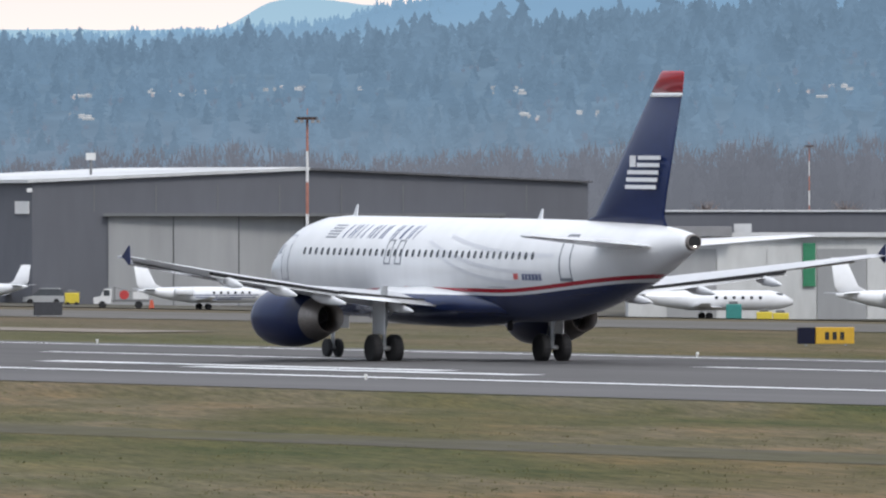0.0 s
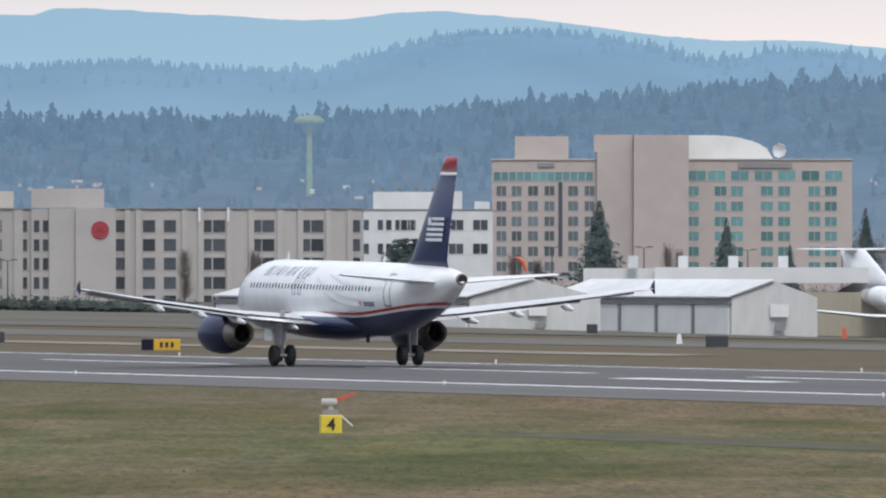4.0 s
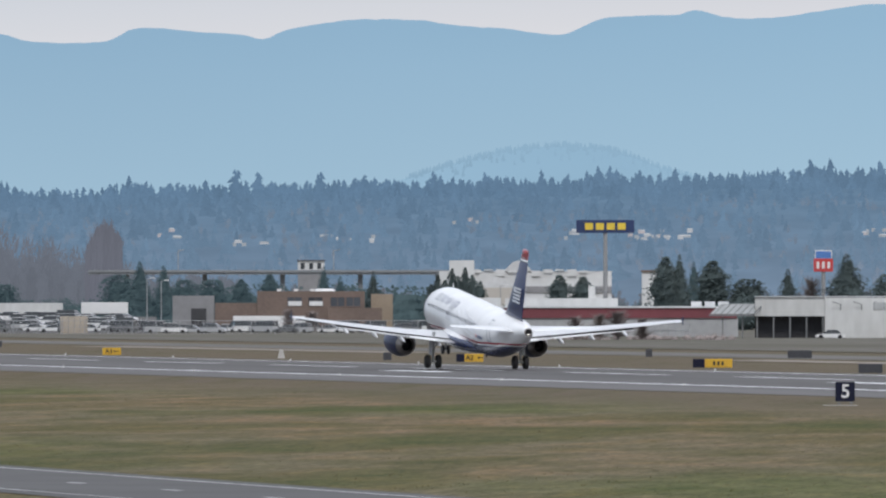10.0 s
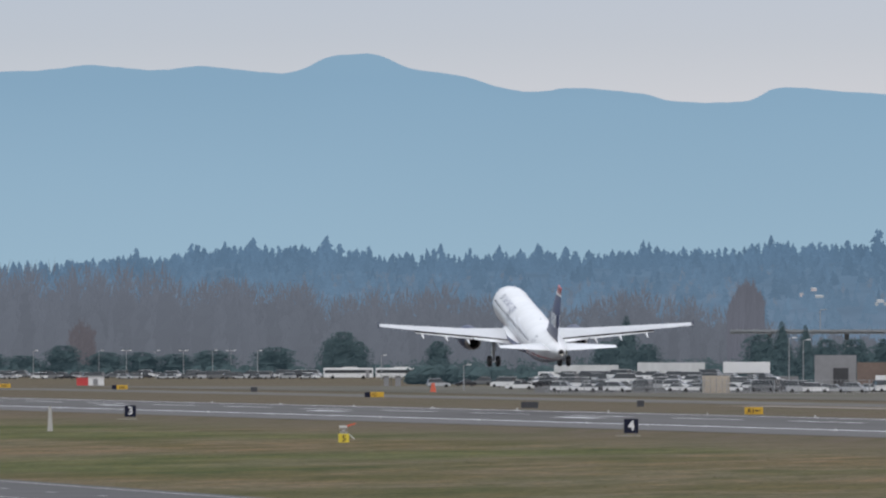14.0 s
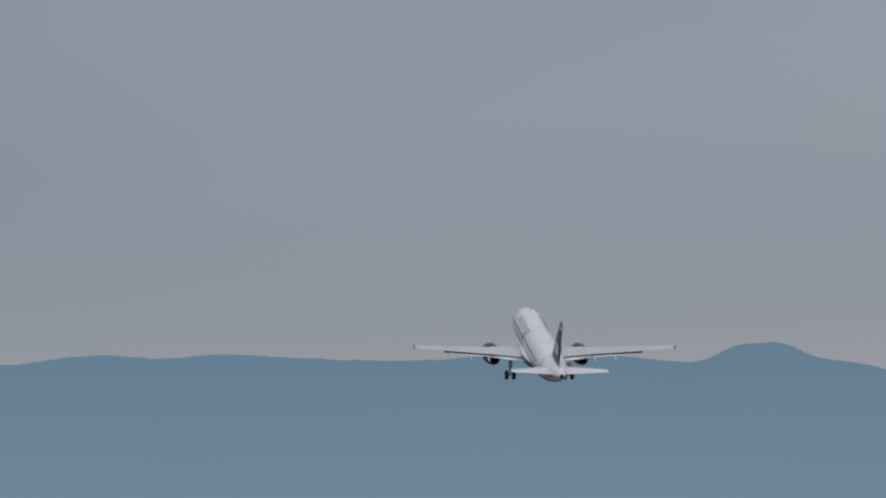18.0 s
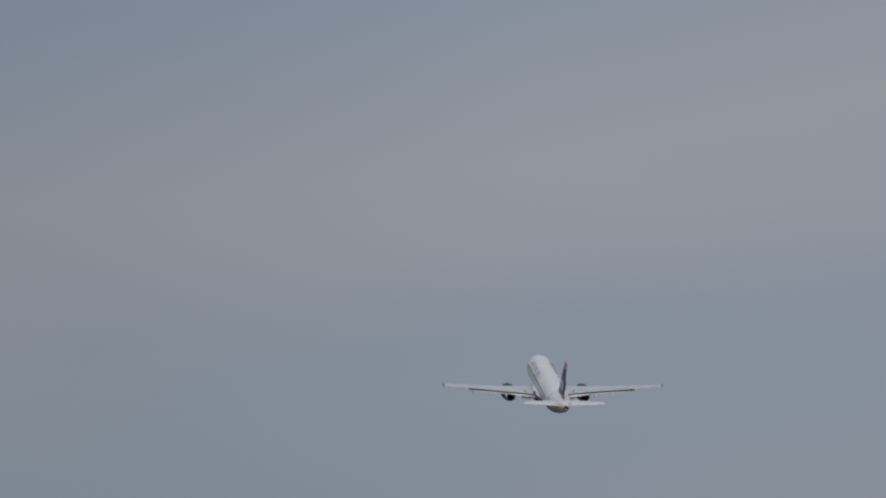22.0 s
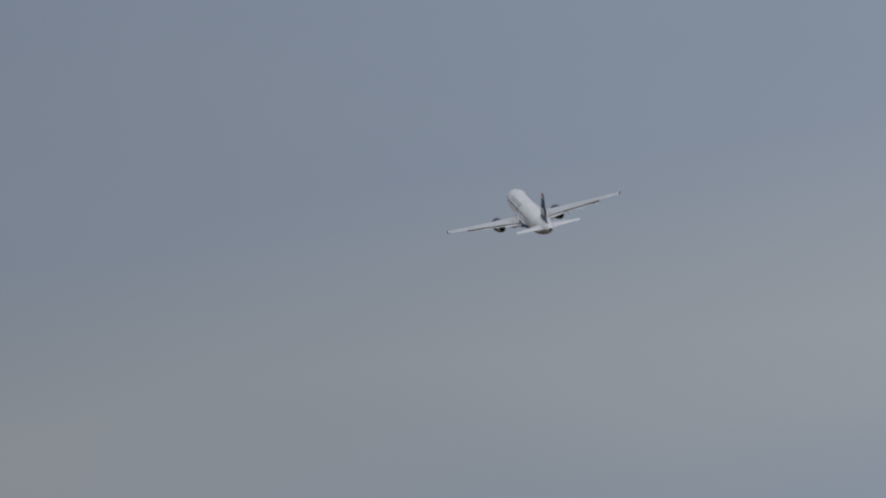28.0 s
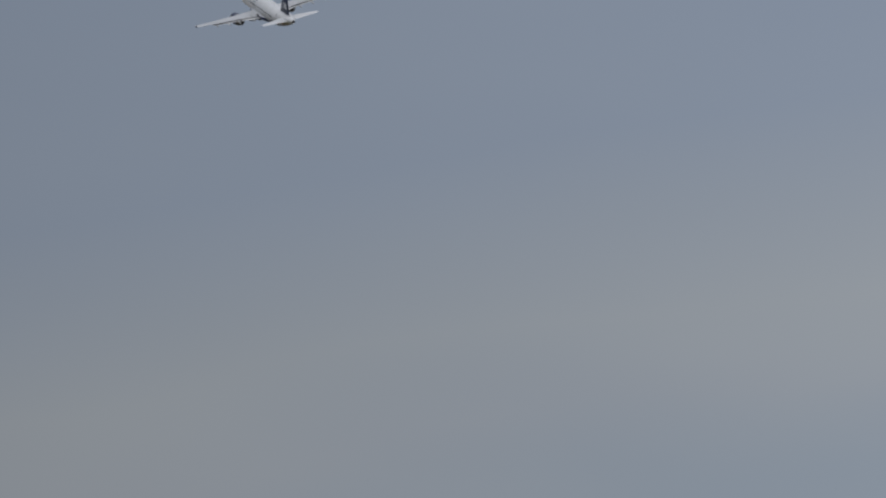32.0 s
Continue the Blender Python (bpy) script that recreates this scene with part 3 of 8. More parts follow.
def far_woods():
    rng = random.Random(5)
    v, f = [], []
    for i in range(12400):
        b = rng.uniform(4.5, 29.5)
        s = rng.uniform(.86, 1.0) if i < 3600 else rng.uniform(0.03, 1.0) ** .7
        clump = 0.5 + 0.5 * noise.noise((b * 2.3, s * 6, 0))
        if s < .75 and rng.random() > clump * 2.2 - .05:
            continue
        p = slope_point(FOREST, b, s, 4420, 330)
        h = (2.6 + 3.6 * rng.random() ** 1.6) * (0.7 + 0.75 * clump) * (1.55 if rng.random() < 0.07 else 1.0) * (1 if b < 23 else 1 + .20 * (b - 23))
        far_conifer(v, f, p - Vector((0, 0, h * 0.35)), h * 1.2, h * rng.uniform(0.36, 0.62), rng)
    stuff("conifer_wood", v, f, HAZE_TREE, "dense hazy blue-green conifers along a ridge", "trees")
    v, f = [], []
    for i in range(2600):
        b = rng.uniform(14.0, 29.0)
        p = slope_point(HILLS, b, rng.choice((1.0, 1.0, rng.uniform(.7, 1))), 4700, 260)
        h = rng.uniform(1.4, 3.6) * (1.6 if rng.random() < .07 else 1)
        far_conifer(v, f, p - Vector((0, 0, h * 0.4)), h * 1.2, h * rng.uniform(0.4, 0.7), rng, 4, 14)
    w, g = [], []
    for i in range(420):
        b = rng.uniform(11.9, 13.3)
        p = slope_point(HILLS_PALE, b, rng.choice((1.0, 1.0, rng.uniform(.7, 1))), 4610, 120)
        h = rng.uniform(1.2, 2.4)
        far_conifer(w, g, p - Vector((0, 0, h * 0.5)), h * 1.3, h * rng.uniform(0.35, 0.6), rng, 4, 12)
    stuff("hill_conifers", v, f, HAZE_TREE2, "conifers on a distant hilltop, pale blue haze painted in", "trees")
    # these trees carry the far hill's haze as emission in their colour
    stuff("far_hill_conifers", w, g, mat("hazy_far_hill_conifer", (0.006, 0.007, 0.007), 1.0, var=.08, scale=.06, haze=(.252, .402, .538), island=.02), "conifers on a lone far hill, very pale with painted haze", "trees")
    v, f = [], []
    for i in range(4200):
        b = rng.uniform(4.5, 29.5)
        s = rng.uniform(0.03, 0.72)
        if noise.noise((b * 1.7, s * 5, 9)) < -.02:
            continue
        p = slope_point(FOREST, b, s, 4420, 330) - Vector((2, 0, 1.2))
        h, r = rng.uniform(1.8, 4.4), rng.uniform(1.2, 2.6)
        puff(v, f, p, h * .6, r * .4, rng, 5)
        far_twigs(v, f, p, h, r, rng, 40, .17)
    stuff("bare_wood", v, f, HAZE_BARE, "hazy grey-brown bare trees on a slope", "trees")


def far_twigs(verts, faces, p, h, r, rng, n=46, thick=.22):
    """A leafless far tree: many fine upswept twigs in a rounded crown."""
    for k in range(n):
        z = rng.uniform(0.02, 0.80)
        a, g = rng.random() * 6.283, rng.random() * 6.283
        q = r * math.sqrt(max(.06, 1 - (1.75 * z - .72) ** 2)) * rng.uniform(0.1, 1.0)
        w = thick * rng.uniform(.5, 1.4)
        i = len(verts)
        x, y = p[0] + q * .6 * math.cos(a), p[1] + q * .6 * math.sin(a)
        z0, z1 = p[2] + h * z, p[2] + h * min(1.0, z + rng.uniform(.06, .18))
        verts.extend(((x - w * math.cos(g), y - w * math.sin(g), z0), (x + w * math.cos(g), y + w * math.sin(g), z0), (p[0] + q * math.cos(a), p[1] + q * math.sin(a), z1)))
        faces.append((i, i + 1, i + 2))


def bare_belt():
    """Leafless woods along the foot of the slopes: rounded twiggy crowns, ragged above."""
    rng = random.Random(31)
    v, f = [], []
    TOPS = [(4.0, 33), (6.9, 36), (7.6, 37), (8.0, 36), (8.4, 33), (8.9, 29), (9.37, 28.5), (9.73, 23), (9.9, 24.5), (10.16, 29.5), (10.33, 27.5), (10.5, 23), (10.75, 17), (11.4, 12), (13, 9), (18, 9), (20.5, 15), (22, 16), (24, 19), (24.6, 23), (25.3, 27.5), (25.8, 24), (26.2, 25), (27.2, 28), (28, 29), (30, 28)]
    for i in range(4800):
        b = 4.2 + 7.0 * rng.random() if i < 1900 else 11 + 11 * rng.random() if i < 2700 else 21.5 + 8 * rng.random()
        top = between(TOPS, b) * (1 + .14 * noise.noise((b * 5, 2, 0)) + .07 * noise.noise((b * 17, 5, 0)))
        p = spot(b, rng.uniform(4010, 4080), -.3)
        h = top * rng.uniform(.45, 1.04)
        puff(v, f, p, h * .70, h * rng.uniform(.08, .14), rng, 5)
        far_twigs(v, f, p + Vector((0, 0, h * .22)), h * .78, h * rng.uniform(.12, .20), rng, 72, .24)
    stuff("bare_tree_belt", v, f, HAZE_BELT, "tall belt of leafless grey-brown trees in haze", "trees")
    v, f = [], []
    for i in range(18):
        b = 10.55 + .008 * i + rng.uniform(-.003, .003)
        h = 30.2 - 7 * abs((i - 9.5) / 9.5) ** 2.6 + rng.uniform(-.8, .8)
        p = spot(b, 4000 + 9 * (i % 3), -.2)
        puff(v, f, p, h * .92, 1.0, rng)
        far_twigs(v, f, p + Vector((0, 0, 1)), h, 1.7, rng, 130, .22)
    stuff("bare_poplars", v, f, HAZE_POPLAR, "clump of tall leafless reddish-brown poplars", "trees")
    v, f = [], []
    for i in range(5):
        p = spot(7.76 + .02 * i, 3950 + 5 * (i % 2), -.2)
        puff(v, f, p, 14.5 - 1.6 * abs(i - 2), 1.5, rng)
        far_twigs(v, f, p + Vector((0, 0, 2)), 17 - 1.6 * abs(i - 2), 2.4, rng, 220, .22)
    # the clump's haze is painted in as a dull mauve glow
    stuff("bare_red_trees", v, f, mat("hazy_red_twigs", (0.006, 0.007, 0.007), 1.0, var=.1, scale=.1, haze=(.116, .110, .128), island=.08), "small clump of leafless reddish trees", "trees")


def snow_patches():
    """Small clearings with snow high on the range."""
    rng = random.Random(9)
    v, f = [], []
    for b, e, w in SNOW:
        i = len(v)
        c = spot(b, 4895, EYE[2] + 4895 * math.tan(radians(e)))
        side = Vector((math.sin(radians(b)), math.cos(radians(b)), 0)) * -1
        for k in range(9):
            q = 2 * math.pi * k / 9
            v.append(tuple(c + side * (w * math.cos(q) * rng.uniform(.6, 1.2)) + Vector((0, 0, (.35 * math.sin(q) - .45 * math.cos(q)) * w * rng.uniform(.6, 1.2)))))
        v.append(tuple(c - spot(b, 1.5)))
        f.extend((i + k, i + (k + 1) % 9, i + 9) for k in range(9))
    # the snow's brightness through haze is painted in as emission
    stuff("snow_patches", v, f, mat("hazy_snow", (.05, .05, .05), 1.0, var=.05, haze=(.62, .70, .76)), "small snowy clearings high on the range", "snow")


far_woods()
bare_belt()
snow_patches()


def grass_tufts():
    """Uneven winter grass: ragged tufts of single blades, thick near the viewer and thinner far off."""
    rng = random.Random(77)
    v, f = [], []
    n = 0
    while n < 12000:
        d = 300 + 900 * rng.random() ** 2.2
        b = rng.uniform(6.0, 28.6)
        p = spot(b, d)
        y = -p.y
        if not 98 < y < 206.5 or (168.8 < y < 175.4 and rng.random() < .8):
            if not (267 < y < 324 and rng.random() < .5):
                continue
        n += 1
        if noise.noise((p.x * .05, p.y * .05, 3)) + rng.uniform(-.35, .35) < -.12:
            continue
        p.z = ground_z(p.x, p.y)
        w, h = rng.uniform(.06, .34), rng.uniform(.025, .07)
        for k in range(6):
            x, y = p.x + rng.uniform(-w, w), p.y + rng.uniform(-w, w)
            a, t = rng.random() * 6.283, rng.uniform(.012, .035)
            q, lean = h * rng.uniform(.5, 1.1), rng.uniform(-.06, .06)
            i = len(v)
            v.extend(((x - t * math.sin(a), y - t * math.cos(a), p.z - .01), (x + t * math.sin(a), y + t * math.cos(a), p.z - .01), (x + lean, y + lean * rng.uniform(-1, 1), p.z + q)))
            f.append((i, i + 1, i + 2))
    stuff("grass_tufts", v, f, TUFT, "ragged straw and green tufts of winter grass", "grass")


TUFT = mat("winter_tuft", (0.190, 0.160, 0.100), 1.0, var=.2, scale=.5, spec=.1, second=(0.110, 0.116, 0.054))
grass_tufts()


# ---- the airliner: x forward, y to its left, origin on the ground between the main wheels ----
NAVY = mat("navy_gloss_paint", (0.010, 0.020, 0.074), 0.28, var=0.10, scale=0.6, spec=0.2)
WHITE = mat("white_gloss_paint", (0.73, 0.735, 0.745), 0.25, var=0.04, scale=0.4, coat=0.4, second=(0.70, 0.71, 0.73))
WINGGREY = mat("light_grey_wing_paint", (0.54, 0.55, 0.57), 0.35, var=0.06, scale=0.7, second=(0.47, 0.48, 0.50))
RED = mat("red_gloss_paint", (0.42, 0.020, 0.034), 0.3, var=0.06, coat=0.3)
BAREMETAL = mat("bare_aluminium", (0.62, 0.62, 0.63), 0.25, 1.0, var=0.08)
STEEL = mat("worn_gear_steel", (0.48, 0.49, 0.50), 0.4, 0.6, var=0.12, scale=3)
RUBBER = mat("black_tyre_rubber", (0.018, 0.018, 0.02), 0.85, var=0.15, scale=4)
# near-black; on throat and inlet discs it stands in for unlit insides
DARK = mat("dark_interior", (0.012, 0.012, 0.014), 0.8, var=0.1)
GLASSY = mat("dark_window_glass", (0.03, 0.035, 0.045), 0.12, var=0.05)
GREYMARK = mat("grey_outline_paint", (0.17, 0.185, 0.22), 0.5, var=0.05)
PALEMARK = mat("pale_grey_line_paint", (0.62, 0.63, 0.66), 0.4, var=0.05)
NAVYMARK = mat("navy_marking_paint", (0.075, 0.095, 0.19), 0.35, var=0.05)
REDMARK = mat("red_marking_paint", (0.55, 0.06, 0.06), 0.4, var=0.05)
EXHAUST = mat("heat_stained_metal", (0.30, 0.27, 0.25), 0.4, 0.8, var=0.15, scale=3)
BEACON = mat("white_tail_light", (0.9, 0.9, 0.85), 0.4, emit=((1.0, 0.97, 0.9), 3.0))


def livery(name="airliner_livery", line=(0.40, 0.016, 0.032, 1)):
    """White above, red and white lines, navy belly: painted level bands on the hull."""
    m = bpy.data.materials.new(name)
    m.use_nodes = True
    nt = m.node_tree
    N, L = nt.nodes.new, nt.links.new
    b = nt.nodes["Principled BSDF"]
    b.inputs["Roughness"].default_value, b.inputs["Coat Weight"].default_value = 0.26, 0.15
    tc, sep = N("ShaderNodeTexCoord"), N("ShaderNodeSeparateXYZ")
    L(tc.outputs["Object"], sep.inputs[0])
    # the bands rise gently aft of the wing
    aft = N("ShaderNodeMapRange")
    aft.inputs[1].default_value, aft.inputs[2].default_value, aft.inputs[3].default_value, aft.inputs[4].default_value = -6.0, -19.0, 0.0, 0.75
    aft.interpolation_type = "SMOOTHSTEP"
    fwd = N("ShaderNodeMapRange")
    fwd.inputs[1].default_value, fwd.inputs[2].default_value, fwd.inputs[3].default_value, fwd.inputs[4].default_value = 2.0, 16.0, 0.0, -0.55
    L(sep.outputs["X"], aft.inputs[0]), L(sep.outputs["X"], fwd.inputs[0])
    s1, s2 = N("ShaderNodeMath"), N("ShaderNodeMath")
    s1.operation = s2.operation = "SUBTRACT"
    L(sep.outputs["Z"], s1.inputs[0]), L(aft.outputs[0], s1.inputs[1])
    L(s1.outputs[0], s2.inputs[0]), L(fwd.outputs[0], s2.inputs[1])
    mr = N("ShaderNodeMapRange")
    mr.inputs[1].default_value, mr.inputs[2].default_value = 1.5, 6.0
    L(s2.outputs[0], mr.inputs[0])
    r = N("ShaderNodeValToRGB")
    r.color_ramp.interpolation = "CONSTANT"
    e = r.color_ramp.elements
    z = lambda h: (h - 1.5) / 4.5
    e[0].position, e[0].color = 0.0, (0.017, 0.029, 0.090, 1)
    e[1].position, e[1].color = z(2.78), (0.74, 0.745, 0.755, 1)
    for h, c in ((2.90, line), (3.06, (0.76, 0.765, 0.775, 1))):
        k = e.new(z(h))
        k.color = c
    L(mr.outputs[0], r.inputs[0])
    n = N("ShaderNodeTexNoise")
    n.inputs["Scale"].default_value, n.inputs["Detail"].default_value = 0.5, 4
    mp = N("ShaderNodeMapping")
    mp.inputs["Scale"].default_value = (1.6, 1, 0.5)
    L(tc.outputs["Object"], mp.inputs[0]), L(mp.outputs[0], n.inputs["Vector"])
    g = N("ShaderNodeMapRange")
    g.inputs[1].default_value, g.inputs[2].default_value, g.inputs[3].default_value, g.inputs[4].default_value = 0.3, 0.7, 0.93, 1.03
    L(n.outputs["Fac"], g.inputs[0])
    x = N("ShaderNodeMix")
    x.data_type, x.blend_type = "RGBA", "MULTIPLY"
    x.inputs["Factor"].default_value = 1.0
    L(r.outputs[0], x.inputs["A"]), L(g.outputs[0], x.inputs["B"])
    L(x.outputs["Result"], b.inputs["Base Color"])
    return m


LIVERY = livery()
FAIRING = livery("fairing_livery", (0.74, 0.745, 0.755, 1))
# station x, half width, half height, centre z
HULL = ((17.7, 0.02, 0.02, 3.35), (17.55, 0.30, 0.28, 3.36), (17.1, 0.66, 0.62, 3.40), (16.3, 1.08, 1.06, 3.47), (15.2, 1.45, 1.50, 3.58), (13.9, 1.74, 1.83, 3.70),
        (12.4, 1.92, 2.02, 3.78), (11.0, 1.975, 2.07, 3.80), (4.0, 1.975, 2.07, 3.80), (-3.0, 1.975, 2.07, 3.80), (-7.0, 1.975, 2.07, 3.80), (-9.0, 1.94, 2.00, 3.86),
        (-11.0, 1.84, 1.84, 4.00), (-13.0, 1.66, 1.61, 4.20), (-15.0, 1.40, 1.33, 4.44), (-17.0, 1.04, 0.99, 4.72), (-18.6, 0.66, 0.64, 4.93), (-19.5, 0.42, 0.42, 5.02), (-19.85, 0.32, 0.32, 5.05))


def hull_at(x):
    for a, b in zip(HULL, HULL[1:]):
        if b[0] <= x <= a[0]:
            s = (a[0] - x) / (a[0] - b[0])
            return [a[k] + (b[k] - a[k]) * s for k in (1, 2, 3)]
    return HULL[-1][1:]


def on_hull(x, z, out=0.012, side=1):
    """The place and outward lean of the skin at station x, height z."""
    w, h, c = hull_at(x)
    s = max(-0.98, min(0.98, (z - c) / h))
    a = math.asin(s)
    return Vector((x, side * (w * math.cos(a) + out), z)), a


def skin_patch(x0, x1, z0, z1, side=1, out=0.014, nz=3, nx=1, slant=0.0):
    """A painted patch that follows the skin."""
    bm = bmesh.new()
    vs = []
    for i in range(nx + 1):
        col = []
        for k in range(nz + 1):
            z = z0 + (z1 - z0) * k / nz
            x = x0 + (x1 - x0) * i / nx + slant * (z - z0)
            col.append(bm.verts.new(on_hull(x, z, out, side)[0]))
        vs.append(col)
    for a, b in zip(vs, vs[1:]):
        for k in range(nz):
            bm.faces.new((a[k], b[k], b[k + 1], a[k + 1]))
    r = bmesh.ops.extrude_face_region(bm, geom=bm.faces[:])
    for v in [g for g in r["geom"] if isinstance(g, bmesh.types.BMVert)]:
        v.co.y -= side * 0.03
    return bm


def foil(chord, thick, n=9):
    """Points (x from the leading edge back, z) round a wing section."""
    up, lo = [], []
    for i in range(n + 1):
        s = (1 - math.cos(math.pi * i / n)) / 2
        t = 5 * thick * (0.2969 * math.sqrt(s) - 0.126 * s - 0.3516 * s * s + 0.2843 * s ** 3 - 0.1015 * s ** 4)
        up.append((s * chord, (t + 0.02 * s * (1 - s)) * chord)), lo.append((s * chord, (-t * 0.8) * chord))
    return up + lo[-2:0:-1]


def wing_ring(xle, y, z, chord, thick, tip=0.0):
    return [(xle - a, y, z + b - math.radians(tip) * (0.4 * chord - a) * -1) for a, b in foil(chord, thick)]


def flat_foil(xle, z, chord, thick):
    return [(xle - a, b, z) for a, b in foil(chord, thick)]


def wheel(name, parent, x, y, z, r, w, label):
    bm = bmesh.new()
    prof = ((0.55, 0.5), (0.80, 0.5), (0.95, 0.40), (1.0, 0.22), (1.0, -0.22), (0.95, -0.40), (0.80, -0.5), (0.55, -0.5))
    n = 20
    loft(bm, [[(r * p * math.cos(2 * math.pi * i / n), w * q, r * p * math.sin(2 * math.pi * i / n)) for i in range(n)] for p, q in prof])
    t = part(name, bm, RUBBER, parent, label, smooth=False, at=pose(x, y, z))
    part("rim", tubes(((0, -w * 0.44, 0), (0, w * 0.44, 0), r * 0.52), n=14), STEEL, t)
    return t


def main_leg(parent, side):
    """A main leg hinged at the wing; its space has the hinge at the origin."""
    leg = part("main_gear_leg", tubes(((0, 0, 0.5), (0, 0, -1.15), 0.15), ((0, 0, -1.1), (0, 0, -2.05), 0.10), ((0, -0.62, -2.02), (0, 0.62, -2.02), 0.09), ((0, -side * 0.05, -0.75), (0, -side * 1.1, 0.05), 0.06),
                                      ((0.25, 0, -1.0), (0.42, 0, -1.5), 0.035), ((0.42, 0, -1.5), (0.1, 0, -1.95), 0.035)), STEEL, parent, "white-grey main landing gear leg", at=pose(0, side * 3.795, 2.6))
    part("leg_door", boxes((-0.55, side * 0.22, -1.45, 0.55, side * 0.26, 0.05), bevel=0.015), WHITE, leg, "white gear leg door")
    for k in (-1, 1):
        wheel("main_wheel", leg, 0, k * 0.465, -2.02, 0.585, 0.42, "black main tyre")
    return leg


WINGS, LEGS = {}, {}


def airliner():
    a = thing("airliner", pose(490.3, -242.2, 0.2), "white twin-engine airliner with navy belly and tail, red stripe", "airliner")
    n = 40
    bm = bmesh.new()
    loft(bm, [[(x, w * math.cos(2 * math.pi * i / n), c + h * math.sin(2 * math.pi * i / n)) for i in range(n)] for x, w, h, c in HULL])
    fus = part("fuselage", bm, LIVERY, a, "white upper hull, red line, navy belly", smooth=True)
    # wing-body fairing
    bm = bmesh.new()
    loft(bm, [[(x, w * math.cos(2 * math.pi * i / 24), c + h * math.sin(2 * math.pi * i / 24)) for i in range(24)] for x, w, h, c in
              ((8.2, 1.0, 0.3, 2.2), (6.6, 1.9, 0.75, 2.30), (4.0, 2.45, 0.95, 2.40), (0.0, 2.5, 1.0, 2.42), (-3.0, 2.15, 0.85, 2.45), (-5.5, 1.5, 0.5, 2.35), (-6.8, 0.7, 0.2, 2.25))])
    part("wing_fairing", bm, FAIRING, a, "smooth belly fairing at the wing roots", smooth=True)
    for side in (1, -1):
        # wing box, aileron part and flaps
        secs = ((5.9, 1.2, 2.35, 6.6, 0.14), (4.95, 2.6, 2.52, 5.6, 0.135), (2.95, 6.4, 2.90, 3.75, 0.115), (0.2, 11.6, 3.58, 2.65, 0.11), (-2.55, 16.6, 4.28, 1.62, 0.105), (-2.75, 16.95, 4.33, 1.45, 0.09))
        bm = bmesh.new()
        loft(bm, [wing_ring(x, side * y, z, c * 0.985, t) for x, y, z, c, t in secs])
        w = WINGS[side] = part("wing", bm, WINGGREY, a, "swept light grey wing", smooth=True)
        for nm, y0, y1, x0, x1, z0, z1, c0, c1 in (("inboard_flap", 2.3, 6.2, -0.50, -0.45, 2.50, 2.84, 1.25, 1.05), ("outboard_flap", 6.3, 12.9, -0.45, -2.5, 2.84, 3.64, 1.05, 0.70)):
            bm = bmesh.new()
            loft(bm, [[(x - u * math.cos(0.16), side * y, z - u * math.sin(0.16) + q) for u, q in foil(c, 0.09)] for x, y, z, c in ((x0, y0, z0, c0), (x1, y1, z1, c1))])
            part(nm, bm, WHITE, w, "lowered white flap", smooth=True)
        # solid dark strips stand in for the shaded gap ahead of the flaps
        for y0, y1, x0, x1, z0, z1 in ((2.3, 6.2, -0.42, -0.60, 2.50, 2.84), (6.3, 12.9, -0.60, -2.72, 2.84, 3.64)):
            bm = bmesh.new()
            loft(bm, [[(x - .02, side * y, z + .07), (x - .36, side * y, z + .085), (x - .36, side * y, z - .02), (x - .02, side * y, z - .04)] for x, y, z in ((x0, y0, z0), (x1, y1, z1))])
            part("flap_cove", bm, DARK, w, "dark strip in place of the shaded gap before the flap")
        bm = bmesh.new()
        loft(bm, [[(x - u, side * y, z + q) for u, q in foil(c, 0.10, 6)] for x, y, z, c in ((-1.95, 13.0, 3.80, 0.62), (-3.70, 16.3, 4.26, 0.45))])
        part("aileron", bm, WHITE, w, "white aileron", smooth=True)
        part("slat", loft(bmesh.new(), [[(x + 0.22 - u, side * y, z - 0.13 + q * 1.2) for u, q in foil(0.75, 0.2, 6)] for x, y, z in ((4.75, 2.9, 2.50), (2.95, 6.4, 2.88), (-2.35, 16.2, 4.2))]), BAREMETAL, w, "bare metal leading-edge slat", smooth=True)
        for y, x, z, ln in ((3.6, 0.9, 2.40, 3.2), (6.9, 0.45, 2.72, 3.4), (9.4, -0.6, 3.08, 3.0), (12.1, -1.75, 3.44, 2.5)):
            bm = bmesh.new()
            loft(bm, [[(x - ln * s, side * y + 0.13 * q * math.cos(2 * math.pi * i / 10), z - 0.28 * s + 0.22 * q * math.sin(2 * math.pi * i / 10)) for i in range(10)] for s, q in ((0, .1), (.12, .6), (.35, 1), (.65, .85), (.88, .45), (1, .08))])
            part("flap_track_fairing", bm, WHITE, w, smooth=True)
        fence = [(-3.3, 4.35), (-3.75, 4.66), (-3.98, 4.80), (-4.03, 4.4), (-4.06, 4.1), (-3.95, 4.04), (-3.65, 4.2)]
        bm = prism(fence, 0.05)
        bmesh.ops.translate(bm, verts=bm.verts, vec=(0, side * 16.98 - 0.025, 0))
        part("wingtip_fence", bm, NAVY, w, "small navy wingtip fence")
        # engine
        e = new("engine")
        e.parent = a
        e.matrix_basis = pose(0, side * 5.75, 1.78)
        e["label"] = "navy jet engine under the wing"
        bm = bmesh.new()
        ring = lambda x, r, dz=0.0: [(x, r * math.cos(2 * math.pi * i / 28), dz + r * math.sin(2 * math.pi * i / 28)) for i in range(28)]
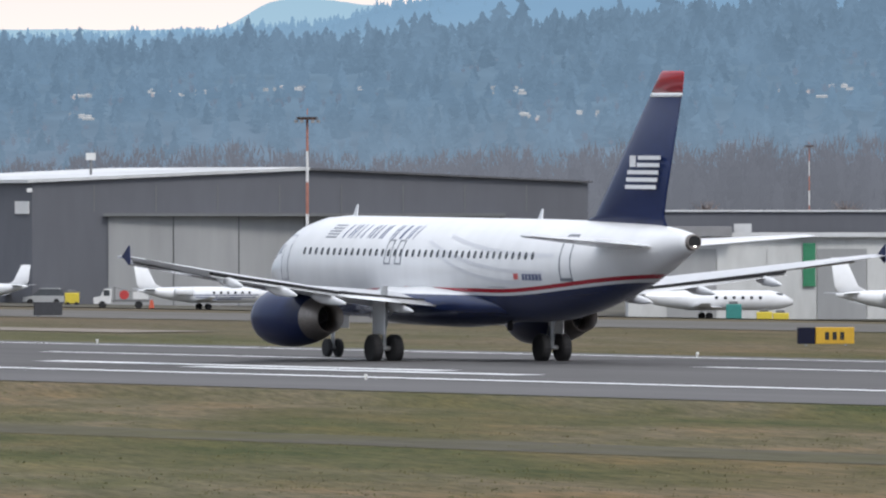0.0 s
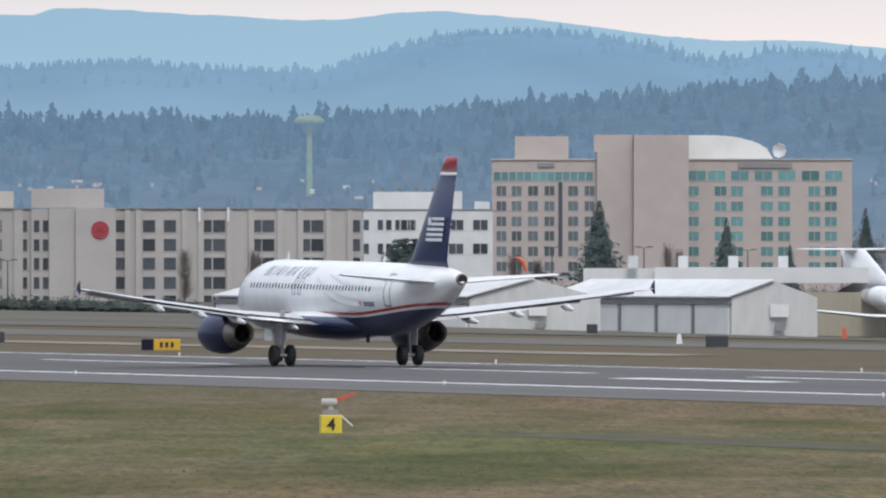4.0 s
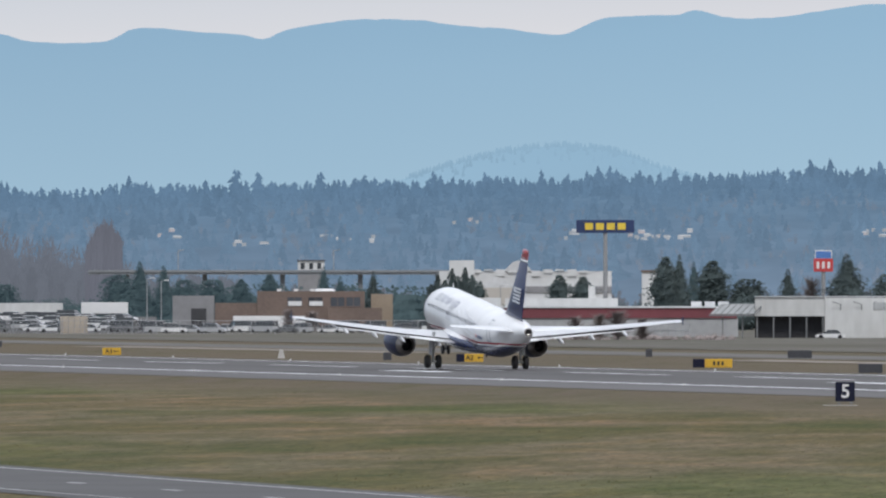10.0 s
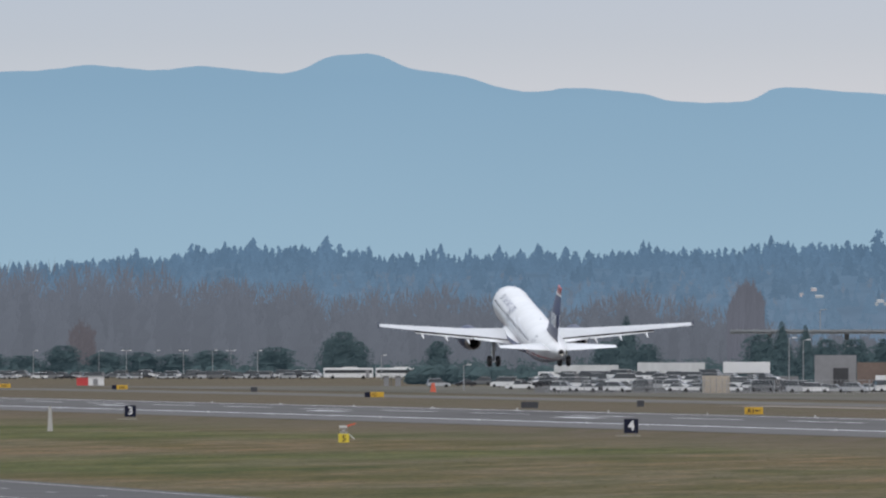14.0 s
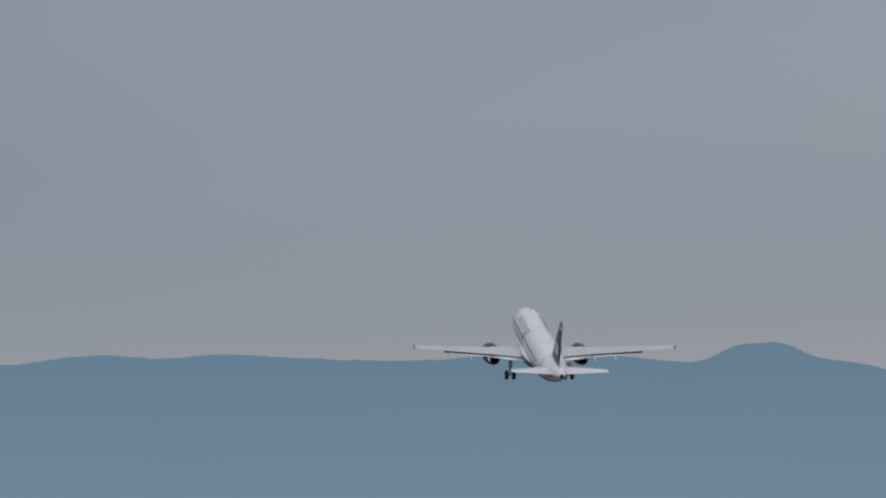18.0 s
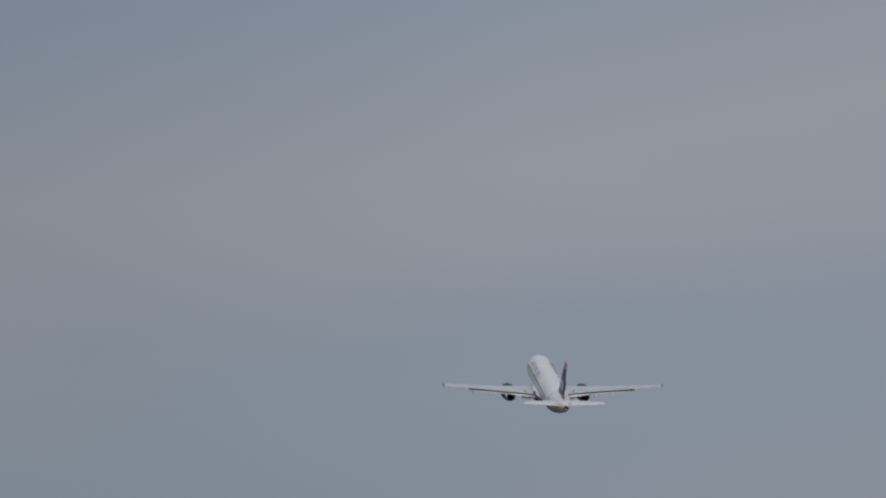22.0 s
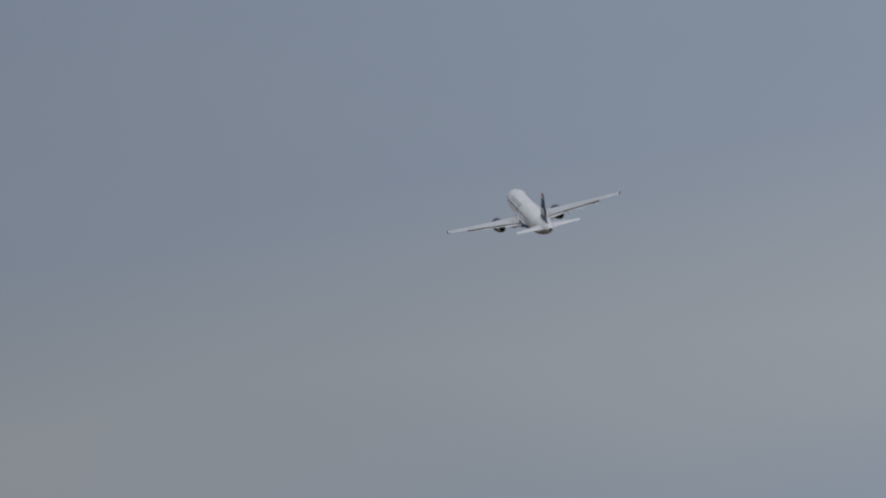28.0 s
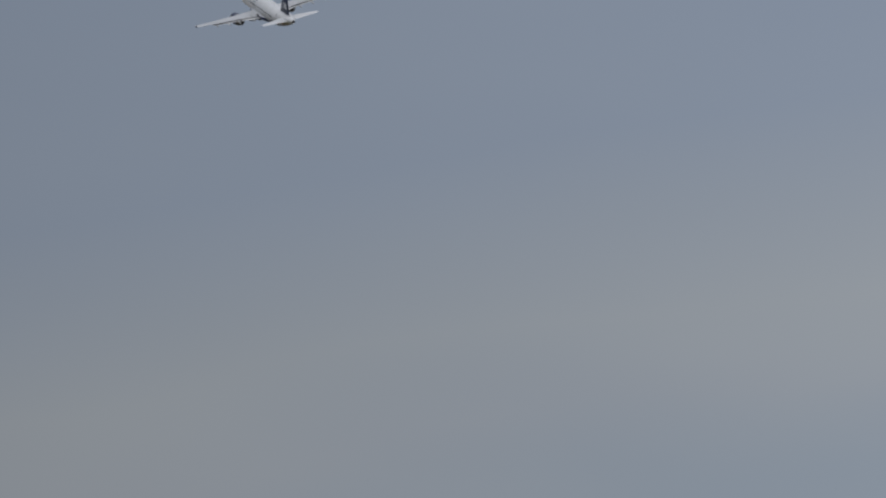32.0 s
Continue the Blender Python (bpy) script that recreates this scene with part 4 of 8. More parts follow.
        loft(bm, [ring(6.25, 0.80), ring(6.35, 0.92), ring(6.30, 1.02), ring(5.9, 1.13), ring(5.0, 1.19), ring(4.0, 1.18), ring(3.0, 1.06), ring(2.15, 0.88)], cap0=False, cap1=False)
        part("cowl", bm, NAVY, e, "navy engine cowl", smooth=True)
        bm = bmesh.new()
        loft(bm, [ring(6.24, 0.79), ring(5.2, 0.76)], cap0=False, cap1=False)
        part("inlet_lip", bm, BAREMETAL, e, smooth=True)
        bm = bmesh.new()
        loft(bm, [ring(2.20, 0.885), ring(1.55, 0.72, 0.02), ring(0.95, 0.60, 0.03), ring(0.93, 0.57, 0.03), ring(2.4, 0.55, 0.02)], cap0=False, cap1=False)
        part("exhaust_ring", bm, EXHAUST, e, "heat-stained metal exhaust ring", smooth=True)
        part("exhaust_cone", tubes(((2.3, 0, 0.02), (1.3, 0, 0.03), 0.30, 0.08), n=14), DARK, e)
        part("exhaust_throat", tubes(((2.32, 0, 0.02), (2.3, 0, 0.02), 0.56), n=20), DARK, e)
        part("fan_disc", tubes(((5.3, 0, 0), (5.25, 0, 0), 0.76), n=20), DARK, e)
        part("pylon", loft(bmesh.new(), [[(x0, -0.2, z), (x0, 0.2, z), (x1, 0.2, z), (x1, -0.2, z)] for x0, x1, z in ((4.9, 0.4, 0.75), (3.9, -0.2, 1.15))]), WINGGREY, e)
        # tailplane
        bm = bmesh.new()
        loft(bm, [wing_ring(x, side * y, z, c, 0.10) for x, y, z, c in ((-13.7, 0.6, 4.85, 4.1), (-14.35, 1.5, 4.92, 3.65), (-17.0, 6.1, 5.27, 1.35), (-17.2, 6.25, 5.29, 1.1))])
        part("tailplane", bm, WHITE, a, "white tailplane", smooth=True)
        # cabin windows, doors and marks
        wm = None
        for i in range(38):
            x = 11.45 - i * 0.566
            p, ang = on_hull(x, 4.42, 0.004, side)
            if wm is None:
                b2 = bmesh.new()
                loft(b2, [[(0.105 * math.cos(2 * math.pi * k / 10), d, 0.165 * math.sin(2 * math.pi * k / 10)) for k in range(10)] for d in (-0.03, 0.012)])
                wm = mesh_of("cabin_window", b2, GLASSY)
            part("cabin_window", wm, None, fus, at=Matrix.Translation(p) @ pose(0, 0, 0, 0, 0, 0 if side > 0 else 180) @ pose(0, 0, 0, degrees_of(ang)))

        def outline(name, x, z0, z1, w, t=0.035):
            for q in ((x - w, x - w + t, z0, z1), (x + w - t, x + w, z0, z1), (x - w + t, x + w - t, z0, z0 + t), (x - w + t, x + w - t, z1 - t, z1)):
                part("door_seam", skin_patch(*q, side=side, out=0.022, nz=4), GREYMARK, fus)
        outline("door", 13.6, 3.2, 5.05, 0.42)
        outline("door", -12.1, 3.50, 5.30, 0.43, 0.06)
        outline("exit", 3.55, 3.95, 4.95, 0.28, 0.045)
        outline("exit", 2.55, 3.95, 4.95, 0.28, 0.045)
        part("door_sill", skin_patch(-12.5, -11.65, 3.44, 3.52, side, 0.02), GREYMARK, fus)
        # airline title as slanted bars, flag as lines
        s = 1 if side > 0 else -1
        for k, (u, wd) in enumerate(((0, .60), (.78, .52), (1.70, .68), (2.55, .16), (2.90, .62), (3.65, .92), (4.72, .68), (5.42, .60), (6.15, .50))):
            x = 8.45 - u if side > 0 else 2.0 + u
            lean = -s * 0.38
            part("title_bar", skin_patch(x, x - s * 0.11, 4.98, 5.52, side, 0.012, nz=4, slant=lean), NAVYMARK, fus)
            if wd > 0.3:
                part("title_bar", skin_patch(x - s * (wd - .07), x - s * wd, 4.98, 5.52, side, 0.012, nz=4, slant=lean), NAVYMARK, fus)
        for k in range(5):
            part("flag_line", skin_patch(10.0 - .04 * k, 8.95 - .04 * k, 4.98 + 0.12 * k, 5.03 + 0.12 * k, side, 0.012), GREYMARK, fus)
        # faint grey sweeping lines on the rear hull
        for x0, z0, x1, z1 in ((0.2, 4.95, -10.5, 3.75), (-1.6, 5.15, -11.2, 4.45), (-0.6, 4.55, -8.6, 3.35)):
            bm = bmesh.new()
            row = []
            for i in range(15):
                q = i / 14
                x, z = x0 + (x1 - x0) * q, z0 + (z1 - z0) * (1 - (1 - q) ** 2.4)
                row.append([bm.verts.new(on_hull(x, z + d, o, side)[0]) for d, o in ((-.075, .006), (.075, .006), (.075, -.02), (-.075, -.02))])
            for p, q in zip(row, row[1:]):
                for i in range(4):
                    bm.faces.new((p[i], p[(i + 1) % 4], q[(i + 1) % 4], q[i]))
            part("hull_swoosh", bm, PALEMARK, fus, "faint grey painted line")
        for k in range(6):
            x = -8.7 - 0.27 * k
            part("registration_bar", skin_patch(x, x - 0.19, 3.44, 3.70, side, 0.012), NAVYMARK, fus)
        part("small_flag", skin_patch(-8.0, -8.35, 3.47, 3.70, side, 0.012), REDMARK, fus)
        part("cargo_seam", skin_patch(-7.2, -5.6, 3.12, 3.15, side, 0.008), GREYMARK, fus)
        # cockpit panes
        for x0, x1, z0, z1 in ((16.0, 15.2, 4.05, 4.55), (16.75, 16.1, 3.85, 4.25), (15.05, 14.5, 4.25, 4.65)):
            part("cockpit_pane", skin_patch(x0, x1, z0, z1, side, 0.006, nx=2), GLASSY, fus)
        LEGS[side] = main_leg(a, side)
    # fin
    bm = bmesh.new()
    loft(bm, [flat_foil(x, z, c, t) for x, z, c, t in ((-9.6, 5.55, 8.1, 0.03), (-11.4, 6.05, 6.0, 0.07), (-12.3, 6.9, 5.3, 0.09), (-16.1, 10.75, 2.75, 0.09))])
    fin = part("fin", bm, NAVY, a, "navy tail fin", smooth=True)
    bm = bmesh.new()
    loft(bm, [flat_foil(x, z, c, 0.093) for x, z, c in ((-16.12, 10.75, 2.76), (-16.28, 10.92, 2.64))])
    part("fin_white_band", bm, WHITE, fin, "white band", smooth=True)
    bm = bmesh.new()
    loft(bm, [flat_foil(x, z, c, t) for x, z, c, t in ((-16.28, 10.92, 2.64, 0.09), (-17.0, 11.68, 2.05, 0.09), (-17.2, 11.78, 1.75, 0.06))])
    part("fin_cap", bm, RED, fin, "red fin tip", smooth=True)
    for side in (1, -1):
        for k in range(5):
            z = 7.12 + 0.29 * k
            x0, x1 = -14.45 - 0.10 * k + (0.0 if k < 3 else -0.72), -17.02 - 0.10 * k
            bm = boxes((x1, 0.225 * side - 0.03, z, x0, 0.225 * side + 0.03, z + 0.16))
            part("fin_flag_bar", bm, WHITE, fin)
        part("fin_flag_bar", boxes((-15.3, 0.225 * side - 0.03, 7.99, -14.85, 0.225 * side + 0.03, 8.44)), WHITE, fin)
    part("tail_outlet", tubes(((-19.8, 0, 5.05), (-19.98, 0, 5.06), 0.34, 0.30), n=18), EXHAUST, a, "bare metal tail outlet")
    part("tail_outlet_throat", tubes(((-19.97, 0, 5.06), (-19.988, 0, 5.06), 0.26), n=16), DARK, a)
    part("tail_light", tubes(((-19.97, 0, 4.90), (-20.03, 0, 4.90), 0.035), n=8), BEACON, a)
    for x, z, h in ((10.6, 5.84, 0.5), (-6.4, 5.82, 0.45)):
        bm = bmesh.new()
        loft(bm, [[(x - 0.25, -0.03, z), (x + 0.2, 0, z), (x - 0.25, 0.03, z)], [(x - 0.35, -0.015, z + h), (x - 0.2, 0, z + h), (x - 0.35, 0.015, z + h)]])
        part("antenna", bm, WHITE, a)
    part("belly_antenna", boxes((-4.0, -0.03, 1.35, -3.6, 0.03, 1.75)), DARK, a)
    # nose gear
    ng = LEGS[0] = part("nose_gear_leg", tubes(((0, 0, 0.2), (0, 0, -1.35), 0.09), ((0, -0.3, -1.32), (0, 0.3, -1.32), 0.05), ((0.1, 0, -0.4), (0.9, 0, 0.1), 0.05)), STEEL, a, "nose landing gear leg", at=pose(12.64, 0, 1.72))
    for k in (-.435, .435):
        part("nose_gear_door", boxes((-0.6, k - .015, -0.5, 0.7, k + .015, 0.2)), WHITE, ng, "white nose gear door")
    for k in (-1, 1):
        wheel("nose_wheel", ng, 0, k * 0.25, -1.33, 0.385, 0.22, "black nose tyre")
    return a


def degrees_of(r):
    return r * 180 / math.pi


AIRLINER = airliner()


# ---- shared building kit: a local frame has x to the right along the facade, y away, z up ----
def lot(bearing, dist, skew=0.0, z=None):
    p = spot(bearing, dist)
    p.z = ground_z(p.x, p.y) - 0.05 if z is None else z
    return Matrix.Translation(p) @ pose(0, 0, 0, 0, 0, -90 - bearing + skew)


GREYCLAD = mat("dark_grey_cladding", (0.118, 0.123, 0.142), 0.55, var=0.06, scale=0.3, second=(0.104, 0.108, 0.125), stretch=(1, 1, 0.2))
ROOFWHITE = mat("white_membrane_roof", (0.60, 0.61, 0.62), 0.7, var=0.10, scale=0.25, second=(0.45, 0.46, 0.47))
DOORGREY = mat("pale_grey_hangar_door", (0.33, 0.335, 0.34), 0.55, var=0.07, scale=0.3, second=(0.27, 0.275, 0.28), stretch=(1, 1, 0.15))
PALEWALL = mat("weathered_white_wall", (0.58, 0.585, 0.58), 0.8, var=0.10, scale=0.3, second=(0.48, 0.485, 0.48), stretch=(1, 1, 0.3))
BEIGERIB = mat("beige_ribbed_wall", (0.42, 0.38, 0.31), 0.7, var=0.08, scale=0.3, second=(0.34, 0.31, 0.25), stretch=(1, 1, 0.15))
TANWALL = mat("pinkish_beige_stucco", (0.42, 0.368, 0.350), 0.85, var=0.05, scale=0.1, second=(0.39, 0.345, 0.33))
HOTELWALL = mat("pale_sandy_stucco", (0.40, 0.380, 0.366), 0.85, var=0.05, scale=0.1, second=(0.34, 0.325, 0.312))
CREAMWALL = mat("cream_stucco", (0.47, 0.44, 0.405), 0.85, var=0.05, scale=0.1, second=(0.43, 0.405, 0.37))
WHITEWALL = mat("white_painted_wall", (0.63, 0.64, 0.64), 0.85, var=0.08, scale=0.1, second=(0.54, 0.55, 0.555))
TEAL = mat("teal_window_glass", (0.15, 0.32, 0.34), 0.15, var=0.25, scale=0.25, obj_random=0.35)
PANE = mat("grey_window_glass", (0.07, 0.08, 0.095), 0.15, var=0.2, scale=0.3, obj_random=0.4)
TRIMGREY = mat("grey_metal_trim", (0.16, 0.165, 0.17), 0.5, var=0.08)
DARKROOF = mat("dark_slate_roof", (0.10, 0.10, 0.11), 0.8, var=0.1, scale=0.3)
BRICK = mat("brown_brick_facade", (0.175, 0.130, 0.110), 0.9, var=0.12, scale=0.6, second=(0.14, 0.105, 0.09))
GREYBLOCK = mat("grey_block_wall", (0.24, 0.24, 0.25), 0.85, var=0.08, scale=0.3)
MAROON = mat("maroon_fascia", (0.17, 0.045, 0.055), 0.7, var=0.1, scale=0.3)
SIGNRED = mat("sign_red", (0.50, 0.05, 0.05), 0.5, var=0.06)
SIGNWHITE = mat("sign_white", (0.68, 0.68, 0.68), 0.5, var=0.05)
# solid panels in this colour stand in for the shade inside openings
SHADOWED = mat("doorway_shade", (0.055, 0.055, 0.06), 0.9, var=0.1)


def window_mesh(name, w, h, pane, frame_mat, bars=1):
    """The meshes of a window: pane, proud frame, mullion."""
    f = 0.10
    fr = bmesh.new()
    loft(fr, [[(x * (w / 2 + o), y, h / 2 + z * (h / 2 + o)) for x, z in ((-1, -1), (1, -1), (1, 1), (-1, 1))] for o, y in ((0, .05), (0, -.10), (f, -.10), (f, .05))], cap0=False, cap1=False)
    return (mesh_of("pane", boxes((-w / 2, -0.02, 0, w / 2, 0.06, h)), pane), mesh_of("window_frame", fr, frame_mat), mesh_of("mullion", boxes((-.05, -.08, 0, .05, -.02, h)), frame_mat) if bars else None)


def windows(parent, kit, cols, rows, y=-0.0):
    for x in cols:
        for z in rows:
            w = part("window", kit[1], None, parent, at=pose(x, y, z))
            part("pane", kit[0], None, w)
            if kit[2]:
                part("mullion", kit[2], None, w)


def hangar_grey():
    """The big grey maintenance hangar: gable wall with sliding doors, sign wall, white roof."""
    D = 1500
    k = D / 23891.5
    m = lot(24.443, D, 0, z=-4.75)
    t = thing("hangar", m, "large dark grey metal hangar with white roof and pale sliding doors", "hangar")
    W = 986 * k
    e, r = 13.6, 15.0
    # gable wall to the right, side wall (29 m deep, turned to the left) with the sign
    lx, ly = -347 * k, 30.0
    bm = bmesh.new()
    loft(bm, [[(0, 0, 0), (0, 0, e), (W / 2, 1.5, r), (W, 3, e), (W, 3, 0)], [(lx, ly, 0), (lx, ly, e - .3), (lx + W / 2, ly + 1.5, r), (lx + W, ly + 3, e), (lx + W, ly + 3, 0)]])
    part("wall", bm, GREYCLAD, t, "dark grey ribbed cladding")
    bm = bmesh.new()
    o = 0.5
    loft(bm, [[(-o, -o, e + .05), (W / 2, 1.5 - o, r + .05), (W / 2, 1.5 - o, r + .4), (-o, -o, e + .42)], [(lx - o, ly, e - .2), (lx + W / 2, ly + 2, r + .05), (lx + W / 2, ly + 2, r + .4), (lx - o, ly, e + .3)]])
    part("roof", bm, ROOFWHITE, t, "white membrane roof slope")
    bm = bmesh.new()
    loft(bm, [[(W / 2, 1.4 - o, r + .05), (W + o, 3 - o, e + .05), (W + o, 3 - o, e + .25), (W / 2, 1.4 - o, r + .3)], [(lx + W / 2, ly + 2, r + .05), (lx + W + o, ly + 3, e + .05), (lx + W + o, ly + 3, e + .25), (lx + W / 2, ly + 2, r + .3)]])
    part("roof", bm, DARKROOF, t, "dark far roof slope")
    # sliding door leaves on the gable wall, seams between
    x0, x1, h = 134 * k, 830 * k, 9.9
    n = 6
    for i in range(n):
        a, b = x0 + (x1 - x0) * i / n, x0 + (x1 - x0) * (i + 1) / n
        ya, yb = 3 * a / W - .25 - .12 * (i % 2), 3 * b / W - .25 - .12 * (i % 2)
        bm = bmesh.new()
        loft(bm, [[(a + .06, ya, 0), (b - .06, yb, 0), (b - .06, yb, h), (a + .06, ya, h)], [(a + .06, ya + .2, 0), (b - .06, yb + .2, 0), (b - .06, yb + .2, h), (a + .06, ya + .2, h)]])
        part("sliding_door", bm, DOORGREY, t)
    part("door_track", boxes((x0 - .5, -.5, h + .02, x1 + .5, 2.6, h + .35)), TRIMGREY, t)
    # upright cladding seams
    for i in range(1, 9):
        part("cladding_seam", boxes((W * i / 9 - .06, 3 * i / 9 - .08, h + .5, W * i / 9 + .06, 3 * i / 9 + .1, e - .2)), TRIMGREY, t)
    for i in range(1, 4):
        s = i / 4
        part("cladding_seam", boxes((lx * s - .06, ly * s - .1, 0, lx * s + .06, ly * s + .1, e - .4)), TRIMGREY, t)
    # the sign on the side wall: white slanted bars over a red swoosh
    for i in range(11):
        s = 0.30 + 0.40 * i / 11
        x, y = lx * (1 - s), ly * (1 - s) - .35
        w = 0.40 if i not in (2,) else 0.16
        bm = prism([(0, 0), (w * .8, 0), (w * .8 + .25, 1.35), (.25, 1.35)], 0.12)
        part("sign_bar", bm, SIGNWHITE, t, at=pose(x, y, 10.2, 0, 0, math.degrees(math.atan2(-ly, -lx))))
    bm = prism([(0, 0.2), (0.1, 1.5), (3, 1.75), (9.2, 1.9), (9.0, 1.2), (4, 1.0)], 0.15)
    part("sign_swoosh", bm, SIGNRED, t, "red swoosh under the sign", at=pose(lx * .72, ly * .72 - .4, 7.7, 0, 0, math.degrees(math.atan2(-ly, -lx))))
    part("sign_caption", boxes((0, -.05, 0, 3.2, .05, .3)), SIGNWHITE, t, at=pose(lx * .42, ly * .42 - .35, 8.0, 0, 0, math.degrees(math.atan2(-ly, -lx))))
    part("wall_panel", boxes((-2.6, -.25, 0, -.1, -.05, 1.4)), SIGNWHITE, t, "white wall panel", at=pose(-.2, .4, 10.2, 0, 0, math.degrees(math.atan2(-ly, -lx))))
    part("wall_light", boxes((-.5, -.5, 0, .1, -.1, .45)), SIGNWHITE, t, at=pose(-.1, 0, 12.6))
    part("lean_to", boxes((lx - 9, ly - 3, 0, lx - .1, ly + 8, 6.7)), GREYCLAD, t, "low grey side building")
    part("lean_to_roof", boxes((lx - 9.2, ly - 3.2, 6.71, lx - .1, ly + 8, 6.95)), DARKROOF, t)
    part("vent_post", tubes(((6.55, 8.3, r - 1.4), (6.55, 8.3, r + 1.2), .14), n=6), TRIMGREY, t)
    part("vent_box", boxes((6.0, 8, r + 1.2, 7.1, 8.6, r + 2.0)), PALEWALL, t, "white roof vent")


def hangar_row():
    """The light grey hangar beside it, with a grey parapet block behind."""
    D = 1400
    k = D / 23891.5
    t = thing("hangar", lot(26.416, D, 0, z=-5.4), "long pale grey hangar with flat dark roof edge", "hangar")
    top = 8.5
    W = 760 * k
    part("wall", boxes((488 * k - 15, 0, 0, W + 6, 30, top)), PALEWALL, t, "pale metal wall")
    part("green_door", boxes((552 * k - .65, -.45, 3.4, 552 * k + .65, -.27, 7.9)), mat("deep_green_paint", (.03, .20, .10), .5), t, "narrow green panel")
    part("roof", boxes((488 * k - 15.4, -.6, top, W + 6, 30, top + .35)), DARKROOF, t)
    part("roof_fascia", boxes((488 * k - 15.4, -.75, top + .02, W + 6, -.62, top + .5)), ROOFWHITE, t)
    for i in range(7):
        x = 488 * k - 11 + i * 5.2
        part("door_leaf", boxes((x, -.16 - .1 * (i % 2), 0, x + 5.1, -.02 - .1 * (i % 2), top - 1.2)), PALEWALL if i % 3 else DOORGREY, t)
    part("upper_block", boxes((270 * k, 31, 0, W + 6, 60, top + 2.6)), GREYCLAD, t, "dark grey taller block behind")
    part("upper_roof_edge", boxes((270 * k, 30.7, top + 2.61, W + 6, 60, top + 2.8)), ROOFWHITE, t)
    part("roof_unit", boxes((420 * k, 2, top + .36, 420 * k + 1.8, 4, top + 1.4)), ROOFWHITE, t, "white rooftop unit")
    part("low_roof", boxes((250 * k, -2, 8.6, 415 * k, 6, 9.6)), GREYBLOCK, t)


def row_hangars(bearing, D, z, gable_px, left_px, eave, ridge, label):
    """A long low white row of hangars: sloped roof, doors on the near side, a gable end at its right."""
    k = D / 23891.5
    t = thing("row_hangar", lot(bearing, D, 0, z=z), label, "hangar")
    g, l = gable_px * k, left_px * k
    dl = 34.0
    a, b = (-l, dl), (g, 3.0)
    bm = bmesh.new()
    loft(bm, [[(0, 0, 0), (0, 0, eave), (g / 2, 1.5, ridge), (g, 3, eave), (g, 3, 0)], [(a[0], a[1], 0), (a[0], a[1], eave), (a[0] + g / 2, a[1] + 1.5, ridge), (a[0] + g, a[1] + 3, eave), (a[0] + g, a[1] + 3, 0)]])
    part("wall", bm, PALEWALL, t, "weathered white walls")
    bm = bmesh.new()
    loft(bm, [[(-.4, -.5, eave), (g / 2, 1.1, ridge + .06), (g / 2, 1.1, ridge + .2), (-.4, -.5, eave + .15)], [(a[0] - .4, a[1] - .5, eave), (a[0] + g / 2, a[1] + 1.5, ridge + .06), (a[0] + g / 2, a[1] + 1.5, ridge + .2), (a[0] - .4, a[1] - .5, eave + .15)]])
    part("roof", bm, ROOFWHITE, t, "pale metal roof")
    ang = math.degrees(math.atan2(-dl, l))
    n = max(3, round(l / 4.2))
    ln = math.hypot(l, dl)
    for i in range(n):
        s = (i + .06) / n
        part("sliding_door", boxes((0, -.3, 0, ln / n * .9, -.08, eave - .75), bevel=0.03), WHITEWALL, t, at=pose(a[0] + l * s, a[1] - dl * s, 0, 0, 0, ang))
        part("door_post", boxes((-.2, -.38, 0, .05, -.02, eave - .5)), TRIMGREY, t, at=pose(a[0] + l * s - .1, a[1] - dl * s, 0, 0, 0, ang))
    part("door_track", boxes((0, -.45, eave - .74, ln, -.05, eave - .35)), TRIMGREY, t, at=pose(a[0], a[1], 0, 0, 0, ang))
    part("notice_panel", boxes((g * .45, -.05, eave * .55, g * .45 + 2.0, .2, eave * .85)), SIGNWHITE, t, at=pose(0, 1.0, 0))
    part("louvre", boxes((g * .5, -.05, eave * .25, g * .5 + 1.2, .2, eave * .38)), GREYBLOCK, t, at=pose(0, 1.0, 0))


def beige_works():
    """Beige ribbed works wall with a white parapet and an open canopy over parked cars."""
    D = 1500
    k = D / 23891.5
    t = thing("works_building", lot(20.2, D, 0, z=-2.9), "beige ribbed metal works building with white parapet", "building")
    L = (21.804 - 20.2) / 57.2958 * D
    part("wall", boxes((-6, 4, 0, L, 16, 5.14)), BEIGERIB, t, "beige ribbed wall")
    for i in range(int(L / 1.1)):
        part("wall_rib", boxes((-4 + i * 1.1, 3.8, 0, -4 + i * 1.1 + .35, 4.0, 5.1)), BEIGERIB, t)
    part("parapet", boxes((-8, 3.4, 6.2, 16.2, 16.5, 7.9)), WHITEWALL, t, "white parapet band")
    part("parapet", boxes((16.21, 3.2, 5.15, L + 13.8, 16.5, 6.5)), WHITEWALL, t, "pale lower parapet band")
    part("parapet", boxes((-16, 10, 4.6, -8.01, 18, 7.8)), PALEWALL, t)
    for i in range(4):
        part("roof_block", boxes((-11 + i * 5.6, 8, 7.8, -9.9 + i * 5.6, 9.2, 9.2)), ROOFWHITE, t, "white roof vent block")
    for i in range(5):
        part("canopy_post", boxes((L + 1 + i * 3.0, 6, 0, L + 1.3 + i * 3.0, 6.3, 5.14)), TRIMGREY, t)
    part("canopy_tip", boxes((L + 6, 2.95, 4.6, L + 9, 3.15, 5.3)), PALEWALL, t)


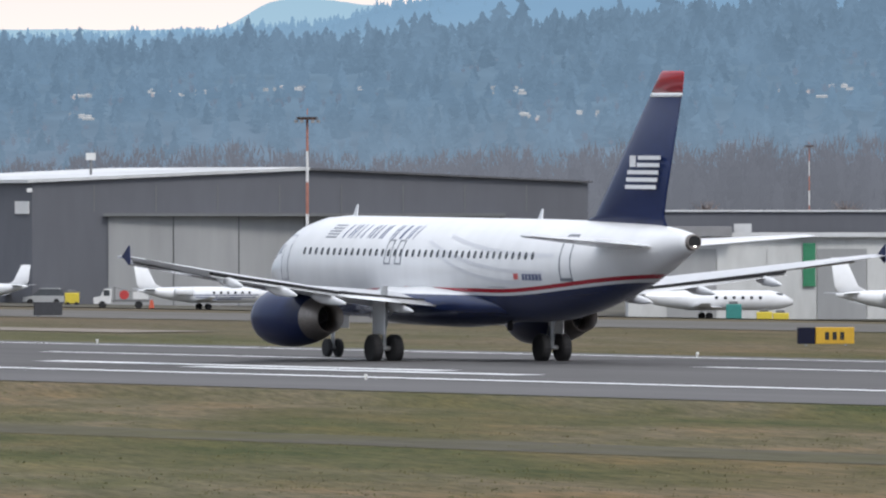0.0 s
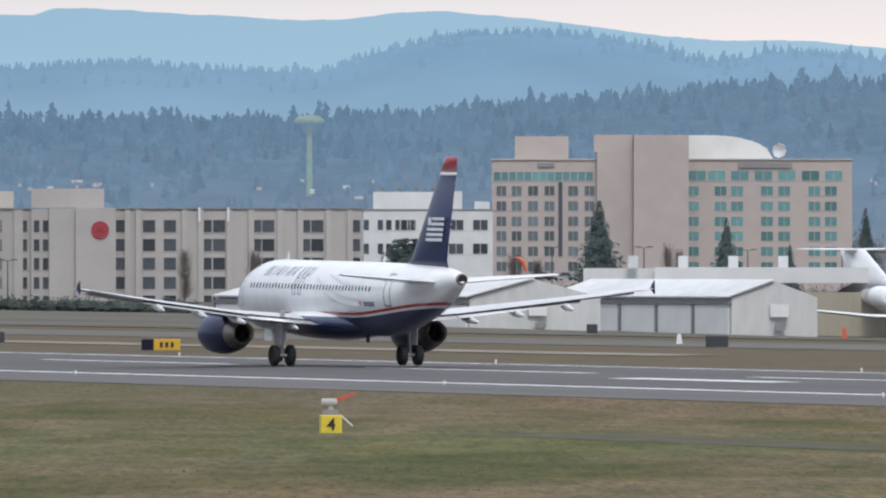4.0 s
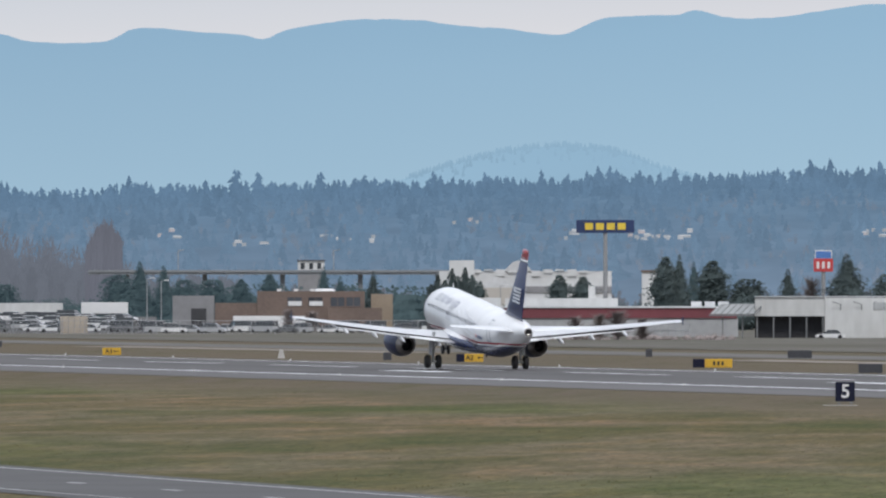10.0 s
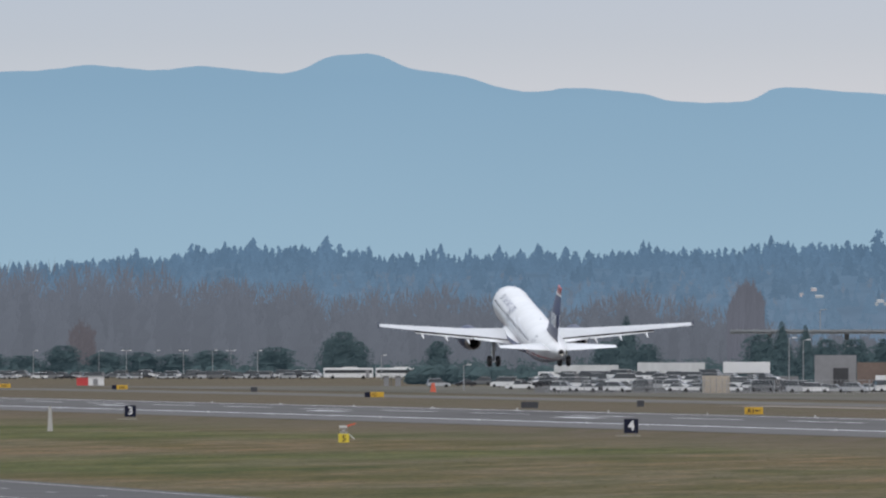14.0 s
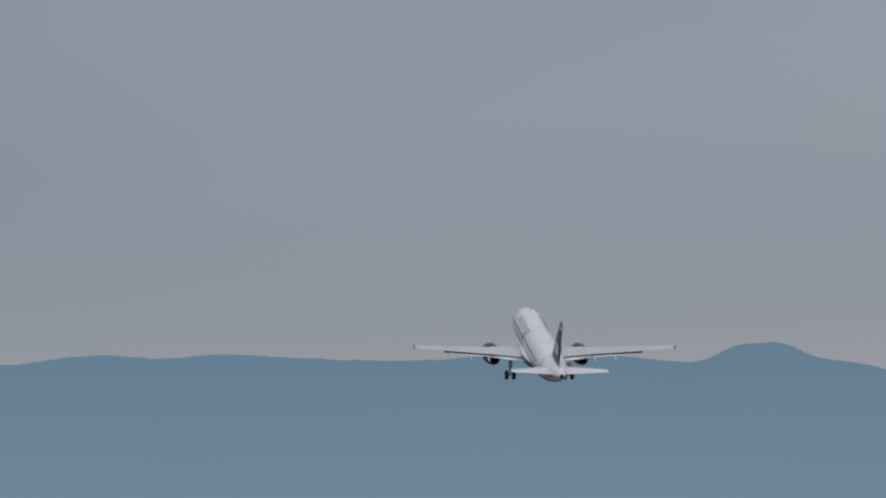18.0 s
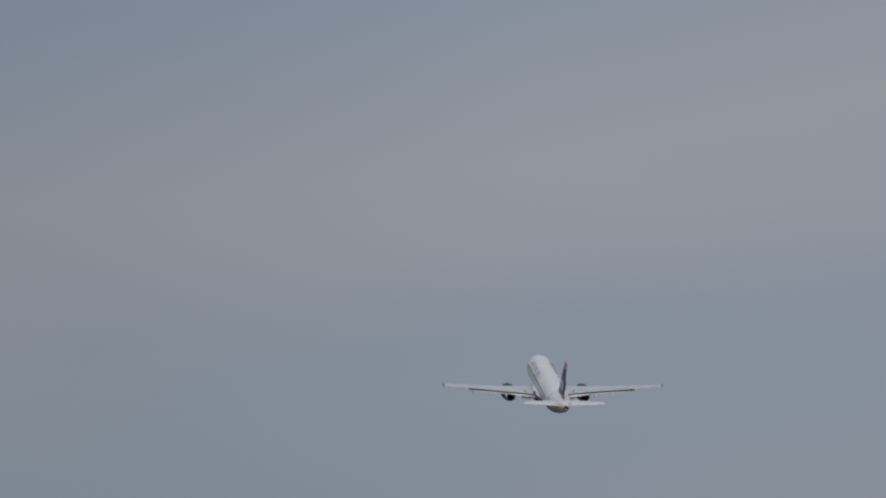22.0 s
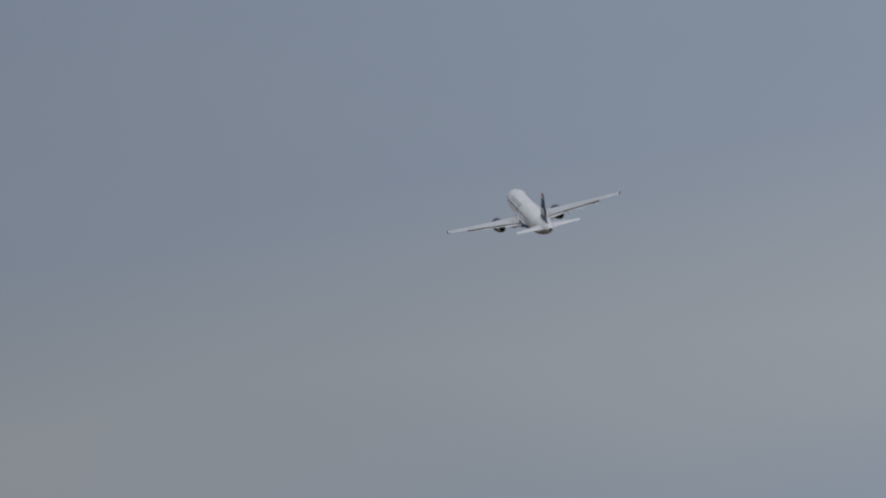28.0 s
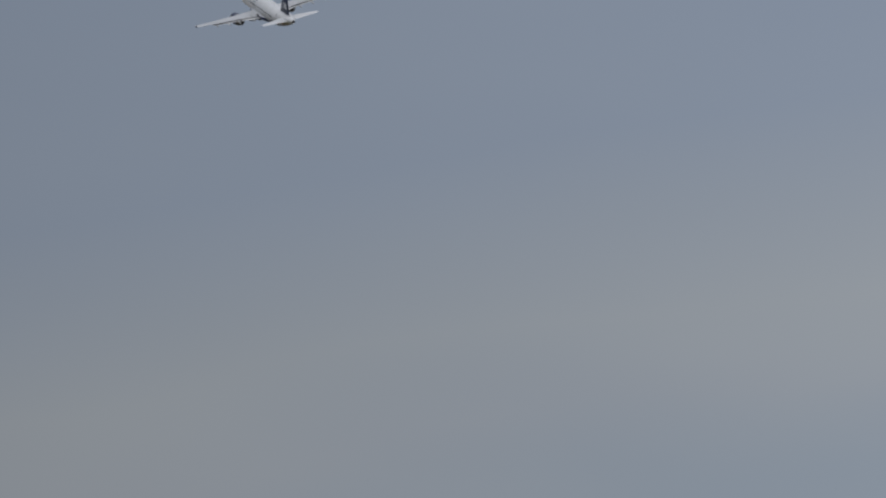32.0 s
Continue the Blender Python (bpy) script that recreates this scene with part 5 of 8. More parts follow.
def hotel_beige():
    """The ten-storey airport hotel: two wings, a plain tower, white vaulted roof."""
    D = 2650
    k = D / 23891.5
    t = thing("hotel", lot(19.204, D, 0, z=-2.3), "tall pinkish-beige hotel with teal windows and white vaulted roof", "hotel")
    up = 27.2
    x = lambda p: (p - 204) * k
    part("wall", boxes((x(204), 0, 0, x(390), 18, up)), TANWALL, t, "beige left wing")
    part("wall", boxes((x(552), 0, 0, x(842), 18, up)), TANWALL, t, "beige right wing")
    part("tower", boxes((x(455), -4, 0, x(552), 18, up + 4.9)), TANWALL, t, "plain beige tower")
    part("tower_flank", boxes((x(390), -1.6, 0, x(454.9), 18, up + 5.0 - 3.4)), TANWALL, t)
    part("tower_top", boxes((x(385), 2, up + 1.61, x(454), 16, up + 5.0)), TANWALL, t)
    part("penthouse", boxes((x(245), 5, up, x(340), 15, up + 4.7)), TANWALL, t)
    for q0, q1 in ((203, 389), (553, 843)):
        part("roof_edge", boxes((x(q0), -.3, up, x(q1), 18, up + .25)), CREAMWALL, t)
    pts = [(x(552), up + .3), (x(552), up + 4.9)] + [(x(552) + (x(702) - x(552)) * s, up + .3 + 4.6 * math.sqrt(max(0, 1 - max(0, (s - .3) / .7) ** 2))) for s in (.3, .45, .6, .75, .85, .93, 1.0)]
    bm = prism(pts, 12)
    bmesh.ops.translate(bm, verts=bm.verts, vec=(0, 3, 0))
    part("vaulted_roof", bm, SIGNWHITE, t, "white curved roof")
    bm = bmesh.new()
    loft(bm, [[(r * math.cos(a * .7854), q, r * math.sin(a * .7854)) for a in range(8)] for q, r in ((0, .15), (-.25, .9), (-.7, 1.45), (-.6, 1.5), (0, .3))])
    part("roof_dish", bm, ROOFWHITE, t, "white satellite dish", at=pose(x(716), 6, up + 1.9, 0, 0, -25))
    part("dish_mount", tubes(((x(716), 6.4, up), (x(716), 6.1, up + 2), .12)), TRIMGREY, t)
    part("roof_mast", tubes(((x(405), 8, up + 5), (x(405), 8, up + 8), .08)), TRIMGREY, t)
    part("wall_sign", boxes((x(640), -.3, up - 1.6, x(735), -.05, up - .5)), GREYBLOCK, t, "row of small dark sign bars")
    part("wall_sign", boxes((x(285), -.3, up - 1.4, x(315), -.05, up - .6)), GREYBLOCK, t)
    rows = [26.9 - (y - 265) * k - .9 for y in (317, 344, 371, 397, 424, 451)]
    small = window_mesh("window", 1.9, 1.85, mat("blue_grey_window_glass", (0.15, 0.19, 0.21), 0.15, var=.25, scale=.25, obj_random=.4), TANWALL)
    topw = window_mesh("window", 1.35, 1.7, TEAL, CREAMWALL, 0)
    windows(t, topw, [x(213.5 + i * 13.6) for i in range(13)], [26.9 - (299 - 265) * k])
    windows(t, small, [x(p) for p in (221, 248, 277, 306, 348, 377)], rows)
    wide = window_mesh("window", 3.4, 1.9, TEAL, CREAMWALL)
    windows(t, wide, [x(p) for p in (567, 602, 643, 684.5, 726, 768, 809)], [26.9 - (298.5 - 265) * k])
    mid = window_mesh("window", 2.3, 1.8, TEAL, CREAMWALL)
    windows(t, mid, [x(p) for p in (560, 609, 638, 691, 721.5, 775, 804)], rows)
    part("stair_slot", boxes((x(322), -.2, rows[4], x(329), .1, rows[0] + 2.6)), PANE, t)


def office_white():
    D = 2500
    k = D / 23891.5
    t = thing("office_building", lot(18.70, D, 0, z=-1.8), "white office block with dark ribbon windows", "building")
    x = lambda p: (p - 317) * k
    up = 16.4
    part("wall", boxes((x(300), 0, 0, x(529), 16, up)), WHITEWALL, t, "white painted wall")
    part("upper_floor", boxes((x(317), 4, up, x(455), 14, up + 3.4), (x(455), 3, up, x(475), 8, up + 3.5), (x(497), 3, up, x(524), 8, up + 1.6)), WHITEWALL, t)
    part("roof_edge", boxes((x(299), -.2, up, x(530), 3.9, up + .2)), GREYBLOCK, t)
    wn = window_mesh("window", 2.7, 1.9, PANE, WHITEWALL)
    windows(t, wn, [x(p) for p in (421, 464, 507, 378)], [up - (y - 362) * k - 1 for y in (388, 430)])
    nn = window_mesh("window", 1.0, 1.9, PANE, WHITEWALL, 0)
    windows(t, nn, [x(p) for p in (305, 330, 345, 361, 388)], [up - (y - 362) * k - 1 for y in (388, 430)])
    for i in range(4):
        part("roof_vent", boxes((x(330 + i * 30), 5, up + 3.41, x(330 + i * 30) + .8, 6, up + 4.1)), TRIMGREY, t)


def hotel_sandy():
    """The long sandy hotel with a plain tower and a round red sign."""
    D = 2170
    k = D / 23891.5
    t = thing("hotel", lot(16.601, D, 0, z=-1.2), "long sandy six-storey hotel with round red sign", "hotel")
    x = lambda p: (p - 770) * k
    up = 14.9
    part("wall", boxes((x(770), 0, 0, x(1040), 16, up)), HOTELWALL, t, "sandy left wing")
    part("wall", boxes((x(1190), 0, 0, x(1627), 16, up)), HOTELWALL, t, "sandy right wing")
    part("tower", boxes((x(1040.2), -.8, 0, x(1072), 16, up), (x(1072), -1.6, 0, x(1119), 16, up + .1), (x(1119), -2.6, 0, x(1189.8), 16, up + .2)), HOTELWALL, t, "plain sandy tower")
    part("penthouse", boxes((x(1041), 2, up + .21, x(1170), 12, up + 3.3)), HOTELWALL, t)
    part("penthouse", boxes((x(914), 4, up, x(1010), 14, up + 2.9)), CREAMWALL, t, "pale rooftop plant room")
    part("roof_edge", boxes((x(769), -.3, up, x(1040), 1.9, up + .2), (x(1190.3), -.3, up, x(1628), 16, up + .2)), GREYBLOCK, t)
    part("roof_edge", boxes((x(806), 5, up, x(870), 14, up + 1.4)), CREAMWALL, t)
    for i, p in enumerate((1125, 1140, 1155)):
        part("roof_unit", boxes((x(p), 3, up + 3.31, x(p) + .7, 4.5, up + 3.5)), GREYBLOCK, t)
    for p in (795, 838, 880, 925, 970, 1010):
        part("wall_pier", boxes((x(p), -.5, 0, x(p + 16), -.02, up - .1)), HOTELWALL, t)
    for p in (1206, 1225, 1307, 1336, 1386, 1425, 1476, 1512, 1562, 1600):
        part("wall_pier", boxes((x(p), -.45, 0, x(p + 10), -.02, up - .1)), HOTELWALL, t)
    for p in (1336, 1387):
        part("downpipe", boxes((x(p), -.7, up - 2, x(p) + .35, -.46, up + .25)), SIGNWHITE, t)
    bm = tubes(((0, 0, 0), (0, -.2, 0), 1.42), n=28)
    part("round_sign", bm, mat("deep_red_sign", (0.32, 0.04, 0.055), .5, var=.06), t, "round red sign", at=pose(x(1162), -2.65, up - (432 - 395) * k))
    part("sign_bar", boxes((-.55, -.3, -.3, .55, -.2, .3)), mat("dark_red_mark", (0.30, 0.03, 0.03), .5), t, at=pose(x(1162), -2.65, up - (432 - 395) * k))
    rows = [up - (y - 395) * k - .95 for y in (425.5, 459, 492, 526, 559)]
    big = window_mesh("window", 1.95, 1.95, PANE, HOTELWALL, 0)
    windows(t, big, [x(p) for p in (1196, 1249, 1286, 1349, 1373, 1437, 1460, 1524, 1547, 1612)], rows)
    slim = window_mesh("window", 0.95, 1.9, PANE, HOTELWALL, 0)
    windows(t, slim, [x(p) for p in (780, 821, 862, 903, 912, 954, 964, 983, 1028)], rows)
    slim2 = window_mesh("window", 0.9, 1.9, PANE, HOTELWALL, 0)
    windows(t, slim2, [x(p) for p in (1050, 1066)], rows, -.8)
    # cream block with slate mansard beside it
    t2 = thing("hotel", lot(16.020, D, 0, z=-.9), "cream corner block with dark slate mansard roof", "building")
    x = lambda p: (p - 528) * k
    up = 10.9
    part("wall", boxes((0, 0, 0, x(768), 16, up)), CREAMWALL, t2, "cream stucco walls")
    bm = bmesh.new()
    loft(bm, [[(-.4, -.4, up), (x(668), -.4, up), (x(668), 14, up), (-.4, 14, up)], [(.9, 2, up + 1.8), (x(666), 2, up + 1.8), (x(666), 12, up + 1.8), (.9, 12, up + 1.8)]])
    part("mansard_roof", bm, DARKROOF, t2, "dark slate mansard")
    part("stair_block", boxes((x(670), -.4, up, x(768), 12, up + 2.7)), CREAMWALL, t2)
    part("cornice", boxes((-.3, -.55, up - .5, x(769), -.02, up - .25)), CREAMWALL, t2)
    for i in range(2):
        part("roof_stack", boxes((x(555) + i * 12, 6, up + 1.8, x(555) + i * 12 + .5, 6.5, up + 3.6)), TRIMGREY, t2)
    win = window_mesh("window", 0.95, 2.0, PANE, CREAMWALL, 0)
    windows(t2, win, [x(p) for p in (548, 571, 583, 607, 618, 640, 764)], [up - (y - 435) * k - 1 for y in (464, 496, 527)])
    part("flank_window", boxes((x(752), -.1, 2.2, x(766), .05, 5.6)), PANE, t2)


def hangar_arched():
    """The old arched hangar with a long white roof and a flat annexe."""
    D = 2010
    t = thing("hangar", lot(14.61, D, 35, z=-.1), "old arched hangar with long white roof and grey gable", "hangar")
    L, S, e, r = 49.0, 41.0, 5.75, 8.9
    arch = lambda s: e + (r - e) * (1 - (2 * s - 1) ** 2)
    n = 14
    prof = [(S * i / n, arch(i / n)) for i in range(n + 1)]
    bm = bmesh.new()
    loft(bm, [[(0, a, b) for a, b in [(0, 0)] + prof + [(S, 0)]], [(L, a, b) for a, b in [(0, 0)] + prof + [(S, 0)]]])
    part("wall", bm, PALEWALL, t, "weathered white walls")
    bm = bmesh.new()
    loft(bm, [[(x, a - (.5 if i == 0 else 0), b + u) for i, (a, b) in enumerate(prof)] + [(x, a, b + u + .25) for a, b in prof[::-1]] for x, u in ((-.6, .02), (L * .82, .02), (L + .4, -.3))])
    part("roof", bm, ROOFWHITE, t, "long white curved roof")
    bm = bmesh.new()
    loft(bm, [[(-.9, a, b + .05) for a, b in prof] + [(-.9, a, b - .45) for a, b in prof[::-1]], [(-.6, a, b + .3) for a, b in prof] + [(-.6, a, b - .45) for a, b in prof[::-1]]])
    part("arch_trim", bm, SIGNWHITE, t, "white arch edge")
    for i in range(4):
        part("roof_vent", boxes((5 + i * 11, 4, arch(.1) + .2, 8 + i * 11, 6, arch(.12) + .55)), ROOFWHITE, t)
    gm = mat("grey_gable_glazing", (0.40, 0.44, 0.425), 0.4, var=0.1, scale=0.5)
    for i in range(2, n - 1):
        a0, a1 = prof[i], prof[i + 1]
        bm = bmesh.new()
        loft(bm, [[(-.35, a0[0] + .1, e + .2), (-.35, a1[0] - .1, e + .2), (-.35, a1[0] - .1, a1[1] - .3), (-.35, a0[0] + .1, a0[1] - .3)], [(-.05, a0[0] + .1, e + .2), (-.05, a1[0] - .1, e + .2), (-.05, a1[0] - .1, a1[1] - .3), (-.05, a0[0] + .1, a0[1] - .3)]])
        part("gable_panel", bm, gm, t)
    part("canopy", boxes((-3, -.2, 4.3, -.06, S, 5.5)), PALEWALL, t, "flat band over the doors")
    # dim panels before the wall: the doorways' inner shade is in their colour
    for y0, y1 in ((5.2, 7.7), (7.9, 10.8), (11.1, 13.7), (17.2, 19.9), (34.6, 36.9)):
        part("doorway", boxes((-.4, y0, 0, -.05, y1, 4.2)), mat("dim_doorway_shade", (.085, .082, .09), .9, var=.1), t, "doorway, its inner shade painted as a dark panel")
    for i in range(15):
        part("band_panel", boxes((-3.08, .3 + i * 2.7, 4.42, -3.01, 2.75 + i * 2.7, 5.4)), PALEWALL, t)
        part("band_seam", boxes((-3.05, 2.8 + i * 2.7, 4.35, -3.005, 2.95 + i * 2.7, 5.45)), GREYBLOCK, t)
    part("gable_ledge", boxes((-.7, 18.6, 7.05, -.36, 22.4, 7.25)), SIGNWHITE, t, "white ledge on the gable glazing")
    for i in range(6):
        part("band_lamp", tubes(((-3.1, 3 + i * 6.6, 5.5), (-3.1, 3 + i * 6.6, 6.6), .07), ((-3.1, 3 + i * 6.6, 6.6), (-4.4, 3 + i * 6.6, 6.9), .07), n=5), TRIMGREY, t)
    for i in range(9):
        part("pilaster", boxes((3 + i * 5.3, -.25, 0, 3.5 + i * 5.3, -.02, e - .3)), PALEWALL, t)
    part("small_window", boxes((15, -.1, 3.2, 15.5, .02, 3.8)), SHADOWED, t)
    # flat annexe
    t2 = thing("annexe", lot(13.38, 2050, 0, z=-.1), "flat pale annexe with open bay, its inner shade painted dark", "building")
    part("wall", boxes((10.6, 0, 0, 22.5, 14, 6.2)), PALEWALL, t2, "pale rendered wall")
    part("upper_wall", boxes((0, .5, 3.4, 10.58, 14, 6.3)), PALEWALL, t2, "stained pale fascia")
    part("open_bay", boxes((0, 3, 0, 10.58, 14, 3.38)), SHADOWED, t2, "open bay, its inner shade painted dark")
    for i in range(5):
        part("bay_post", boxes((.2 + i * 2.5, .5, 0, .45 + i * 2.5, .8, 3.39)), TRIMGREY, t2)
    for i in range(7):
        part("awning_strut", tubes(((-6.2 + i * 1.0, -1.05, 3.75), (-4.7 + i * 1.0, .95, 5.25), .1), n=5), TRIMGREY, t2)
    bm = bmesh.new()
    loft(bm, [[(x0, y, z), (x1, y, z), (x1, y, z - .1), (x0, y, z - .1)] for x0, x1, y, z in ((-6.8, -.03, -1, 3.8), (-5.2, -.03, 1, 5.3))])
    part("awning_sheet", bm, mat("grey_translucent_sheet", (.30, .31, .31), .5, var=.15), t2, "sloped grey corrugated sheet")
    for i in range(13):
        part("fascia_rib", boxes((.15 + i * .8, .36, 3.5, .32 + i * .8, .49, 6.2)), PALEWALL, t2)
    part("fascia_cap", boxes((-.1, .2, 6.31, 22.6, 14, 6.45)), ROOFWHITE, t2)
    for i in range(3):
        x = 13 + i * 3.2
        part("wall_lamp", tubes(((x, -.1, 4.4), (x, -.5, 5.2), .07), ((x, -.5, 5.2), (x - 1.3, -.9, 5.6), .07), n=5), TRIMGREY, t2)
    part("awning_roof", boxes((-7, -1, 3.4, -.02, 6, 3.65)), TRIMGREY, t2)
    for q in (-5, -2):
        part("awning_post", boxes((q, 0, 0, q + .2, .2, 3.39)), TRIMGREY, t2)


def maroon_store():
    D = 2110
    k = D / 23891.5
    t = thing("warehouse", lot(12.296, D, 0, z=-.1), "long low white warehouse with maroon fascia", "building")
    x = lambda p: (p - 560) * k
    part("wall", boxes((x(560), 0, 0, x(982), 18, 3.0)), mat("dulled_white_wall", (.38, .385, .39), .85, var=.1, scale=.3, second=(.29, .295, .30)), t, "dulled white wall")
    part("fascia", boxes((x(562), -.25, 3.01, x(980), 18, 4.6)), MAROON, t, "maroon fascia band")
    part("roof", boxes((x(559), -.5, 4.61, x(983), 18, 4.85)), ROOFWHITE, t, "white roof edge")
    part("end_block", boxes((x(484), 2, 0, x(562), 14, 6.2)), WHITEWALL, t, "white end block")
    part("parapet", boxes((x(570), 6, 4.86, x(770), 16, 6.1)), PALEWALL, t)
    part("chimney", boxes((x(718), 8, 6.1, x(730), 9.2, 8.0)), PALEWALL, t, "square white chimney")
    part("garage_bay", boxes((x(431), 0, 0, x(512), 10, 4.0)), SHADOWED, t, "garage bay, its inner shade painted dark")
    part("garage_roof", boxes((x(428), -.4, 4.01, x(514), 10, 4.5)), PALEWALL, t)
    for i in range(6):
        part("roof_rail", tubes(((x(446) + i * .75, -.2, 4.5), (x(446) + i * .75 + .7, -.2, 5.7), .06), n=5), SIGNWHITE, t)
    part("roof_rail", boxes((x(446), -.25, 5.7, x(446) + 4.6, -.1, 5.85)), SIGNWHITE, t)
    part("door_recess", boxes((x(524), 1.8, 0, x(546), 2.02, 3.6)), SHADOWED, t)
    for i in range(3):
        part("roof_unit", boxes((x(900 + i * 24), 4, 4.86, x(900 + i * 24) + 1.6, 6, 5.6)), ROOFWHITE, t)


def brick_offices():
    D = 2420
    k = D / 23891.5
    t = thing("office_building", lot(11.088, D, 0, z=-.1), "brown brick office with dark square windows", "building")
    x = lambda p: (p - 220) * k
    part("wall", boxes((x(295), 0, 0, x(485), 14, 7.3)), BRICK, t, "brown brick wall")
    part("low_wing", boxes((x(220), .5, 0, x(294.5), 12, 5.2)), BRICK, t, "low brick wing")
    part("low_wing", boxes((x(420), -4, 0, x(515), -.05, 4.3)), BRICK, t, "low brick wing")
    part("grey_wing", boxes((x(145), 1, 0, x(219), 12, 6.5)), GREYBLOCK, t, "grey block wing")
    wn = window_mesh("window", 2.5, 1.6, PANE, BRICK, 1)
    windows(t, wn, [x(p) for p in (361, 398, 437, 465)], [4.6])
    for q in (350, 387):
        part("blind", boxes((x(q), -.12, 4.7, x(q + 23.5), -.03, 5.5)), SIGNWHITE, t)
    part("loading_door", boxes((x(178), .8, 0, x(205), 1.02, 4.2)), SHADOWED, t, "dark loading door")
    for i in range(3):
        part("roof_light", boxes((x(330) + i * 3.0, 4, 7.3, x(330) + i * 3 + .8, 5, 7.7)), SIGNWHITE, t)
    part("roof_dome", tubes(((x(415), 5, 7.3), (x(415), 5, 7.75), 1.9, 1.5), n=14), SIGNWHITE, t)
    part("side_hut", boxes((x(497), 2, 0, x(535), 8, 6.8)), mat("tan_render", (0.30, 0.24, 0.18), .85), t, "tan stair hut")


for f in (hangar_grey, hangar_row, beige_works, hotel_beige, office_white, hotel_sandy, hangar_arched, maroon_store, brick_offices):
    f()
row_hangars(19.11, 1450, -2.5, 232, 460, 4.35, 6.3, "long weathered white row hangar with sliding doors")
row_hangars(20.222, 1470, -2.95, 152, 330, 4.7, 6.5, "white row hangar with blank gable end")


# ---- airfield signs and lights ----
BLACKSIGN = mat("black_sign_face", (0.008, 0.010, 0.028), 0.6, var=0.1, spec=.2)
YELLOWSIGN = mat("yellow_sign_face", (0.60, 0.36, 0.03), 0.5, var=0.08, scale=2)
DARKBACK = mat("dark_sign_back", (0.045, 0.047, 0.055), 0.7, var=0.15, scale=2)
INK = mat("black_sign_ink", (0.02, 0.02, 0.02), 0.6, var=0.1)
CONCRETE = mat("pale_concrete", (0.42, 0.41, 0.39), 0.9, var=0.12, scale=2)
ORANGE = mat("orange_red_paint", (0.55, 0.10, 0.05), 0.5, var=0.1)
YELLOWBOX = mat("bright_yellow_paint", (0.66, 0.52, 0.05), 0.5, var=0.1, scale=2)


def glyphs(text, height, depth=0.02):
    """Built-in letters as a mesh, upright in the x-z plane, centred."""
    c = bpy.data.curves.new("glyph", "FONT")
    c.body, c.size, c.extrude, c.align_x, c.align_y, c.offset = text, height * 1.38, depth, "CENTER", "CENTER", height * 0.02
    o = bpy.data.objects.new("glyph", c)
    me = bpy.data.meshes.new_from_object(o)
    bpy.data.objects.remove(o)
    me.transform(Matrix.Rotation(math.pi / 2, 4, "X"))
    return me


def lettered(parent, text, height, material, at):
    me = glyphs(text, height)
    me.materials.clear()
    me.materials.append(material)
    return part("numeral" if text.isdigit() else "letter", me, None, parent, at=at)


def distance_sign(n, x):
    y = -201.3
    t = thing("distance_sign", pose(x, y, ground_z(x, y), 0, 0, -90 - 3), "square black runway distance sign with white numeral %d on short legs" % n, "sign", group="runway distance signs")
    part("panel", boxes((-.61, -.12, .25, .61, .12, 1.47), bevel=.025), BLACKSIGN, t)
    lettered(t, str(n), 0.86, SIGNWHITE, pose(0, -.14, .86))
    for q in (-.4, .4):
        part("leg", boxes((q - .05, -.05, 0, q + .05, .05, .26)), BAREMETAL, t)
    part("pad", boxes((-1.35, -.3, -.1, .75, .3, .03)), CONCRETE, t, "pale concrete pad")


for n in (6, 5, 4, 3, 2):
    distance_sign(n, 517.1 + 304.8 * (6 - n))


def marker_box(bearing, dist, text):
    t = thing("marker_box", lot(bearing, dist, 4), "yellow numbered equipment box with red arm on top", "equipment", group="numbered equipment boxes")
    part("cabinet", boxes((-.41, -.4, .02, .41, .4, .74), bevel=.03), YELLOWBOX, t, "yellow cabinet")
    lettered(t, text, 0.48, INK, pose(0, -.42, .36))
    part("stand", boxes((-.3, -.2, .74, .3, .2, .95)), GREYBLOCK, t)
    part("head", tubes(((-.35, 0, 1.22), (.25, 0, 1.22), .17), ((0, 0, .95), (0, 0, 1.2), .12), n=10), CONCRETE, t, "grey tubular head")
    part("arm", loft(bmesh.new(), [[(.2, -.08, 1.24), (.2, .08, 1.24), (.2, .08, 1.40), (.2, -.08, 1.40)], [(.95, -.04, 1.50), (.95, .04, 1.50), (.95, .04, 1.60), (.95, -.04, 1.60)]]), ORANGE, t, "red slanting arm")
    part("brace", tubes(((.4, 0, .72), (.85, 0, .32), .035), n=5), SIGNWHITE, t)


marker_box(18.52, 522, "4")
marker_box(8.91, 1062, "5")


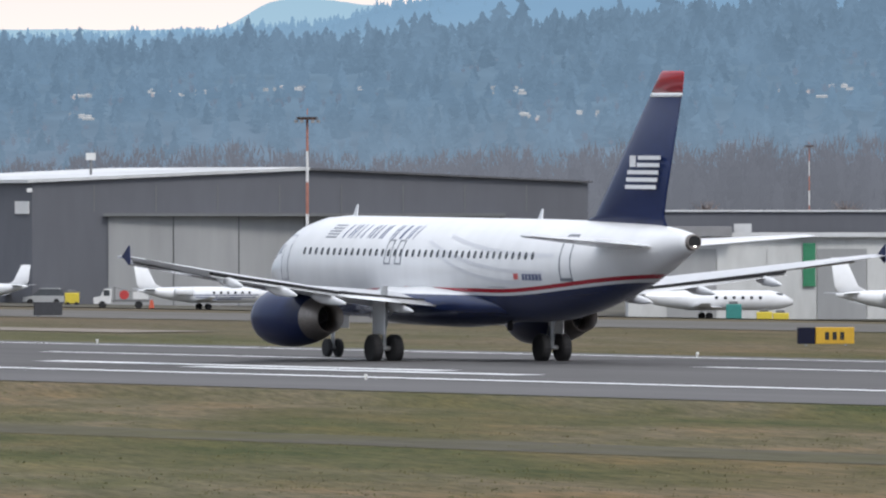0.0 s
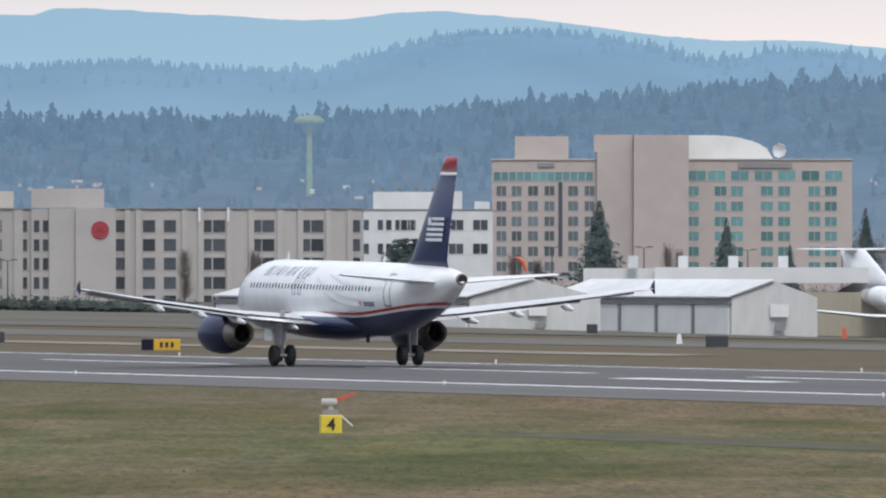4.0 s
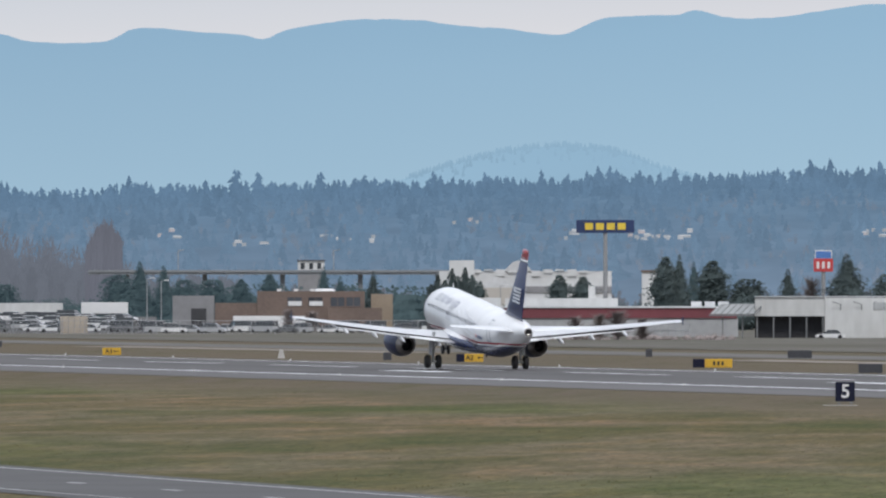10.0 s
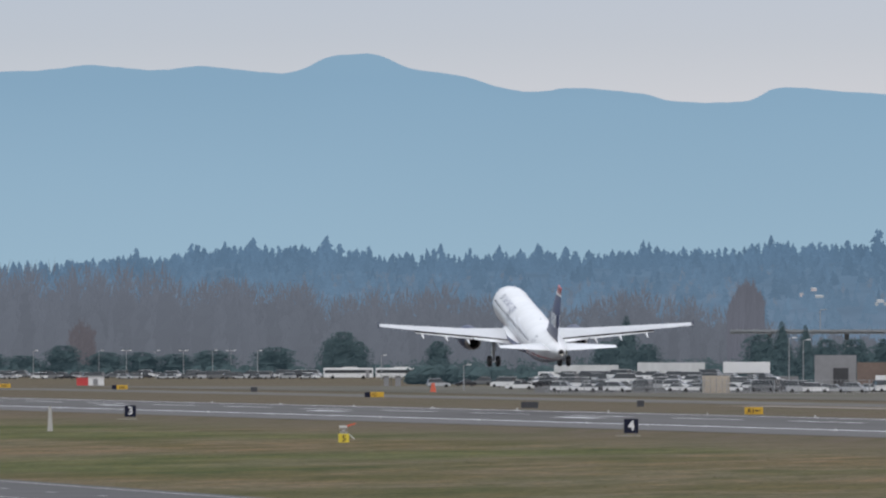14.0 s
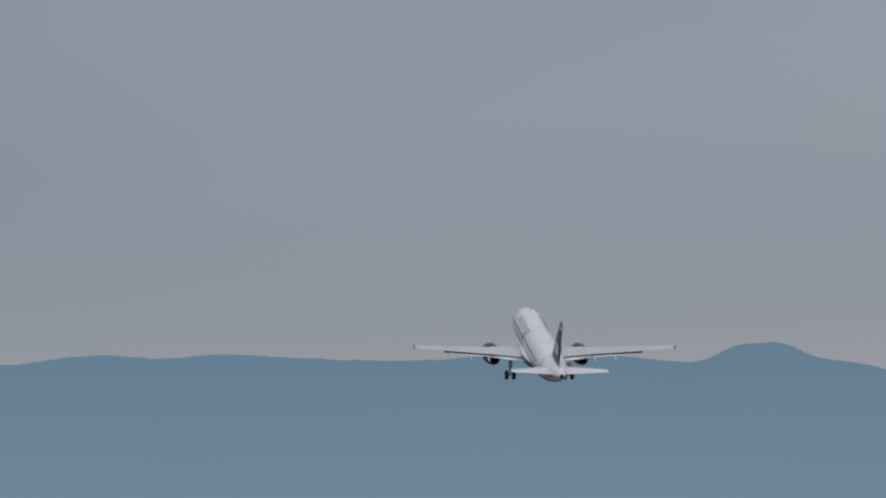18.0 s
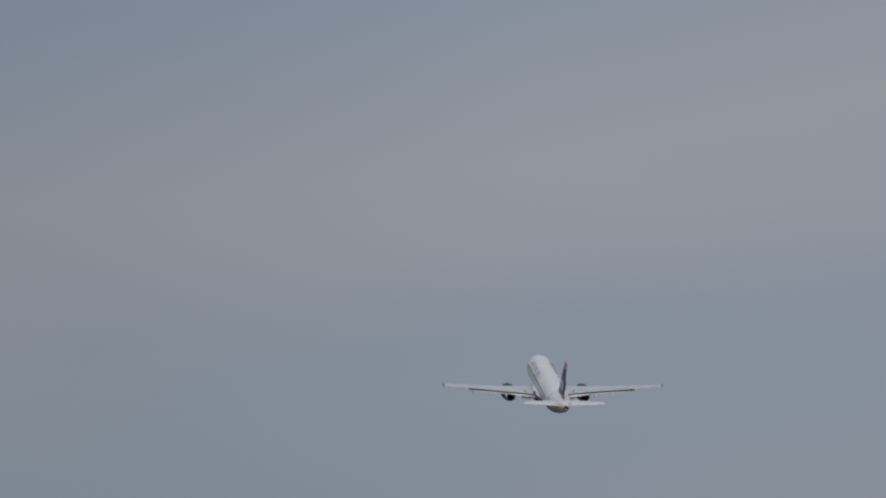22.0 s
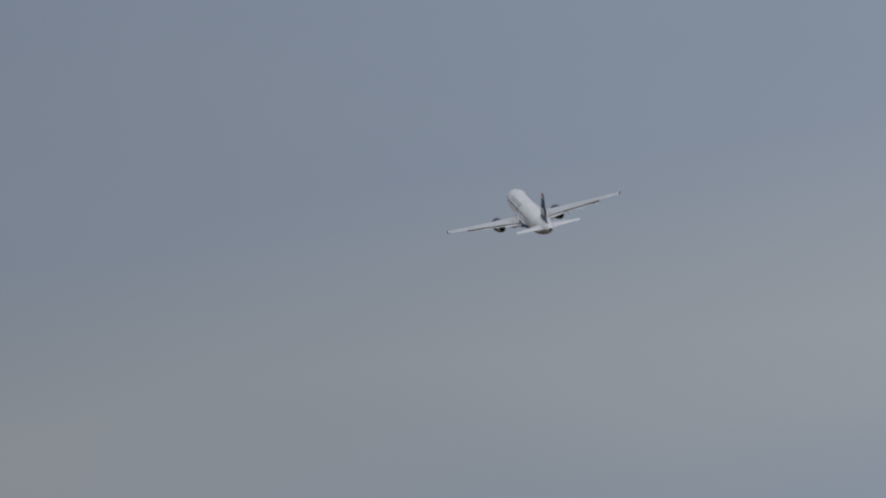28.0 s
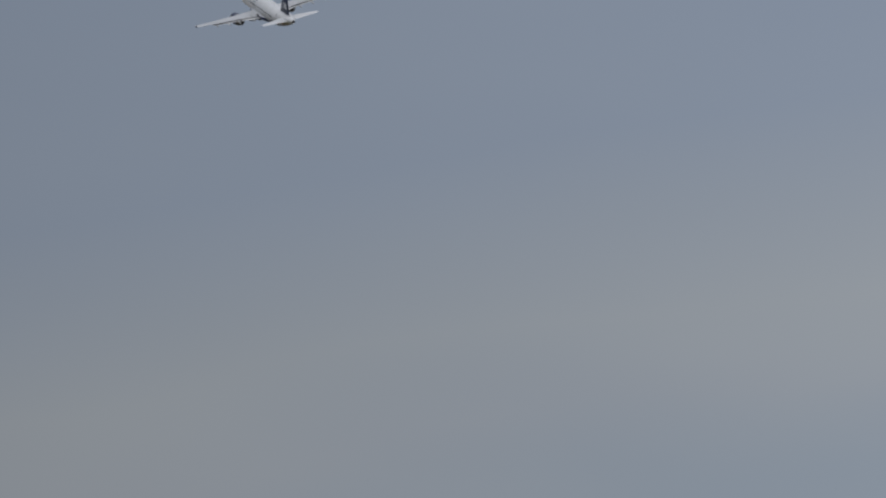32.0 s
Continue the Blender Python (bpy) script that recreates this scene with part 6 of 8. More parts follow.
def guidance_sign(bearing, dist, w, kind, text="", arrow=0, h=0.78):
    """kind: 'yellow', 'dark' (its back) or 'both' (a dark end beside the yellow)."""
    words = {"yellow": "yellow taxiway guidance sign on low legs", "dark": "dark back of a low taxiway sign", "both": "yellow taxiway guidance sign with black end panel"}
    t = thing("guidance_sign", lot(bearing, dist, bearing - 8), words[kind], "sign", group="taxiway signs")
    y0 = -w / 2 + (w * .3 if kind == "both" else 0)
    if kind != "dark":
        part("panel", boxes((y0 + .02, -.12, .16, w / 2, .12, .16 + h), bevel=.02), YELLOWSIGN, t, "yellow face")
        c = (y0 + w / 2) / 2
        if text:
            lettered(t, text, h * .62, INK, pose(c - w * .16, -.14, .16 + h * .5))
        else:
            for i in range(3):
                part("mark", boxes((c - .5 + i * .38, -.15, .16 + h * .25, c - .3 + i * .38, -.125, .16 + h * .72)), INK, t)
        if arrow:
            ax = c + w * .26
            bm = boxes((ax - .22, -.15, .16 + h * .46, ax + .22, -.125, .16 + h * .56))
            part("arrow", bm, INK, t)
            bm = prism([(0, -.16), (.2 * arrow, 0), (0, .16)], .03)
            part("arrow", bm, INK, t, at=pose(ax + .18 * arrow, -.155, .16 + h * .51))
    if kind != "yellow":
        x1 = w / 2 if kind == "dark" else y0
        part("panel", boxes((-w / 2, -.12, .16, x1 - .01, .12, .16 + h), bevel=.02), DARKBACK if kind == "dark" else BLACKSIGN, t, "dark panel")
    for q in (-w * .36, w * .36):
        part("leg", boxes((q - .05, -.05, 0, q + .05, .05, .17)), BAREMETAL, t)


for a in ((27.81, 640, 2.8, "both"), (24.51, 788, 1.7, "dark"), (22.40, 692, 2.1, "dark"), (22.74, 772, 1.8, "dark"), (22.61, 852, 1.75, "yellow", "", -1), (21.165, 905, 2.4, "both"), (20.16, 939, 1.6, "dark"),
          (14.85, 1265, 2.7, "dark"), (15.50, 1216, 1.7, "yellow"), (15.38, 1030, 2.1, "yellow", "A4", 1), (17.80, 934, 2.7, "both"), (12.17, 1340, 2.7, "both", "A2", -1), (11.82, 1364, .85, "dark"), (13.87, 1112, 2.0, "dark"),
          (13.20, 1226, 3.6, "both"), (13.57, 1389, 2.5, "dark"), (9.70, 1638, 2.1, "dark"), (8.53, 2350, 1.2, "dark"), (10.65, 1448, 2.0, "yellow", "A3", -1), (9.04, 2044, 2.9, "both", "A2"), (6.93, 2813, 2.3, "yellow"),
          (7.47, 2625, 2.5, "yellow"), (7.96, 2499, 2.9, "both"), (10.17, 1706, .9, "dark"), (16.10, 1330, 1.1, "dark"), (17.1, 1010, 1.3, "dark"), (19.63, 1130, .9, "dark"), (12.93, 1420, .7, "dark")):
    guidance_sign(*a)


def small_prism(bearing, dist, material, label, w=.8, h=1.0):
    t = thing("marker_post", lot(bearing, dist), label, "marker")
    part("post", loft(bmesh.new(), [[(-w / 2, -w / 3, 0), (w / 2, -w / 3, 0), (w / 2, w / 3, 0), (-w / 2, w / 3, 0)], [(-w / 4, -w / 6, h), (w / 5, -w / 6, h), (w / 5, w / 6, h), (-w / 4, w / 6, h)]]), material, t)


small_prism(11.37, 1440, CONCRETE, "low grey concrete marker in the turf")
small_prism(9.29, 2345, ORANGE, "orange marker barrel on the turf", 1.1, 1.7)
small_prism(7.665, 1222, CONCRETE, "pale marker post in the turf", .5, 2.3)
small_prism(20.0, 985, SIGNWHITE, "small white marker ball post", .5, .8)
small_prism(14.95, 1180, SIGNWHITE, "small white marker post", .35, .9)


def edge_lights():
    head = tubes(((0, 0, 0), (0, 0, .12), .04), ((0, 0, .12), (0, 0, .22), .075, .05), n=6)
    me = mesh_of("lamp_head", head, mat("frosted_lamp", (0.75, 0.75, 0.73), .4))
    for y, n in ((-217.6, 24), (-262.8, 24)):
        for i in range(n):
            x = 388 + 60.96 * i
            t = thing("edge_light", pose(x, y, ground_z(x, y) + .02), "small frosted runway edge light", "lamp", group="runway edge lights")
            part("lamp_head", me, None, t)


edge_lights()
GREYPOLE = mat("galvanised_pole", (0.33, 0.34, 0.35), .5, .4, var=.1)
DARKPOLE = mat("dark_pole", (0.06, 0.06, 0.065), .6, var=.1)
MASTRED = mat("faded_red_mast_paint", (0.40, 0.17, 0.13), .6, var=.1)


def light_mast(bearing, dist, h, z):
    t = thing("light_mast", lot(bearing, dist, 0, z), "tall mast banded red and white with round lamp ring", "mast", group="apron masts")
    for i in range(6):
        a, b = h * i / 6, h * (i + 1) / 6
        part("pole_section", tubes(((0, 0, a), (0, 0, b), .23 - .018 * i, .212 - .018 * i), n=10), MASTRED if i % 2 else SIGNWHITE, t)
    part("lamp_ring", tubes(((0, 0, h), (0, 0, h + .28), 1.05, 1.2), n=16), mat("dull_brown_lamp_ring", (.13, .085, .075), .6, var=.1), t, "dull brown round lamp ring")
    for i in range(6):
        part("lamp", boxes((-.2, -.2, 0, .2, .2, .35)), GREYBLOCK, t, at=pose(1.2 * math.cos(i * 1.047), 1.2 * math.sin(i * 1.047), h - .36))
    part("spike", tubes(((0, 0, h + .5), (0, 0, h + 1.2), .06), n=5), MASTRED, t)


light_mast(25.61, 1480, 20.7, -4.9)
light_mast(23.22, 1560, 19.6, -4.2)
light_mast(27.74, 3300, 21.5, -1.0)


def lamp_post(bearing, dist, h, arms=2, material=None, z=None):
    t = thing("lamp_post", lot(bearing, dist, 0, z), "slim lamp post with flat %s" % ("twin heads" if arms == 2 else "single head"), "lamp post", group="lamp posts")
    m = material or DARKPOLE
    part("pole", tubes(((0, 0, 0), (0, 0, h), .12, .08), n=6), m, t)
    for s in ((1, -1) if arms == 2 else (1,)):
        part("arm", tubes(((0, 0, h), (s * 1.0, 0, h + .12), .05), n=5), m, t)
        part("lamp_head", boxes((s * 1.0 - .45, -.2, h + .08, s * 1.0 + .45, .2, h + .25)), m if material is None else SIGNWHITE, t)


for b, d, h in ((19.46, 2200, 9.6), (19.85, 2200, 9.8), (20.29, 2200, 9.6), (20.69, 2200, 9.6), (21.38, 2150, 9.2), (21.60, 2150, 9.2), (15.07, 1900, 6.4), (15.33, 1900, 6.6), (15.56, 1900, 6.6), (15.69, 1900, 5.6), (16.20, 2000, 7.2),
                (14.98, 1950, 5.5), (15.15, 1950, 5.4), (15.44, 1950, 5.4), (18.35, 2250, 7.5), (21.9, 2300, 9.0), (22.1, 2500, 9.5), (17.0, 2050, 6.4), (17.15, 2050, 6.4)):
    lamp_post(b, d, h)
for i, q in enumerate((68, 182, 300, 430, 490, 570, 660, 735, 820, 880, 950)):
    lamp_post(7.145 + q / 1.64 * 0.0023982 + (.01 if i % 3 else 0), 3950 - 60 * (i % 3), 7.6, 1 + i % 2, GREYPOLE)
for b, d, h in ((9.07, 3500, 6.3), (9.42, 2450, 4.6), (10.80, 2500, 9.6), (10.86, 2500, 9.2), (12.30, 2350, 8.2), (12.62, 2900, 9)):
    lamp_post(b, d, h, 1, GREYPOLE)


def flood_mast(bearing, dist, h):
    t = thing("floodlight_mast", lot(bearing, dist), "grey floodlight mast with banks of white lamps", "mast")
    part("pole", tubes(((0, 0, 0), (0, 0, h), .22, .14), n=8), GREYPOLE, t)
    for z in (h - .4, h - 1.9, h - 3.3):
        part("crossbar", tubes(((-1.4, 0, z), (1.4, 0, z), .07), n=5), GREYPOLE, t)
        for x in (-1.2, -.5, .5, 1.2):
            part("lamp", boxes((x - .22, -.3, z - .2, x + .22, .1, z + .2), bevel=.05), SIGNWHITE, t)


flood_mast(20.99, 1900, 13.2)
# red mast and small cabin in the near turf far down the runway
lm = thing("approach_mast", lot(7.285, 1245), "thin red lattice mast in the turf", "mast")
part("pole", tubes(((-.15, 0, 0), (0, 0, 6.1), .06, .04), ((.15, 0, 0), (0, 0, 6.1), .06, .04), *[((-.15 + .02 * i, 0, i * .8), (.15 - .02 * i, 0, i * .8 + .4), .03) for i in range(7)], n=5), MASTRED, lm)
cb = thing("equipment_cabinet", lot(7.235, 1245), "small pale grey equipment cabinet in the turf", "cabinet")
part("body", boxes((-.45, -.4, .2, .45, .4, 1.45), bevel=.03), CONCRETE, cb)
part("base", boxes((-.5, -.45, 0, .5, .45, .2)), GREYBLOCK, cb)
part("door", boxes((-.38, -.43, .3, .38, -.4, 1.35)), PALEWALL, cb)


# ---- signs on tall poles, water towers ----
def pole_sign(bearing, dist, z0, z1, w, face, bars, label, top=None):
    t = thing("pole_sign", lot(bearing, dist), label, "sign")
    part("pole", tubes(((0, .3, 0), (0, .3, z0 + .2), .55, .45), n=10), GREYPOLE, t, "pale round pole")
    part("panel", boxes((-w / 2, -.3, z0, w / 2, .3, z1), bevel=.05), face, t)
    n, material = bars
    for i in range(n):
        c = -w * .28 + w * .56 * i / max(1, n - 1)
        h = z1 - z0
        part("sign_bar", boxes((c - w * .07, -.36, z0 + h * .24, c + w * .07, -.31, z0 + h * .76)), material, t)
    if top:
        part("top_panel", boxes((-w * .4, -.28, z1 + .05, w * .4, .28, z1 + 1.6)), top, t, "blue top panel in white frame")
        part("top_frame", boxes((-w * .44, -.1, z1 + .02, w * .44, .2, z1 + 1.85)), SIGNWHITE, t)


pole_sign(12.745, 3000, 20.4, 23.3, 12.9, mat("dark_blue_sign", (0.02, 0.04, 0.12), .5), (4, mat("sign_yellow", (0.75, 0.55, 0.06), .5)), "dark blue pylon sign with four yellow blocks on a pole")
pole_sign(13.67, 3000, 11.8, 14.7, 4.3, SIGNRED, (3, SIGNWHITE), "red roadside pylon sign with blue top panel", mat("sign_blue", (0.08, 0.2, 0.5), .5))


def water_tower(bearing, dist, z0, zt, r, flat, material, label):
    t = thing("water_tower", lot(bearing, dist, 0, z0), label, "water tower")
    h = zt - z0
    bm = bmesh.new()
    rings = []
    for i in range(9):
        a = -math.pi / 2 + math.pi * i / 8
        q = max(.05, math.cos(a))
        rings.append([(r * q * math.cos(2 * math.pi * j / 18), r * q * math.sin(2 * math.pi * j / 18), h - r * flat + r * flat * max(-.35, math.sin(a))) for j in range(18)])
    loft(bm, rings)
    part("tank", bm, material, t, smooth=True)
    if flat > .8:
        for j in range(4):
            x, y = r * .85 * math.cos(.5 + j * 1.57), r * .85 * math.sin(.5 + j * 1.57)
            part("leg", tubes(((x * 1.35, y * 1.35, 0), (x, y, h - r * flat), .24), n=6), material, t)
        part("riser", tubes(((0, 0, 0), (0, 0, h - 2 * r * flat + .3), .16), n=6), material, t)
        part("cross_brace", tubes(((-r, 0, h * .45), (r, 0, h * .45), .1), n=5), material, t)
    else:
        part("stem", tubes(((0, 0, 0), (0, 0, h - r * flat * 1.6), 1.1, .8), n=10), material, t)


# both tanks glow faintly: distance haze painted over their own colour
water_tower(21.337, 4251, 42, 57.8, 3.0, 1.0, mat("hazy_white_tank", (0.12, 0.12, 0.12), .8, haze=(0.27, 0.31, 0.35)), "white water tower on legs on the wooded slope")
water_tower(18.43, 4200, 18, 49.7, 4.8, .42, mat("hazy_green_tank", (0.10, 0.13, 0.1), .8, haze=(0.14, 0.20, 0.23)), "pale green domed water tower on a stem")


def viaduct(b0, b1, dist, z, label):
    t = thing("viaduct", lot((b0 + b1) / 2, dist), label, "viaduct")
    w = math.radians(b1 - b0) * dist
    # the bluish grey holds distance haze in the concrete's base colour
    m = mat("hazy_concrete", (0.25, 0.27, 0.29), .9, var=.08, scale=.05, second=(.20, .215, .23))
    part("deck", boxes((-w / 2, -3, z - .8, w / 2, 6, z - .3)), m, t, "concrete deck")
    part("parapet", boxes((-w / 2, -3.3, z - .3, w / 2, -3.0, z + .3)), m, t)
    n = int(w / 16)
    for i in range(n):
        x = -w / 2 + (i + .5) * w / n
        part("pier", boxes((x - .6, -.6, 0, x + .6, 2, z - .8)), m, t)
    for i in range(n // 2):
        x = -w / 2 + (i + .5) * w / n * 2 + 3
        part("lamp_post", tubes(((x, 0, z), (x, 0, z + 5), .12), ((x, 0, z + 5), (x + 1.5, 0, z + 5.3), .1), n=5), GREYPOLE, t)


viaduct(10.55, 12.2, 3300, 12.4, "long grey elevated road on concrete piers")
viaduct(20.8, 23.3, 2750, 10.7, "elevated railway with pale parapet and lamp posts")


def retail_row():
    t = thing("shopping_centre", lot(12.04, 3280), "white shopping centre with domed entrance roof", "building")
    k = 3280 / 23891.5
    z = 8.2
    part("wall", boxes((0, 0, 0, 305 * k, 20, z + 4.2)), WHITEWALL, t, "white wall")
    part("end_block", boxes((18 * k, -2, 0, 62 * k, 10, z + 6.8)), WHITEWALL, t)
    bm = prism([(115 * k + 8 * k * 0 + (50 * k) * (i / 10), z + 4.2 + 2.6 * math.sin(math.pi * i / 10)) for i in range(11)], 12)
    part("domed_entrance", bm, ROOFWHITE, t, "rounded white entrance gable", at=pose(0, -.4, 0))
    for i in range(12):
        part("parapet_step", boxes((5 + i * 2.9, -.5, z + 3 + .8 * (i % 3), 7.2 + i * 2.9, -.05, z + 4.3 + .3 * (i % 2))), WHITEWALL, t)
    part("base_band", boxes((0, -.3, z - 1, 305 * k, -.05, z + .5)), GREYBLOCK, t)
    t = thing("shop", lot(12.9, 3200), "low white shop with reddish roof edge", "building")
    part("wall", boxes((0, 0, 0, 9, 8, 12.0)), WHITEWALL, t)
    part("roof", boxes((-.2, -.3, 12.0, 9.2, 8, 12.5)), BRICK, t)
    t = thing("house", lot(11.44, 3345), "white two-storey house with dark windows", "house")
    part("wall", boxes((0, 0, 12.2, 6.6, 6, 15.0)), WHITEWALL, t)
    part("plinth", boxes((0, .1, 0, 6.6, 6, 12.19)), GREYBLOCK, t, "grey basement wall")
    part("roof", boxes((-.2, -.3, 15.0, 6.8, 6, 15.3)), DARKROOF, t)
    wn = window_mesh("window", 1.0, 1.6, PANE, WHITEWALL, 0)
    windows(t, wn, [1.2, 3.3, 5.3], [13.0])
    t = thing("greenhouse", lot(12.18, 2950), "pale arched greenhouse behind the warehouse", "greenhouse")
    part("wall", boxes((0, 0, 0, 11, 8, 8.2)), CREAMWALL, t)
    part("arch", prism([(2 + 7 * i / 8, 8.2 + 2.4 * math.sin(math.pi * i / 8)) for i in range(9)], 8), ROOFWHITE, t)


retail_row()
t = thing("windsock", lot(19.31, 1580, 0), "orange windsock hanging limp on a thin pole", "windsock")
part("pole", tubes(((0, 0, 0), (0, 0, 8.3), .08, .05), n=6), GREYPOLE, t)
part("sock", loft(bmesh.new(), [[(x + r * math.cos(2 * math.pi * i / 10), r * math.sin(2 * math.pi * i / 10), z + .35 * r * math.cos(2 * math.pi * i / 10)) for i in range(10)] for x, z, r in ((-.15, 8.1, .32), (.35, 7.95, .30), (.8, 7.5, .26), (1.0, 6.9, .2), (1.08, 6.5, .15))]), mat("windsock_orange", (.62, .15, .07), .7, var=.1), t, "orange fabric cone")


# ---- parked aircraft and vehicles ----
def body_rings(stations, n=18):
    return [[(x, w * math.cos(2 * math.pi * i / n), c + h * math.sin(2 * math.pi * i / n)) for i in range(n)] for x, w, h, c in stations]


def small_jet(name, m, label, length, dia, tail_h, span, ttail, engines, stripe=None, group="parked jets", finw=1.0, plain=None):
    """x forward from the main wheels; lofted hull, swept wing, tail, side engines."""
    t = thing(name, m, label, "aircraft", group=group)
    r, c = dia / 2, dia / 2 + dia * .42
    f, a = length * .52, -length * .48
    bm = bmesh.new()
    loft(bm, body_rings(((f, .03, .03, c - .2 * r), (f - .1 * r, .35 * r, .32 * r, c - .18 * r), (f - 1.0 * r, .72 * r, .72 * r, c - .08 * r), (f - 2.4 * r, r, r, c), (a + length * .38, r, r, c), (a + length * .2, .78 * r, .72 * r, c + .2 * r), (a + length * .07, .38 * r, .36 * r, c + .42 * r), (a, .1 * r, .1 * r, c + .5 * r))))
    hull = part("fuselage", bm, WHITE, t, "white hull", smooth=True)
    for s in (1, -1):
        bm = bmesh.new()
        loft(bm, [wing_ring(x, s * y, z, ch, .11) for x, y, z, ch in ((length * .10, r * .3, c - .75 * r, length * .17), (-length * .02, span * .22, c - .66 * r, length * .11), (-length * .10, span * .5, c - .2 * r, length * .045))])
        part("wing", bm, WHITE, t, "white swept wing", smooth=True)
        bm = bmesh.new()
        zt = tail_h - .12 if ttail else c + .6 * r
        xt = a + (-.01 if ttail else .09) * length
        loft(bm, [wing_ring(x, s * y, z, ch, .09) for x, y, z, ch in ((xt + length * .04, .05, zt, length * .09), (xt - length * .03, span * .17, zt + .1, length * .05))])
        part("tailplane", bm, WHITE, t, smooth=True)
        if engines:
            ex, er = a + length * .24, dia * .27
            bm = bmesh.new()
            loft(bm, [[(ex + q * length * .13, s * (r + er * .95) + er * u * math.cos(2 * math.pi * i / 14), c + .38 * r + er * u * math.sin(2 * math.pi * i / 14)) for i in range(14)] for q, u in ((1, .8), (.9, 1), (.4, 1.05), (0, .7))])
            e = part("engine", bm, WHITE, t, "white side engine", smooth=True)
            part("engine_inlet", tubes(((ex + length * .131, s * (r + er * .95), c + .38 * r), (ex + length * .128, s * (r + er * .95), c + .38 * r), er * .72), n=12), plain or DARK, e)
        wm = mesh_of("cabin_window", tubes(((0, -.02, 0), (0, .02, 0), dia * .085), n=10), GLASSY)
        for i in range(0 if plain else 6):
            part("cabin_window", wm, None, hull, at=pose(f - 3.6 * r - i * length * .052, s * r * .985, c + .25 * r))
        if stripe:
            for up, x0, x1 in ((.02, .36, 2.4), (-.26, .40, 2.8), (-.48, .5, 4.6)):
                y = lambda q: s * r * (math.sqrt(1 - q * q) + .012)
                part("hull_stripe", loft(bmesh.new(), [[(x, y(up), c + up * r), (x, y(up - .06), c + (up - .06) * r), (x, y(up - .12), c + (up - .12) * r), (x, y(up - .06) - s * .05, c + (up - .06) * r)] for x in (a + length * x0, f - x1 * r)]), stripe, hull, "dark painted pinstripe")
        part("main_leg", tubes(((0, s * span * .09, .25), (0, s * span * .09, c - .5 * r), .07), n=6), STEEL, t)
        for k in (-.16, .16):
            wheel("main_wheel", t, 0, s * span * .09 + k, .34, .34, .2, "black tyre")
        part("cockpit_pane", boxes((f - 1.9 * r, s * .5 * r, c + .48 * r, f - 1.25 * r, s * .62 * r, c + .68 * r)), GLASSY, hull)
    bm = bmesh.new()
    z0 = c + .45 * r
    loft(bm, [flat_foil(x, z, ch, .09) for x, z, ch in ((a + length * .24, z0, length * .22 * finw), (a + length * .13 * finw, z0 + .25 * (tail_h - z0), length * .14 * finw), (a + length * .055, tail_h, length * .085 * finw))])
    part("fin", bm, WHITE, t, "white fin", smooth=True)
    part("nose_leg", tubes(((f - 2.6 * r, 0, .2), (f - 2.6 * r, 0, c - .6 * r), .06), n=6), STEEL, t)
    wheel("nose_wheel", t, f - 2.6 * r, 0, .28, .28, .18, "black tyre")
    return t


def heading(bearing, dist, z, turn):
    """An aircraft's pose: turn 0 points its nose away, 90 to the left, -90 to the right as seen."""
    p = spot(bearing, dist, z)
    return Matrix.Translation(p) @ pose(0, 0, 0, 0, 0, -bearing + turn)


small_jet("business_jet", heading(23.74, 1460, -4.15, -72), "large white business jet with high T-tail on the apron", 27, 2.4, 8.6, 24, True, True)
small_jet("light_jet", heading(25.17, 1440, -4.75, -70), "small white jet with dark pinstripes parked on the apron", 15.5, 1.75, 4.9, 16, False, True, NAVYMARK)
small_jet("light_jet", heading(24.20, 1500, -4.6, 60), "small white jet nose beside parked cars", 14, 1.7, 4.4, 15, False, True)
small_jet("business_jet", heading(26.05, 1400, -4.9, -68), "white business jet parked before the pale hangar doors", 22, 2.3, 6.6, 20, True, True)
small_jet("light_jet", heading(27.3, 1390, -5.3, -75), "white jet parked before the pale hangar", 18, 2.1, 4.6, 17, False, False)
small_jet("business_jet", heading(28.2, 1380, -5.3, -60), "white jet with tall fin parked before the hangar", 20, 2.2, 6.4, 18, False, True)
j = small_jet("trijet_airliner", heading(21.087, 1490, -2.85, -152), "plain white three-engine airliner with T-tail, parked", 40, 4.2, 9.95, 33, True, True, finw=1.75, plain=PALEMARK)
part("centre_intake", tubes(((-6.8, 0, 6.25), (-14.5, 0, 5.9), .92, .8), n=18), WHITE, j, "round white intake at the fin root", smooth=True)
part("intake_mouth", tubes(((-6.72, 0, 6.25), (-6.79, 0, 6.25), .62), n=18), mat("purple_intake_cover", (.07, .045, .16), .6), j, "dark purple intake cover")

CARPAINT = {n: mat("car_paint_" + n, c, .25, var=.05, coat=.5) for n, c in (("white", (.72, .72, .72)), ("silver", (.40, .41, .42)), ("grey", (.14, .145, .15)), ("black", (.025, .025, .03)), ("red", (.24, .05, .045)), ("blue", (.04, .08, .22)), ("beige", (.42, .37, .28)), ("green", (.05, .12, .08)))}
CARGLASS = mat("car_glass", (0.05, 0.055, 0.06), .15, var=.05)
LAMPGLOW = mat("headlamp_on", (.9, .85, .7), .3, emit=((1.0, .80, .5), 9.0))


